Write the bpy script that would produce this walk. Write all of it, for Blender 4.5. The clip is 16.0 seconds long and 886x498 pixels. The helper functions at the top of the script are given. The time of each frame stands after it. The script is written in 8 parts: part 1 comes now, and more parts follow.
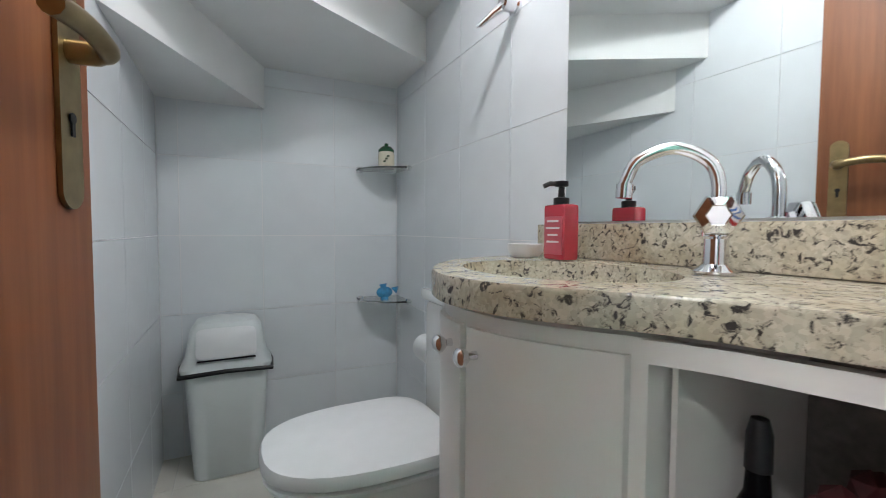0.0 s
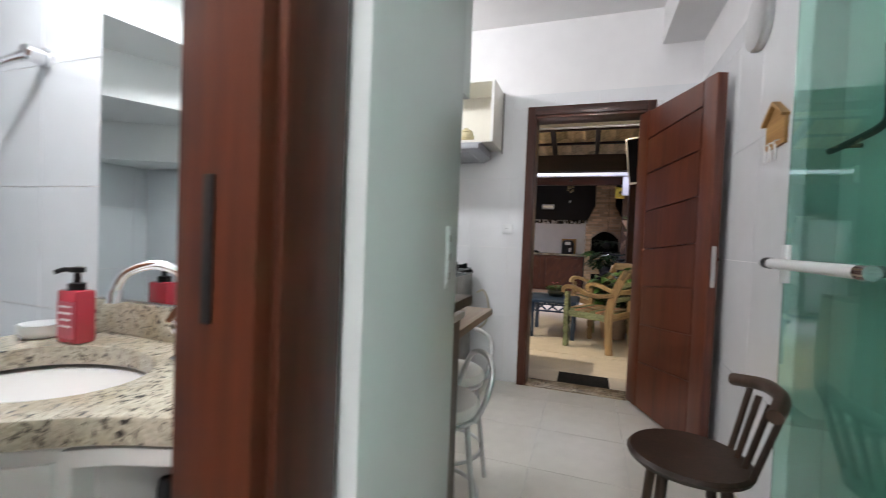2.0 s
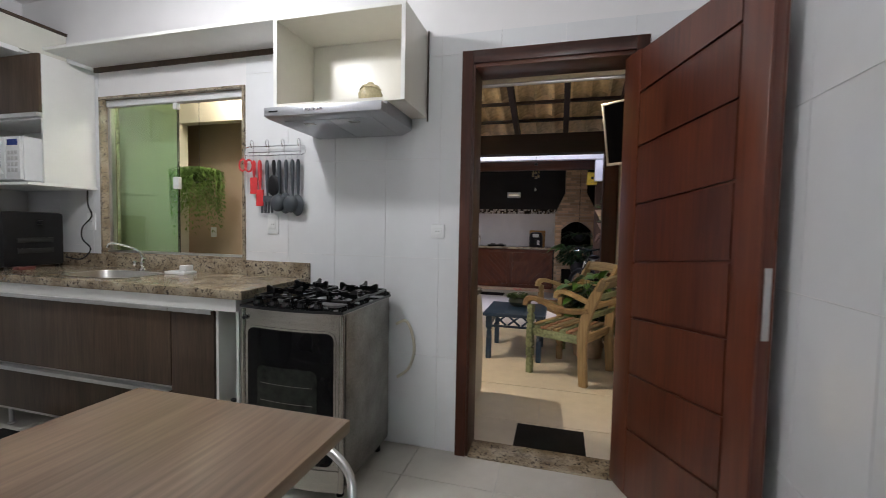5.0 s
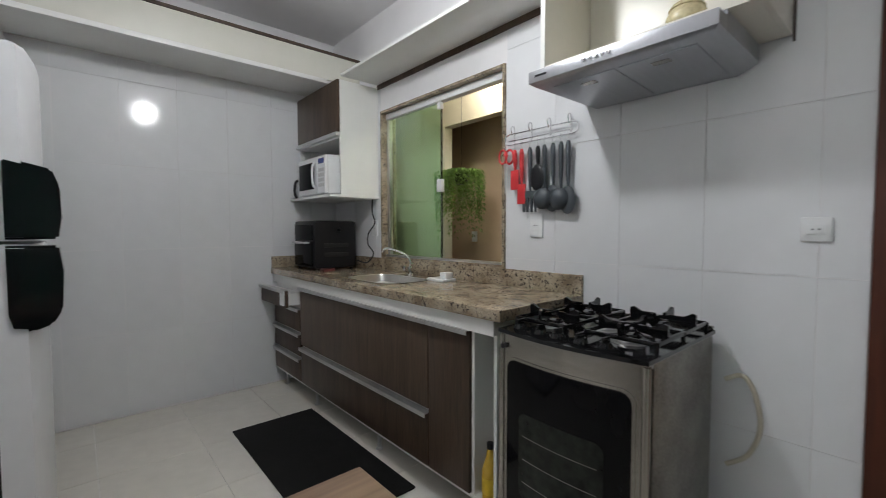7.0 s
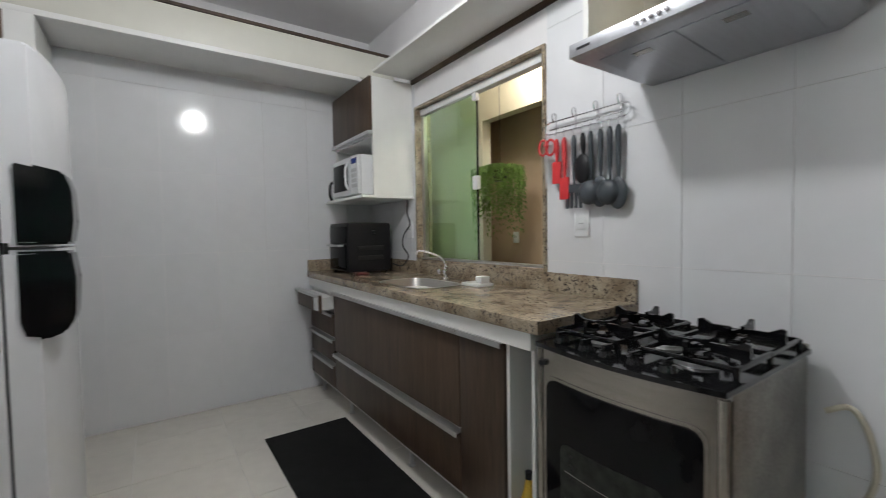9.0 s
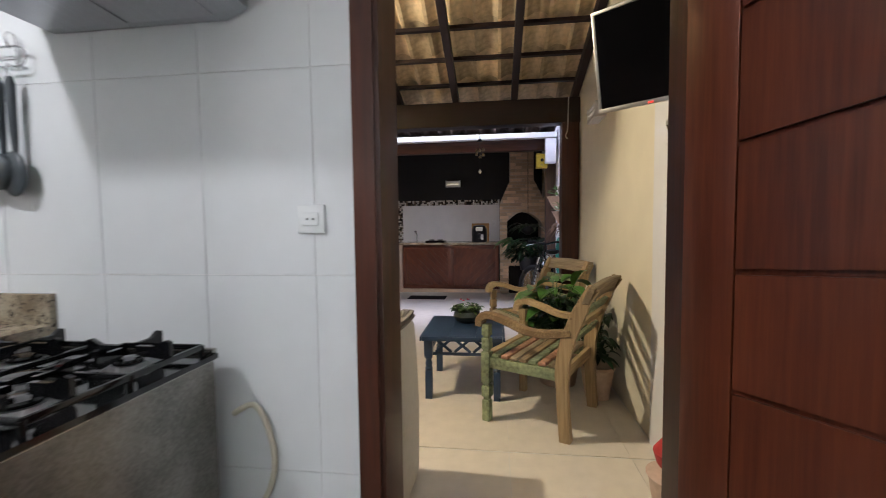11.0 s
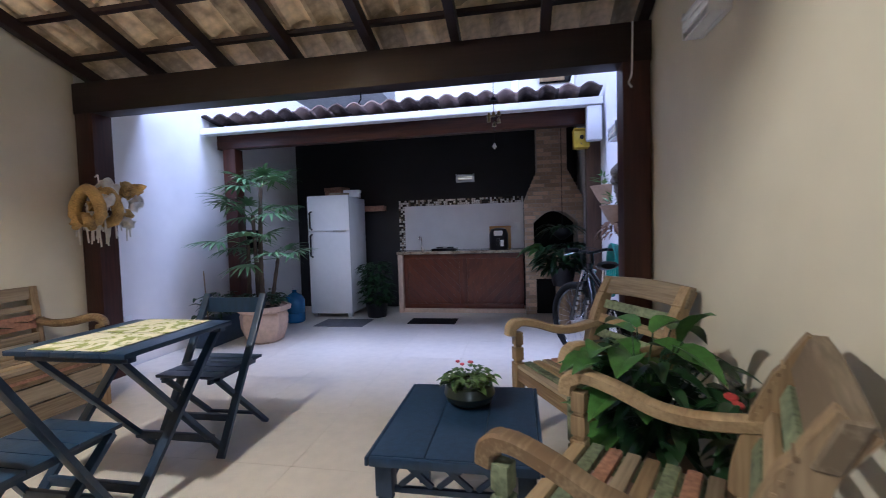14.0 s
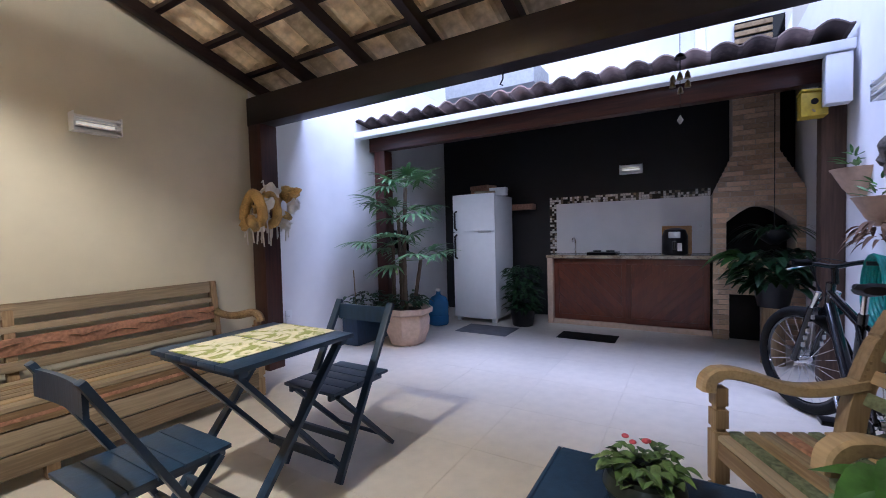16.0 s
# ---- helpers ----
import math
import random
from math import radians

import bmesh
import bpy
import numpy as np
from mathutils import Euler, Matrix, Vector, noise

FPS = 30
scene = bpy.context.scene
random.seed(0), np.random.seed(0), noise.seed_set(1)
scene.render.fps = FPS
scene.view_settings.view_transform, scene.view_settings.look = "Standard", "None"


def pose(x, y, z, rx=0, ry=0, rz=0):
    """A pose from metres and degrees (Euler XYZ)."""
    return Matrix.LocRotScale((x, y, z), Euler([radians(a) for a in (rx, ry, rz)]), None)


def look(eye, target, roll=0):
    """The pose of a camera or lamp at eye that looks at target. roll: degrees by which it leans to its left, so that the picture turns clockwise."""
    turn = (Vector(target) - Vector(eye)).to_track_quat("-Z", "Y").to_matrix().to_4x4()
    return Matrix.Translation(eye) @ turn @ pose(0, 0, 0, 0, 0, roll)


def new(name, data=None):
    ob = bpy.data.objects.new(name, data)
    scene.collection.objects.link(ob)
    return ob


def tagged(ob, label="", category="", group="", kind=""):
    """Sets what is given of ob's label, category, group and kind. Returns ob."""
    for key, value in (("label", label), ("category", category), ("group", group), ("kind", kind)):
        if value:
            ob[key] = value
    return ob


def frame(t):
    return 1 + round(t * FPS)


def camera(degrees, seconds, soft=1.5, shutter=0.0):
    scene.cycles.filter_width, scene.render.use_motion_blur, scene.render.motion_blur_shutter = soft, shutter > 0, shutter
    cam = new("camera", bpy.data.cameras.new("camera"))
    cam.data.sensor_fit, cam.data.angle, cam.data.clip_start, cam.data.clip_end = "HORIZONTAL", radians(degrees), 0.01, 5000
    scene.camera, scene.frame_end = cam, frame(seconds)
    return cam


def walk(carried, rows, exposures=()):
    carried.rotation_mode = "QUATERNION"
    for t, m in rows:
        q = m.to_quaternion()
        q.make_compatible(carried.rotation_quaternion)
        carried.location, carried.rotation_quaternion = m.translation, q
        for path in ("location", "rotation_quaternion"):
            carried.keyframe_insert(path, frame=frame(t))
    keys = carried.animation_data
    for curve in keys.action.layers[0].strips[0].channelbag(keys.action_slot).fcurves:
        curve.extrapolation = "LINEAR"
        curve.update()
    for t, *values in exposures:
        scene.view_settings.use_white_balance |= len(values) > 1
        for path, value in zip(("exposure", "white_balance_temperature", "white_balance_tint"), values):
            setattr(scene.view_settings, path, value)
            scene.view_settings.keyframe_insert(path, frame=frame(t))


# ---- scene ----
cam = camera(93.0, 16.0, 0.8, 0.35)
METRES, EYE, TILT, LEAN, TURN = 5.2, 0.93, 0.0, 0.0, -26.1
ROWS = [
    (0.0, 0.0, 0.0, 0.0, 0.01, -2.59, -0.28),
    (0.5, -0.0004, -0.0124, 0.0044, -5.39, -2.01, -1.05),
    (1.0, 0.0009, -0.0379, 0.012, -17.25, -1.77, -1.45),
    (1.5, 0.0122, -0.058, 0.0259, -32.84, -1.73, -2.14),
    (2.0, 0.0311, -0.0625, 0.0375, -44.87, -1.44, -2.28),
    (2.5, 0.0641, -0.0598, 0.0482, -54.02, -1.48, -2.0),
    (3.0, 0.1018, -0.0539, 0.0541, -58.2, -1.57, -1.63),
    (5.5, 0.2495, 0.056, 0.06, -42.02, -3.05, -0.8),
    (6.0, 0.2634, 0.0896, 0.0572, -33.73, -3.03, -0.52),
    (6.5, 0.266, 0.1188, 0.0579, -24.22, -2.97, -0.26),
    (7.0, 0.2748, 0.14, 0.0564, -15.01, -2.57, 0.14),
    (7.5, 0.2866, 0.1596, 0.0561, -8.08, -2.28, 0.54),
    (8.0, 0.2897, 0.1708, 0.0539, -4.62, -2.23, 0.85),
    (8.5, 0.2923, 0.1749, 0.0539, -3.71, -2.1, 0.96),
    (9.0, 0.2958, 0.1711, 0.0546, -8.58, -2.22, 0.93),
    (9.5, 0.3061, 0.1593, 0.0556, -23.76, -2.81, 0.27),
    (10.0, 0.3302, 0.1495, 0.0549, -40.49, -3.3, -0.1),
    (12.5, 0.5589, 0.1959, 0.0491, -61.55, -2.88, 1.26),
    (13.0, 0.6018, 0.217, 0.0476, -60.52, -2.75, 1.32),
    (13.5, 0.6411, 0.2475, 0.0449, -57.77, -2.61, 1.46),
    (14.0, 0.6724, 0.2799, 0.0478, -53.64, -2.46, 1.67),
    (14.5, 0.6974, 0.3028, 0.0453, -47.29, -2.37, 1.85),
    (15.0, 0.7241, 0.3199, 0.049, -41.17, -2.23, 1.94),
    (15.5, 0.7412, 0.3316, 0.0537, -36.03, -2.24, 1.72),
    (16.0, 0.7481, 0.3386, 0.0533, -33.1, -2.12, 1.43),
]
EXPOSURES = [(0.0, 0.25, 6500, 10), (1.6, 0.28, 6500, 11), (2.3, 0.42, 6500, 13), (3.0, 0.3, 6500, 14), (5.5, -0.1, 6500, 11), (7.0, -0.2, 6450, 10), (7.6, -0.22, 6450, 10), (8.3, -0.1, 6500, 10), (9.2, -0.12, 6500, 10), (10.0, 0.08, 6700, 10), (12.3, 0.38, 5400, 12), (13.0, 0.25, 5100, 12), (13.6, 0.1, 5100, 13), (14.5, 0.12, 5100, 14), (16.0, 0.12, 5200, 14)]
walk(cam, [(t, pose(0, 0, EYE, TILT, LEAN, TURN) @ pose(METRES * x, METRES * y, METRES * z, 90 + pitch, roll, yaw)) for t, x, y, z, yaw, pitch, roll in ROWS],
     exposures=EXPOSURES)

# ---- world and light ----
world = bpy.data.worlds.new("dusk_sky")
scene.world = world
world.use_nodes = True
sky = world.node_tree.nodes.new("ShaderNodeTexSky")
sky.sky_type, sky.sun_disc = "NISHITA", False
sky.sun_elevation, sky.sun_rotation = radians(35), radians(250)
world.node_tree.nodes["Background"].inputs["Strength"].default_value = 0.12
world.node_tree.links.new(sky.outputs[0], world.node_tree.nodes["Background"].inputs["Color"])


def lamp(name, kind, place, power, colour, size=0.2, target=None, spread=180):
    data = bpy.data.lights.new(name, kind)
    data.energy, data.color = power, colour
    if kind == "AREA":
        data.shape, data.size, data.spread = "DISK", size, radians(spread)
    elif kind == "POINT":
        data.shadow_soft_size = size
    ob = new(name, data)
    ob.matrix_world = look(place, target) if target else pose(*place)
    return ob


lamp("kitchen_lamp_light", "POINT", (2.2, 1.3, 2.50), 43, (0.97, 0.99, 1.0), 0.06)
lamp("bathroom_lamp_light", "POINT", (0.40, 0.64, 2.02), 17.5, (0.96, 0.98, 1.0), 0.05)
# Fill added to brighten the hall side; no source is known there.
lamp("hall_fill_light", "POINT", (-1.5, -0.6, 2.68), 75, (0.97, 0.99, 1.0), 0.09)
lamp("porch_lamp_light", "POINT", (4.225, 1.50, 2.60), 185, (1.0, 0.85, 0.62), 0.03)
# Fill added out of view to brighten the laundry nook; it has no fixture.
lamp("laundry_fill_light", "POINT", (3.62, 1.90, 2.22), 12, (1.0, 0.92, 0.78), 0.05)
skylight = lamp("courtyard_sky_light", "AREA", (7.6, 1.13, 5.6), 430, (0.73, 0.75, 1.0), 1.0)
skylight.data.shape, skylight.data.size, skylight.data.size_y = "RECTANGLE", 2.0, 4.4
sun_data = bpy.data.lights.new("overcast_sun", "SUN")
sun_data.energy, sun_data.angle, sun_data.color = 2.6, radians(40), (0.90, 0.91, 1.0)
new("overcast_sun", sun_data).matrix_world = look((-4, -3, 9), (8, 1, 0))

# ---- materials ----


def material(name, colour, rough=0.5, metal=0.0, scale=8.0, vary=0.12, bump=0.0, bump_scale=60.0, coat=0.0, random_shift=0.0, stretch=(1, 1, 1), spec=0.5):
    """A surface whose colour wanders at two scales, with fine relief."""
    m = bpy.data.materials.new(name)
    m.use_nodes = True
    nt = m.node_tree
    n, link = nt.nodes, nt.links.new
    b = n["Principled BSDF"]
    b.inputs["Roughness"].default_value, b.inputs["Metallic"].default_value = rough, metal
    b.inputs["Coat Weight"].default_value = coat
    b.inputs["Specular IOR Level"].default_value = spec
    co = n.new("ShaderNodeTexCoord")
    mp = n.new("ShaderNodeMapping")
    mp.inputs["Scale"].default_value = stretch
    link(co.outputs["Object"], mp.inputs[0])
    big, small = n.new("ShaderNodeTexNoise"), n.new("ShaderNodeTexNoise")
    big.inputs["Scale"].default_value, small.inputs["Scale"].default_value = scale / 5, scale * 3
    big.inputs["Detail"].default_value = small.inputs["Detail"].default_value = 4
    for t in (big, small):
        link(mp.outputs[0], t.inputs["Vector"])
    add = n.new("ShaderNodeMath")
    add.operation = "MULTIPLY_ADD"
    add.inputs[1].default_value = 0.5
    link(small.outputs[0], add.inputs[0])
    half = n.new("ShaderNodeMath")
    half.operation = "MULTIPLY"
    half.inputs[1].default_value = 0.5
    link(big.outputs[0], half.inputs[0])
    link(half.outputs[0], add.inputs[2])
    fac = add.outputs[0]
    if random_shift:
        info = n.new("ShaderNodeObjectInfo")
        shift = n.new("ShaderNodeMath")
        shift.operation = "MULTIPLY_ADD"
        shift.inputs[1].default_value = random_shift
        link(info.outputs["Random"], shift.inputs[0])
        link(fac, shift.inputs[2])
        sub = n.new("ShaderNodeMath")
        sub.operation = "SUBTRACT"
        sub.inputs[1].default_value = random_shift / 2
        link(shift.outputs[0], sub.inputs[0])
        fac = sub.outputs[0]
    ramp = n.new("ShaderNodeValToRGB")
    lo = [max(0.0, c * (1 - vary * 1.6)) for c in colour]
    hi = [min(1.0, c * (1 + vary)) for c in colour]
    ramp.color_ramp.elements[0].position, ramp.color_ramp.elements[1].position = 0.3, 0.7
    ramp.color_ramp.elements[0].color, ramp.color_ramp.elements[1].color = (*lo, 1), (*hi, 1)
    link(fac, ramp.inputs[0])
    link(ramp.outputs[0], b.inputs["Base Color"])
    if bump:
        bn, bt = n.new("ShaderNodeBump"), n.new("ShaderNodeTexNoise")
        bt.inputs["Scale"].default_value, bt.inputs["Detail"].default_value = bump_scale, 5
        link(mp.outputs[0], bt.inputs["Vector"])
        bn.inputs["Strength"].default_value, bn.inputs["Distance"].default_value = bump, 0.004
        link(bt.outputs[0], bn.inputs["Height"])
        link(bn.outputs[0], b.inputs["Normal"])
    return m


def wood(name, dark, light, axis="z", rough=0.4, rings=9.0, coat=0.0, random_shift=0.25):
    """Timber with its grain along one axis."""
    m = bpy.data.materials.new(name)
    m.use_nodes = True
    nt = m.node_tree
    n, link = nt.nodes, nt.links.new
    b = n["Principled BSDF"]
    b.inputs["Roughness"].default_value, b.inputs["Coat Weight"].default_value = rough, coat
    b.inputs["Coat Roughness"].default_value, b.inputs["Specular IOR Level"].default_value = 0.25, 0.35
    co, mp = n.new("ShaderNodeTexCoord"), n.new("ShaderNodeMapping")
    mp.inputs["Scale"].default_value = [0.06 if a == axis else 1.0 for a in "xyz"]
    link(co.outputs["Object"], mp.inputs[0])
    info = n.new("ShaderNodeObjectInfo")
    shift = n.new("ShaderNodeVectorMath")
    shift.operation = "ADD"
    comb = n.new("ShaderNodeCombineXYZ")
    mul = n.new("ShaderNodeMath")
    mul.operation = "MULTIPLY"
    mul.inputs[1].default_value = 7.0
    link(info.outputs["Random"], mul.inputs[0])
    for i in range(3):
        link(mul.outputs[0], comb.inputs[i])
    link(mp.outputs[0], shift.inputs[0])
    link(comb.outputs[0], shift.inputs[1])
    t1, t2 = n.new("ShaderNodeTexNoise"), n.new("ShaderNodeTexNoise")
    t1.inputs["Scale"].default_value, t2.inputs["Scale"].default_value = rings, rings * 9
    t1.inputs["Detail"].default_value, t2.inputs["Detail"].default_value = 6, 3
    t1.inputs["Distortion"].default_value = 0.6
    link(shift.outputs[0], t1.inputs["Vector"])
    link(shift.outputs[0], t2.inputs["Vector"])
    mix = n.new("ShaderNodeMath")
    mix.operation = "MULTIPLY_ADD"
    mix.inputs[1].default_value = 0.45
    link(t2.outputs[0], mix.inputs[0])
    sc = n.new("ShaderNodeMath")
    sc.operation = "MULTIPLY"
    sc.inputs[1].default_value = 0.55
    link(t1.outputs[0], sc.inputs[0])
    link(sc.outputs[0], mix.inputs[2])
    sh2 = n.new("ShaderNodeMath")
    sh2.operation = "MULTIPLY_ADD"
    sh2.inputs[1].default_value = random_shift
    link(info.outputs["Random"], sh2.inputs[0])
    link(mix.outputs[0], sh2.inputs[2])
    sb = n.new("ShaderNodeMath")
    sb.operation = "SUBTRACT"
    sb.inputs[1].default_value = random_shift / 2
    link(sh2.outputs[0], sb.inputs[0])
    ramp = n.new("ShaderNodeValToRGB")
    ramp.color_ramp.elements[0].position, ramp.color_ramp.elements[1].position = 0.33, 0.68
    ramp.color_ramp.elements[0].color, ramp.color_ramp.elements[1].color = (*dark, 1), (*light, 1)
    link(sb.outputs[0], ramp.inputs[0])
    link(ramp.outputs[0], b.inputs["Base Color"])
    bn = n.new("ShaderNodeBump")
    bn.inputs["Strength"].default_value, bn.inputs["Distance"].default_value = 0.25, 0.002
    link(mix.outputs[0], bn.inputs["Height"])
    link(bn.outputs[0], b.inputs["Normal"])
    return m


def granite(name, base, mid, dark, scale=60.0):
    """Polished stone with crystals, brown clouds and dark flecks."""
    m = bpy.data.materials.new(name)
    m.use_nodes = True
    nt = m.node_tree
    n, link = nt.nodes, nt.links.new
    b = n["Principled BSDF"]
    b.inputs["Roughness"].default_value = 0.18
    co = n.new("ShaderNodeTexCoord")
    cl, fl = n.new("ShaderNodeTexNoise"), n.new("ShaderNodeTexNoise")
    vo = n.new("ShaderNodeTexVoronoi")
    cl.inputs["Scale"].default_value, cl.inputs["Detail"].default_value = scale / 6, 6
    fl.inputs["Scale"].default_value, fl.inputs["Detail"].default_value = scale, 8
    fl.inputs["Roughness"].default_value, fl.inputs["Distortion"].default_value = 0.62, 0.8
    vo.inputs["Scale"].default_value = scale * 2.2
    for t in (cl, fl, vo):
        link(co.outputs["Object"], t.inputs["Vector"])
    r1, r2 = n.new("ShaderNodeValToRGB"), n.new("ShaderNodeValToRGB")
    r1.color_ramp.elements[0].position, r1.color_ramp.elements[1].position = 0.38, 0.66
    r1.color_ramp.elements[0].color, r1.color_ramp.elements[1].color = (*base, 1), (*mid, 1)
    link(cl.outputs[0], r1.inputs[0])
    r2.color_ramp.elements[0].position, r2.color_ramp.elements[1].position = 0.535, 0.62
    r2.color_ramp.elements[0].color, r2.color_ramp.elements[1].color = (0, 0, 0, 1), (1, 1, 1, 1)
    link(fl.outputs[0], r2.inputs[0])
    mx, tint = n.new("ShaderNodeMix"), n.new("ShaderNodeMix")
    mx.data_type = tint.data_type = "RGBA"
    tint.blend_type = "MULTIPLY"
    tint.inputs["Factor"].default_value = 0.35
    link(r1.outputs[0], tint.inputs["A"])
    grey = n.new("ShaderNodeRGBToBW")
    link(vo.outputs["Color"], grey.inputs[0])
    link(grey.outputs[0], tint.inputs["B"])
    link(r2.outputs[0], mx.inputs["Factor"])
    link(tint.outputs["Result"], mx.inputs["A"])
    mx.inputs["B"].default_value = (*dark, 1)
    link(mx.outputs["Result"], b.inputs["Base Color"])
    return m


def glass(name, colour, rough=0.0):
    m = bpy.data.materials.new(name)
    m.use_nodes = True
    b = m.node_tree.nodes["Principled BSDF"]
    b.inputs["Base Color"].default_value = (*colour, 1)
    b.inputs["Transmission Weight"].default_value, b.inputs["Roughness"].default_value = 1.0, rough
    b.inputs["IOR"].default_value = 1.45
    return m


def glow(name, colour, strength):
    m = bpy.data.materials.new(name)
    m.use_nodes = True
    b = m.node_tree.nodes["Principled BSDF"]
    b.inputs["Base Color"].default_value = (*colour, 1)
    b.inputs["Emission Color"].default_value, b.inputs["Emission Strength"].default_value = (*colour, 1), strength
    return m


M_PLASTER = material("white_plaster", (0.80, 0.79, 0.80), 0.7, scale=2, vary=0.03, bump=0.06, bump_scale=120)
M_SOFFIT = material("white_stair_plaster", (0.78, 0.79, 0.79), 0.75, scale=2, vary=0.03, bump=0.08, bump_scale=90)
M_TILE = material("white_glazed_tile", (0.76, 0.77, 0.79), 0.12, scale=3, vary=0.025, random_shift=0.15)
M_TILE_BATH = material("pale_grey_glazed_tile", (0.74, 0.77, 0.80), 0.14, scale=3, vary=0.025, random_shift=0.15)
M_GROUT = material("pale_grout", (0.66, 0.65, 0.62), 0.9, scale=20, vary=0.1)
M_FLOOR = material("ivory_polished_tile", (0.68, 0.65, 0.59), 0.16, scale=4, vary=0.05, random_shift=0.2)
M_PORCH_FLOOR = material("beige_porcelain_tile", (0.68, 0.63, 0.55), 0.36, scale=4, vary=0.07, random_shift=0.07)
M_CREAM = material("cream_wall_paint", (0.64, 0.60, 0.475), 0.8, scale=1.5, vary=0.05, bump=0.1, bump_scale=80)
M_YARD = material("white_outdoor_paint", (0.78, 0.77, 0.78), 0.8, scale=1.5, vary=0.05, bump=0.15, bump_scale=60)
M_BLACK_PAINT = material("black_wall_paint", (0.006, 0.006, 0.009), 0.6, scale=2, vary=0.3, bump=0.12, bump_scale=70)
M_JAMB = wood("dark_red_jamb_timber", (0.030, 0.007, 0.003), (0.088, 0.021, 0.008), "z", 0.48, 7, 0.05)
M_LINTEL = wood("dark_red_lintel_timber", (0.035, 0.010, 0.006), (0.10, 0.028, 0.014), "y", 0.38, 7, 0.3)
M_DOOR = wood("red_brown_varnished_door", (0.060, 0.013, 0.007), (0.135, 0.034, 0.015), "z", 0.3, 9, 0.4, 0.1)
M_DOOR_BATH = wood("orange_brown_door_veneer", (0.15, 0.045, 0.016), (0.27, 0.095, 0.035), "z", 0.5, 8, 0.05, 0.1)
M_BEAM = wood("near_black_stained_beam", (0.006, 0.003, 0.004), (0.020, 0.009, 0.009), "y", 0.5, 6, 0.1)
M_RAFTER = wood("near_black_stained_rafter", (0.006, 0.003, 0.004), (0.020, 0.010, 0.009), "x", 0.55, 6)
M_POST = wood("dark_red_stained_post", (0.022, 0.008, 0.006), (0.07, 0.022, 0.015), "z", 0.5, 6, 0.1)
M_CAB = wood("brown_oak_laminate", (0.038, 0.024, 0.016), (0.105, 0.068, 0.045), "z", 0.4, 14, 0.0, 0.08)
M_TABLETOP = wood("warm_oak_tabletop", (0.13, 0.08, 0.05), (0.30, 0.20, 0.13), "x", 0.35, 8, 0.15, 0.05)
M_WHITE_LAM = material("white_laminate", (0.80, 0.80, 0.78), 0.3, scale=3, vary=0.03)
M_GRANITE = granite("beige_brown_granite", (0.50, 0.42, 0.31), (0.27, 0.20, 0.13), (0.045, 0.035, 0.03))
M_STEEL = material("brushed_stainless_steel", (0.36, 0.35, 0.33), 0.34, 0.95, 30, 0.08, 0.05, 200, stretch=(1, 1, 12))
M_COOKER = material("brushed_cooker_steel", (0.42, 0.40, 0.365), 0.27, 0.95, 40, 0.12, 0.06, 160, stretch=(8, 0.6, 8))
M_COOKER_SIDE = material("mottled_grey_cooker_side", (0.27, 0.26, 0.24), 0.36, 0.75, 50, 0.3, 0.12, 260)
M_STEEL_HOOD = material("satin_grey_steel", (0.46, 0.47, 0.50), 0.36, 0.85, 30, 0.06, 0.04, 200, stretch=(1, 12, 1))
M_CHROME = material("polished_chrome", (0.80, 0.80, 0.82), 0.07, 1.0, 4, 0.04)
M_BLACK_GLASS = material("black_glass", (0.004, 0.004, 0.005), 0.05, scale=3, vary=0.2, spec=0.08)
M_ENAMEL = material("glossy_black_enamel", (0.006, 0.006, 0.007), 0.09, scale=20, vary=0.2)
M_BLACK_IRON = material("black_cast_iron", (0.012, 0.012, 0.013), 0.5, scale=40, vary=0.3, bump=0.2, bump_scale=200)
M_BLACK_PLASTIC = material("black_plastic", (0.010, 0.010, 0.012), 0.36, scale=20, vary=0.2, bump=0.05, bump_scale=300, spec=0.3)
M_WHITE_PLASTIC = material("white_plastic", (0.78, 0.79, 0.80), 0.3, scale=6, vary=0.03)
M_WHITE_ENAMEL = material("white_fridge_enamel", (0.78, 0.79, 0.81), 0.22, scale=4, vary=0.03)
M_CERAMIC = material("white_ceramic", (0.82, 0.82, 0.81), 0.1, scale=4, vary=0.02, coat=0.4)
M_ALU = material("satin_aluminium", (0.62, 0.62, 0.62), 0.32, 0.9, 20, 0.06)
M_BRICK = material("pale_orange_brick", (0.62, 0.45, 0.31), 0.85, scale=14, vary=0.2, bump=0.4, bump_scale=90, random_shift=0.5)
M_MORTAR = material("brick_mortar", (0.50, 0.42, 0.34), 0.95, scale=30, vary=0.15, bump=0.4, bump_scale=120)
M_CLAY = material("weathered_clay_roof_tile", (0.66, 0.52, 0.33), 0.85, scale=7, vary=0.28, bump=0.3, bump_scale=60, random_shift=0.35)
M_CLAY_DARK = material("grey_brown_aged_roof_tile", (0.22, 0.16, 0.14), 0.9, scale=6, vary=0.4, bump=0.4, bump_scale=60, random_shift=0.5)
M_BLUE = material("navy_painted_wood", (0.018, 0.042, 0.088), 0.38, scale=12, vary=0.25, bump=0.15, bump_scale=70, stretch=(1, 1, 0.3))
M_TEAK = wood("weathered_teak", (0.17, 0.11, 0.058), (0.42, 0.31, 0.17), "x", 0.6, 10, 0.0, 0.35)
M_TEAK_Z = wood("weathered_teak_upright", (0.17, 0.11, 0.058), (0.40, 0.29, 0.16), "z", 0.6, 10, 0.0, 0.3)
M_TEAK_GREY = wood("grey_weathered_timber", (0.16, 0.12, 0.075), (0.38, 0.31, 0.21), "x", 0.7, 10, 0.0, 0.3)
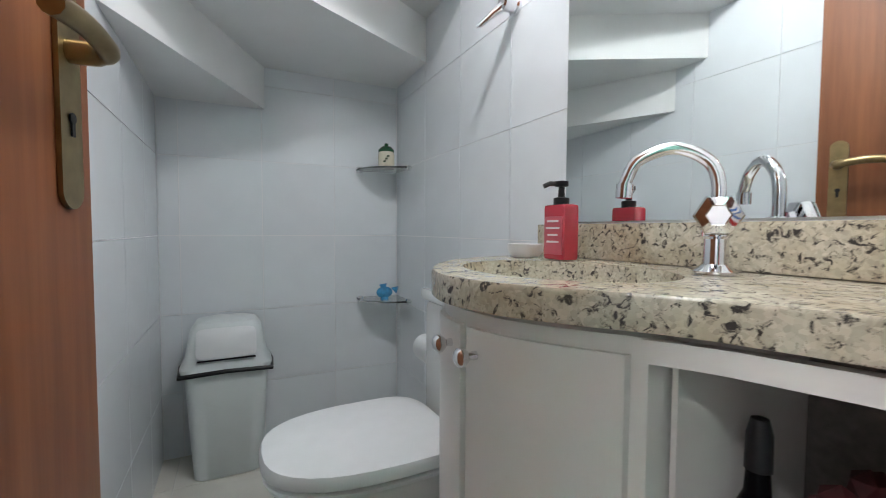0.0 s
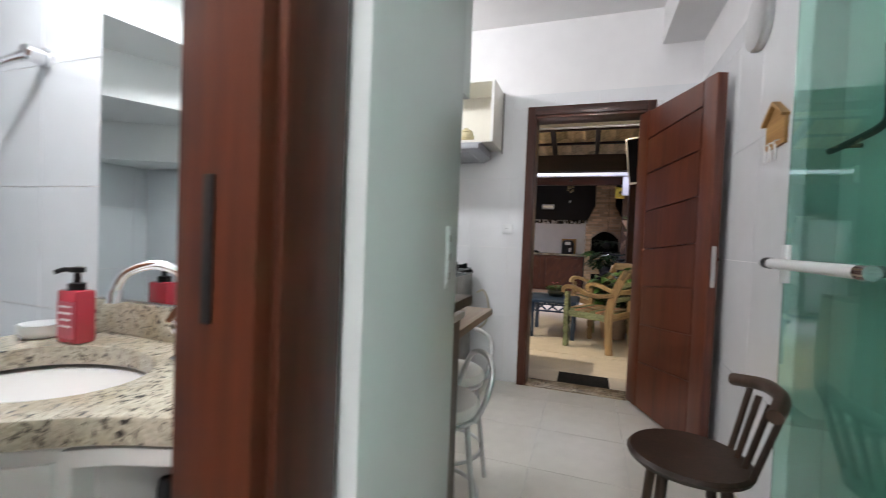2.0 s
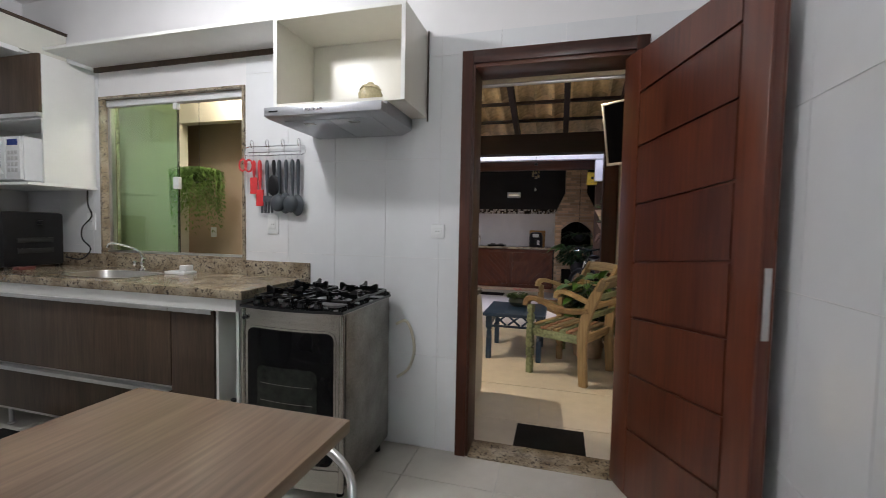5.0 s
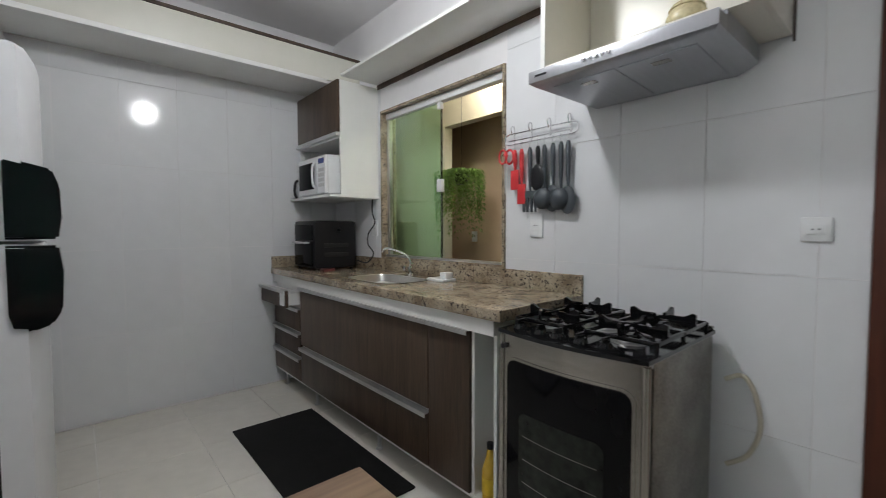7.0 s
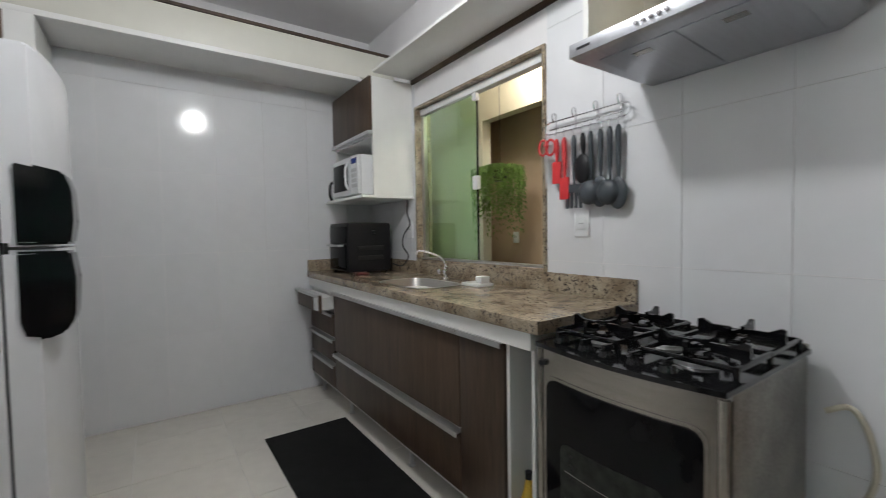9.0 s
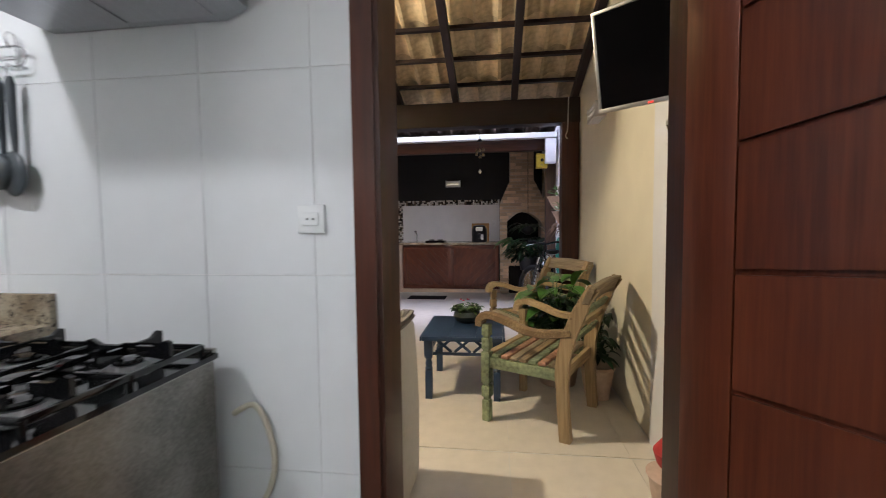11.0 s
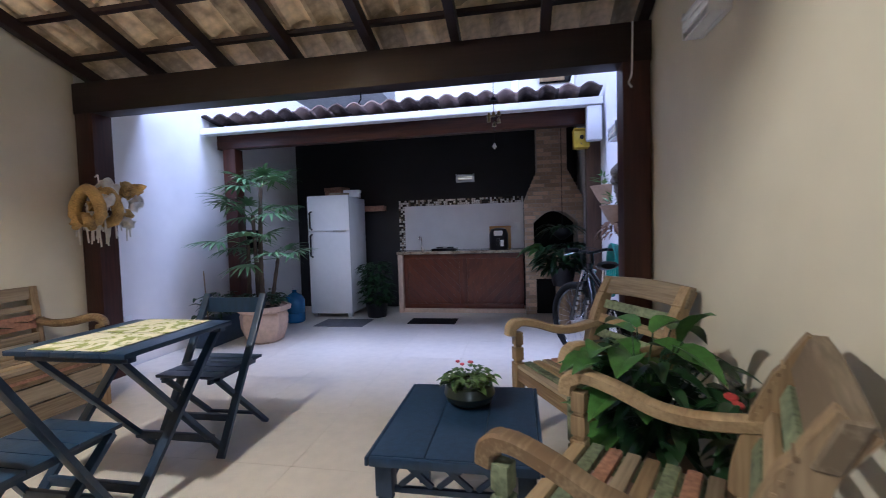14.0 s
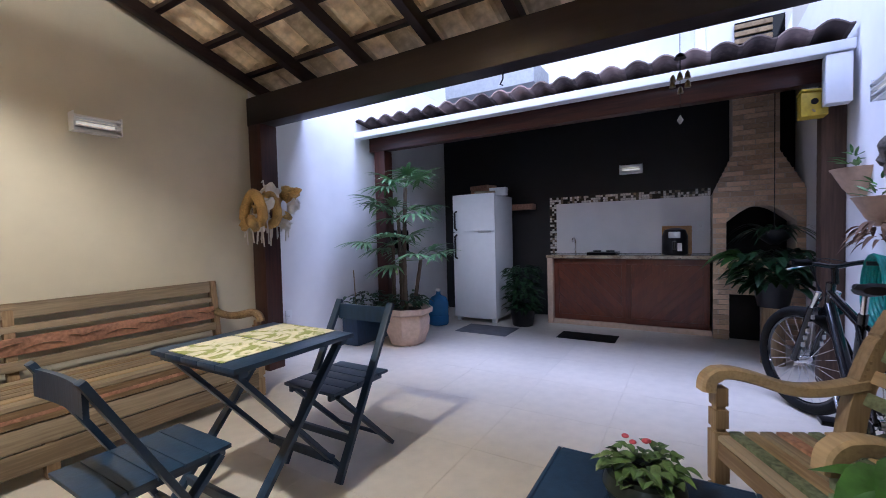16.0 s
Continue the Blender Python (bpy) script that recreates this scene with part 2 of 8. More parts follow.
M_GREEN_WORN = material("worn_green_paint", (0.22, 0.26, 0.15), 0.7, scale=16, vary=0.5, bump=0.25, bump_scale=60)
M_PINK_WORN = material("worn_pink_paint", (0.42, 0.22, 0.14), 0.7, scale=16, vary=0.4, bump=0.25, bump_scale=60)
M_GLASS = glass("clear_glass", (0.92, 0.97, 0.95))
M_GREEN_GLASS = glass("green_tempered_glass", (0.46, 0.82, 0.70))
M_WINDOW_GLASS = glass("pale_green_window_glass", (0.80, 0.97, 0.80))
M_MIRROR = material("silvered_mirror", (0.86, 0.90, 0.89), 0.015, 1.0, 2, 0.01)
M_LEAF = material("mid_green_leaf", (0.075, 0.19, 0.04), 0.35, scale=9, vary=0.4)
M_LEAF_DARK = material("dark_green_leaf", (0.018, 0.055, 0.017), 0.35, scale=9, vary=0.4)
M_SOIL = material("dark_soil", (0.03, 0.022, 0.016), 0.95, scale=40, vary=0.4, bump=0.5, bump_scale=90)
M_TERRACOTTA = material("pale_terracotta", (0.58, 0.43, 0.33), 0.8, scale=8, vary=0.15, bump=0.25, bump_scale=50)
M_RUBBER = material("black_rubber", (0.009, 0.009, 0.009), 0.85, scale=60, vary=0.3, bump=0.5, bump_scale=250, spec=0.2)
M_GREY_CLOTH = material("grey_brown_cloth", (0.22, 0.205, 0.185), 0.9, scale=14, vary=0.15, bump=0.35, bump_scale=160)
M_PALE_CLOTH = material("pale_grey_upholstery", (0.60, 0.58, 0.54), 0.8, scale=10, vary=0.06, bump=0.2, bump_scale=180)

# ---- mesh helpers ----


def box(bm, x0, x1, y0, y1, z0, z1, bevel=0.0, m=None):
    """A box between two corners, with rounded edges if bevel is given, turned by m."""
    c = Matrix.Translation(((x0 + x1) / 2, (y0 + y1) / 2, (z0 + z1) / 2)) @ Matrix.Diagonal((abs(x1 - x0), abs(y1 - y0), abs(z1 - z0), 1))
    made = bmesh.ops.create_cube(bm, size=1, matrix=(m @ c) if m else c)["verts"]
    if bevel:
        edges = list({e for v in made for e in v.link_edges})
        bmesh.ops.bevel(bm, geom=edges, offset=bevel, segments=2, affect="EDGES", profile=0.6, clamp_overlap=True)
    return bm


def rod(bm, a, b, r, r2=None, n=12, caps=True):
    """A round bar from a to b."""
    a, b = Vector(a), Vector(b)
    d = b - a
    m = Matrix.Translation((a + b) / 2) @ d.to_track_quat("Z", "Y").to_matrix().to_4x4()
    bmesh.ops.create_cone(bm, cap_ends=caps, segments=n, radius1=r, radius2=r if r2 is None else r2, depth=d.length, matrix=m)
    return bm


def plank(bm, a, b, w, h, bevel=0.0, up=(0, 0, 1)):
    """A squared bar from a to b, w wide and h thick."""
    a, b = Vector(a), Vector(b)
    d = (b - a).normalized()
    side = d.cross(Vector(up)).normalized()
    top = side.cross(d)
    m = Matrix(((d.x, side.x, top.x, 0), (d.y, side.y, top.y, 0), (d.z, side.z, top.z, 0), (0, 0, 0, 1)))
    return box(bm, -(b - a).length / 2, (b - a).length / 2, -w / 2, w / 2, -h / 2, h / 2, bevel, Matrix.Translation((a + b) / 2) @ m)


def lathe(bm, profile, place=(0, 0, 0), n=24, m=None):
    """A turned shape from (radius, height) pairs."""
    rings = []
    for r, z in profile:
        ring = []
        for i in range(n):
            p = Vector((r * math.cos(2 * math.pi * i / n), r * math.sin(2 * math.pi * i / n), z))
            p = (m @ p) if m else p
            ring.append(bm.verts.new(p + Vector(place)))
        rings.append(ring)
    for a, b in zip(rings, rings[1:]):
        for i in range(n):
            bm.faces.new((a[i], a[(i + 1) % n], b[(i + 1) % n], b[i]))
    if profile[0][0] > 1e-4:
        bm.faces.new(rings[0][::-1])
    if profile[-1][0] > 1e-4:
        bm.faces.new(rings[-1])
    return bm


def tube(bm, points, r, n=8, closed=False):
    """A round tube through points."""
    pts = [Vector(p) for p in points]
    rings, side = [], None
    for i, p in enumerate(pts):
        if closed:
            d = (pts[(i + 1) % len(pts)] - pts[i - 1]).normalized()
        else:
            d = (pts[min(i + 1, len(pts) - 1)] - pts[max(i - 1, 0)]).normalized()
        if side is None:
            side = d.orthogonal().normalized()
        side = (side - d * side.dot(d)).normalized()
        up = d.cross(side)
        rad = r[i] if isinstance(r, (list, tuple)) else r
        rings.append([bm.verts.new(p + rad * (math.cos(2 * math.pi * k / n) * side + math.sin(2 * math.pi * k / n) * up)) for k in range(n)])
    pairs = list(zip(rings, rings[1:])) + ([(rings[-1], rings[0])] if closed else [])
    for a, b in pairs:
        for k in range(n):
            bm.faces.new((a[k], a[(k + 1) % n], b[(k + 1) % n], b[k]))
    if not closed:
        bm.faces.new(rings[0][::-1])
        bm.faces.new(rings[-1])
    return bm


def slab(bm, outline, z0, z1, m=None):
    """A flat plate with the given outline of (x, y) pairs, from z0 to z1, turned by m."""
    low = [bm.verts.new((m @ Vector((x, y, z0))) if m else (x, y, z0)) for x, y in outline]
    high = [bm.verts.new((m @ Vector((x, y, z1))) if m else (x, y, z1)) for x, y in outline]
    bm.faces.new(low[::-1])
    bm.faces.new(high)
    for i in range(len(outline)):
        j = (i + 1) % len(outline)
        bm.faces.new((low[i], low[j], high[j], high[i]))
    return bm


def curve_points(knots, steps=6):
    """A smooth line through the knots."""
    pts = [Vector(k) for k in knots]
    out = []
    for i in range(len(pts) - 1):
        p0, p1, p2, p3 = pts[max(i - 1, 0)], pts[i], pts[i + 1], pts[min(i + 2, len(pts) - 1)]
        for s in range(steps):
            t = s / steps
            out.append(0.5 * ((2 * p1) + (p2 - p0) * t + (2 * p0 - 5 * p1 + 4 * p2 - p3) * t * t + (3 * p1 - p0 - 3 * p2 + p3) * t ** 3))
    out.append(pts[-1])
    return out


def mesh_of(name, bm, mat):
    bmesh.ops.recalc_face_normals(bm, faces=bm.faces[:])
    me = bpy.data.meshes.new(name)
    bm.to_mesh(me)
    bm.free()
    me.materials.append(mat)
    me.shade_smooth()
    me.set_sharp_from_angle(angle=radians(38))
    return me


def B():
    return bmesh.new()


def part(name, bm, mat, parent, label=""):
    ob = new(name, mesh_of(name, bm, mat))
    ob.parent = parent
    return tagged(ob, label)


def split_parts(name, bm, mat, parent, label=""):
    """Each connected piece of a bmesh becomes a part of its own."""
    left = set(bm.verts)
    while left:
        stack, island = [left.pop()], []
        while stack:
            v = stack.pop()
            island.append(v)
            for e in v.link_edges:
                o = e.other_vert(v)
                if o in left:
                    left.remove(o)
                    stack.append(o)
        piece = B()
        twin = {v: piece.verts.new(v.co) for v in sorted(island, key=lambda v: v.index)}
        seen = set()
        for v in island:
            for f in v.link_faces:
                if f not in seen:
                    seen.add(f)
                    piece.faces.new([twin[w] for w in f.verts])
        part(name, piece, mat, parent, label)


def thing(name, place, label, category, turn=0.0, group="", kind=""):
    ob = new(name)
    ob.empty_display_size = 0.05
    ob.matrix_world = pose(*place, 0, 0, turn)
    return tagged(ob, label, category, group, kind)


def solid(name, bm, mat, label, category, place=(0, 0, 0), turn=0.0, group="", kind=""):
    ob = new(name, mesh_of(name, bm, mat))
    ob.matrix_world = pose(*place, 0, 0, turn)
    return tagged(ob, label, category, group, kind)


def setting(name, bm, mat, label, category="wall"):
    return solid(name, bm, mat, label, category, kind="structure")


# ---- large structure ----
CEIL = 2.82
setting("floor_kitchen", box(B(), -2.6, 3.46, -1.3, 3.6, -0.2, -0.004), M_GROUT, "ivory polished floor tiles with thin grout", "floor")
setting("ground", box(B(), 3.46, 12.5, -1.5, 4.2, -0.25, -0.004), M_GROUT, "beige porcelain patio floor tiles", "floor")
bm = B()
box(bm, 3.34, 3.46, -1.2, -0.76, 0, 3.6)
box(bm, 3.34, 3.46, 0.12, 1.503, 0, 3.6)
box(bm, 3.34, 3.46, 2.705, 3.6, 0, 3.6)
box(bm, 3.34, 3.46, -0.76, 0.12, 2.11, 3.6)
box(bm, 3.34, 3.46, 1.503, 2.705, 2.10, 3.6)
box(bm, 3.34, 3.46, 1.503, 2.705, 0, 1.01)
wall_east = setting("wall_east", bm, M_PLASTER, "white kitchen wall with a door and a window")
wall_north = setting("wall_north", box(B(), 0.6, 3.34, 3.45, 3.6, 0, CEIL + 0.1), M_PLASTER, "white glazed tile kitchen end wall")
bm = B()
box(bm, 1.755, 3.34, -1.3, -1.06, 0, CEIL + 0.1)
box(bm, -2.6, 1.755, -1.3, -1.15, 0, CEIL + 0.1)
box(bm, -2.6, 1.755, -1.15, -1.06, 2.56, CEIL + 0.1)
wall_south = setting("wall_south", bm, M_PLASTER, "white painted kitchen side wall")
wall_hall = setting("wall_hall", box(B(), -2.6, -2.45, -1.06, 2.1, 0, CEIL + 0.1), M_PLASTER, "white painted hall wall")
bm = B()
box(bm, 0.71, 0.84, 0.04, 3.45, 0, CEIL)
wall_sink = setting("wall_sink", bm, M_PLASTER, "tiled wall between bathroom and kitchen")
wall_bath_back = setting("wall_bath_back", box(B(), -0.4, 0.71, 1.97, 2.1, 0, CEIL), M_PLASTER, "tiled bathroom back wall")
wall_bath_left = setting("wall_bath_left", box(B(), -0.4, -0.28, 0.04, 1.97, 0, CEIL), M_PLASTER, "tiled bathroom side wall")
bm = B()
box(bm, 0.40, 0.90, -0.055, 0.04, 0, CEIL)
box(bm, -2.45, -0.36, -0.055, 0.04, 0, CEIL)
box(bm, -0.36, 0.40, -0.055, 0.04, 2.12, CEIL)
setting("wall_bath_front", bm, M_PLASTER, "white wall with the bathroom doorway")
setting("ceiling", box(B(), -2.6, 3.34, -1.06, 3.45, CEIL, CEIL + 0.12), M_PLASTER, "white plaster ceiling", "ceiling")
setting("trim_beam", box(B(), -2.45, 3.34, -1.06, -0.80, 2.56, CEIL), M_PLASTER, "white boxed beam under the ceiling", "beam")

# patio
wall_porch_south = setting("wall_porch_south", box(B(), 3.46, 10.4, -1.25, -1.08, 0, 3.9), M_CREAM, "cream painted patio wall")
setting("wall_yard_south", box(B(), 6.86, 10.195, -1.08, -1.077, 0, 3.3), M_YARD, "white painted courtyard side wall")
wall_porch_north = setting("wall_porch_north", box(B(), 3.46, 6.7, 3.35, 3.5, 0, 3.9), M_CREAM, "cream painted patio side wall")
wall_yard_north = setting("wall_yard_north", box(B(), 6.7, 10.35, 3.35, 3.5, 0, 3.3), M_YARD, "white painted courtyard wall")
wall_yard_east = setting("wall_yard_east", box(B(), 10.2, 10.35, -1.08, 3.35, 0, 3.0), M_BLACK_PAINT, "black painted barbecue wall")

# ---- doors, window and stair underside ----
# winder stair over the bathroom: each tread steps down towards the far left corner
STAIR = [
    ([(-0.28, 1.19), (0.115, 1.97), (-0.28, 1.97)], 1.44),
    ([(-0.28, 1.19), (-0.28, 1.06), (0.71, 1.61), (0.71, 1.97), (0.115, 1.97)], 1.615),
    ([(-0.28, 1.06), (-0.28, 0.94), (0.71, 1.16), (0.71, 1.61)], 1.79),
    ([(-0.28, 0.94), (-0.28, 0.80), (0.71, 0.80), (0.71, 1.16)], 1.965),
    ([(-0.28, 0.80), (-0.28, 0.52), (0.71, 0.52), (0.71, 0.80)], 2.14),
    ([(-0.28, 0.52), (-0.28, 0.04), (0.71, 0.04), (0.71, 0.52)], 2.315),
]
stair = thing("ceiling_stair_underside", (0, 0, 0), "white plastered underside of winding stairs", "ceiling", kind="structure")
for outline, low in STAIR:
    part("step", slab(B(), outline, low, 2.6), M_SOFFIT, stair)


frame_k = thing("door_frame", (3.34, -0.32, 0), "dark red-brown timber frame of the patio doorway", "door frame", kind="structure")
part("jamb", box(B(), -0.022, 0.172, 0.372, 0.442, 0, 2.11, 0.004), M_JAMB, frame_k)
part("jamb", box(B(), -0.022, 0.172, -0.455, -0.388, 0, 2.11, 0.004), M_JAMB, frame_k)
part("head", box(B(), -0.022, 0.172, -0.388, 0.372, 2.080, 2.11, 0.004), M_LINTEL, frame_k)
part("casing", box(B(), -0.034, -0.023, 0.384, 0.442, 0, 2.165, 0.003), M_JAMB, frame_k)
part("casing", box(B(), -0.034, -0.023, -0.458, -0.40, 0, 2.165, 0.003), M_JAMB, frame_k)
part("casing", box(B(), -0.034, -0.023, -0.40, 0.384, 2.10, 2.165, 0.003), M_LINTEL, frame_k)
part("threshold", box(B(), -0.03, 0.15, -0.387, 0.371, -0.004, 0.012, 0.003), M_GRANITE, frame_k, "speckled granite doorstep")
part("curtain_rail", rod(B(), (0.185, -0.40, 2.05), (0.185, 0.40, 2.05), 0.010), M_ALU, frame_k)

# solid timber leaf, open into the kitchen, with slanting grooves
leaf = thing("door_patio", (3.335, -0.715, 0), "open red-brown varnished timber door with slanting grooves", "door", 180 + 22, kind="structure")
part("panel", box(B(), 0.0, 0.80, -0.036, 0.0, 0.012, 2.06, 0.004), M_DOOR, leaf)
for side in (-0.046, 0.0):
    part("stile", box(B(), 0.0, 0.13, side, side + 0.010, 0.012, 2.06, 0.003), M_DOOR, leaf)
    part("stile", box(B(), 0.69, 0.80, side, side + 0.010, 0.012, 2.06, 0.003), M_DOOR, leaf)
    zs = [0.016, 0.33, 0.59, 0.85, 1.10, 1.36, 1.62, 1.86, 2.055]
    for i in range(8):
        lean = 0.05
        a, b = zs[i] + (0 if i == 0 else 0.006), zs[i + 1] - 0.006
        bm = B()
        m = Matrix(((1, 0, 0, 0), (0, 0, 1, side), (0, 1, 0, 0), (0, 0, 0, 1)))
        hi = b - 0.0 if i == 7 else b + lean
        lo = a if i == 0 else a + lean
        slab(bm, [(0.135, a), (0.685, lo), (0.685, hi), (0.135, b)], 0.0, 0.010, m)
        part("plank", bm, M_DOOR, leaf)
bm = B()
box(bm, 0.735, 0.765, 0.011, 0.016, 0.93, 1.16, 0.002)
rod(bm, (0.75, 0.014, 1.07), (0.75, 0.05, 1.07), 0.009)
rod(bm, (0.75, 0.048, 1.07), (0.64, 0.048, 1.065), 0.009)
part("door_handle", bm, M_BLACK_IRON, leaf, "dark metal lever handle on a plate")
part("lock", box(B(), 0.801, 0.804, -0.03, -0.006, 0.92, 1.14, 0.001), M_ALU, leaf)
for z in (0.25, 1.0, 1.8):
    part("hinge", rod(B(), (-0.008, 0.004, z), (-0.008, 0.004, z + 0.09), 0.007), M_BLACK_IRON, leaf)

# bathroom doorway and its leaf
frame_b = thing("door_frame", (0.0, 0.0, 0), "dark red-brown timber frame of the bathroom doorway", "door frame", kind="structure")
part("jamb", box(B(), 0.325, 0.40, -0.062, 0.042, 0, 2.12, 0.004), M_JAMB, frame_b)
part("jamb", box(B(), -0.36, -0.30, -0.062, 0.045, 0, 2.12, 0.004), M_JAMB, frame_b)
part("head", box(B(), -0.30, 0.325, -0.062, 0.045, 2.05, 2.12, 0.004), M_LINTEL, frame_b)
part("casing", box(B(), 0.345, 0.455, -0.076, -0.063, 0, 2.18, 0.004), M_JAMB, frame_b)
part("casing", box(B(), -0.44, -0.33, -0.076, -0.063, 0, 2.18, 0.004), M_JAMB, frame_b)
part("strike_plate", box(B(), 0.3215, 0.3245, -0.010, 0.003, 1.03, 1.18, 0.001), M_BLACK_IRON, frame_b, "dark metal strike plate")

leaf = thing("door_bathroom", (-0.279, 0.045, 0), "orange-brown veneered bathroom door standing open", "door", 80.3, kind="structure")
part("panel", box(B(), 0.0, 0.615, -0.018, 0.018, 0.012, 2.04, 0.003), M_DOOR_BATH, leaf)
M_BRASS = material("worn_antique_brass", (0.33, 0.25, 0.13), 0.32, 1.0, 12, 0.25)
for s in (-1, 1):
    y = s * 0.0185
    bm = B()
    pts = []
    for i in range(24):
        a = 2 * math.pi * i / 24
        pts.append((0.565 + 0.021 * math.cos(a), 1.072 + math.sin(a) * 0.021 + (0.10 if math.sin(a) > 0 else -0.10)))
    slab(bm, pts, min(y, y + s * 0.005), max(y, y + s * 0.005), Matrix(((1, 0, 0, 0), (0, 0, 1, 0), (0, 1, 0, 0), (0, 0, 0, 1))))
    part("handle_plate", bm, M_BRASS, leaf, "worn brass backplate with a keyhole")
    bm = tube(B(), curve_points([(0.565, y, 1.122), (0.565, y + s * 0.035, 1.122), (0.55, y + s * 0.046, 1.123), (0.50, y + s * 0.048, 1.127), (0.45, y + s * 0.046, 1.123)]), [0.013] * 6 + [0.011] * 19, 10)
    part("door_handle", bm, M_BRASS, leaf, "worn brass lever handle")
    bm = B()
    lathe(bm, [(0.006, 0), (0.006, 0.002)], (0.565, y + s * 0.005, 1.05), 10, Matrix(((1, 0, 0), (0, 0, s), (0, 1, 0))))
    box(bm, 0.562, 0.568, y + s * 0.005, y + s * 0.007, 1.03, 1.05)
    part("keyhole", bm, M_BLACK_IRON, leaf)

# white sliding door parked against the wall beside the bathroom
slide = thing("sliding_door", (0.0, 0.0, 0), "white sliding door panel with a recessed pull", "sliding door")
M_SLIDE = material("satin_white_door_paint", (0.66, 0.675, 0.67), 0.25, scale=2, vary=0.02)
part("panel", box(B(), 0.47, 0.868, -0.098, -0.066, 0.01, 2.55, 0.003), M_SLIDE, slide)
part("pull_rim", box(B(), 0.790, 0.820, -0.0995, -0.0982, 1.025, 1.150, 0.0005), M_SLIDE, slide)
part("pull_slot", box(B(), 0.798, 0.810, -0.1008, -0.0996, 1.035, 1.14, 0.0004), M_SLIDE, slide, "shallow slot of the pull")
for z in (1.05, 1.088, 1.125):
    part("lock", box(B(), 0.801, 0.809, -0.1030, -0.1009, z - 0.007, z + 0.007, 0.002), M_GREY_CLOTH, slide)

# kitchen window
win = thing("window_kitchen", (3.34, 2.104, 1.01), "sliding window with one green glass pane, half open", "window", kind="structure")
for y0, y1 in ((-0.601, -0.583), (0.583, 0.601)):
    part("window_frame", box(B(), -0.014, 0.124, y0, y1, 0, 1.09, 0.002), M_GRANITE, win, "speckled granite reveal")
part("window_frame", box(B(), -0.014, 0.124, -0.583, 0.583, 1.074, 1.09, 0.002), M_GRANITE, win, "speckled granite reveal")
part("window_sill", box(B(), -0.014, 0.15, -0.583, 0.583, 0.0, 0.02, 0.002), M_GRANITE, win)
part("track", box(B(), 0.025, 0.075, -0.583, 0.583, 1.030, 1.073, 0.003), M_WHITE_PLASTIC, win, "pale aluminium head track")
part("track", box(B(), 0.02, 0.085, -0.583, 0.583, 0.02, 0.032, 0.002), M_ALU, win)
part("track", box(B(), 0.035, 0.075, 0.563, 0.583, 0.032, 1.030, 0.002), M_ALU, win)
pane = part("pane", box(B(), 0.042, 0.050, -0.03, 0.563, 0.034, 1.028), M_WINDOW_GLASS, win, "green tempered glass pane")
pane.visible_shadow = False
pane = part("pane", box(B(), 0.058, 0.066, -0.005, 0.54, 0.034, 1.028), M_WINDOW_GLASS, win, "green tempered glass pane")
pane.visible_shadow = False
part("latch", box(B(), 0.028, 0.056, -0.04, 0.005, 0.46, 0.54, 0.004), M_WHITE_PLASTIC, win)
part("roller", box(B(), 0.028, 0.056, -0.035, 0.0, 0.985, 1.029, 0.004), M_WHITE_PLASTIC, win)

# laundry nook behind the window
bm = B()
box(bm, 4.08, 4.16, 1.20, 3.35, 0, 3.0)
box(bm, 3.46, 4.08, 1.20, 1.30, 0, 3.0)
setting("wall_laundry_back", bm, material("beige_laundry_paint", (0.50, 0.37, 0.25), 0.8, scale=2, vary=0.06, bump=0.1), "beige painted laundry wall")
bm = B()
box(bm, 3.78, 3.86, 2.50, 3.35, 0, 2.6)
box(bm, 3.78, 3.86, 1.30, 2.50, 2.02, 2.6)
setting("wall_laundry_front", bm, M_CREAM, "cream painted laundry opening")
setting("ceiling_laundry", box(B(), 3.46, 4.08, 1.30, 3.35, 2.6, 2.68), M_PLASTER, "white laundry ceiling", "ceiling")
bm = B()
box(bm, 3.46, 3.808, 0.157, 0.46, 0.953, 3.55)
setting("wall_black_pillar", bm, M_BLACK_PAINT, "rough black painted pillar beside the door")

# cream lintel beam on the patio side of the doorway
setting("trim_lintel", box(B(), 3.66, 3.80, -1.08, 0.155, 2.13, 2.26), M_CREAM, "cream painted beam above the patio door", "beam")
setting("wall_panel_white", box(B(), 3.46, 4.63, -1.08, -1.066, 0, 3.5), M_TILE, "white tiled strip of patio wall")

# ---- patio roof ----
def roof_z(x):
    return 2.53 + (6.62 - x) * 0.325


bm = plank(B(), (6.76, -1.08, 2.345), (6.76, 3.35, 2.345), 0.16, 0.25, 0.008)
solid("roof_beam", bm, M_BEAM, "heavy near-black timber beam on two posts", "beam", kind="structure")
for y in (-0.985, 3.245):
    solid("post", box(B(), -0.085, 0.085, -0.085, 0.085, 0, 2.222, 0.008), M_POST, "dark red-brown timber post carrying the roof beam", "post", (6.76, y, 0), kind="structure")
for i in range(8):
    y = -1.035 + i * 0.605
    bm = plank(B(), (3.47, y, roof_z(3.47) + 0.02), (6.95, y, roof_z(6.95) + 0.02), 0.065, 0.09, 0.004)
    solid("rafter", bm, M_RAFTER, "near-black timber rafter under clay tiles", "rafter", group="patio rafters", kind="structure")
for i in range(10):
    x = 3.70 + i * 0.3635
    z = roof_z(x) + 0.083
    bm = plank(B(), (x, -1.08, z), (x, 3.35, z), 0.05, 0.03)
    solid("batten", bm, M_BEAM, "near-black timber batten carrying roof tiles", "batten", group="patio battens", kind="structure")

TILE_LONG, TILE_WIDE = 0.42, 0.205


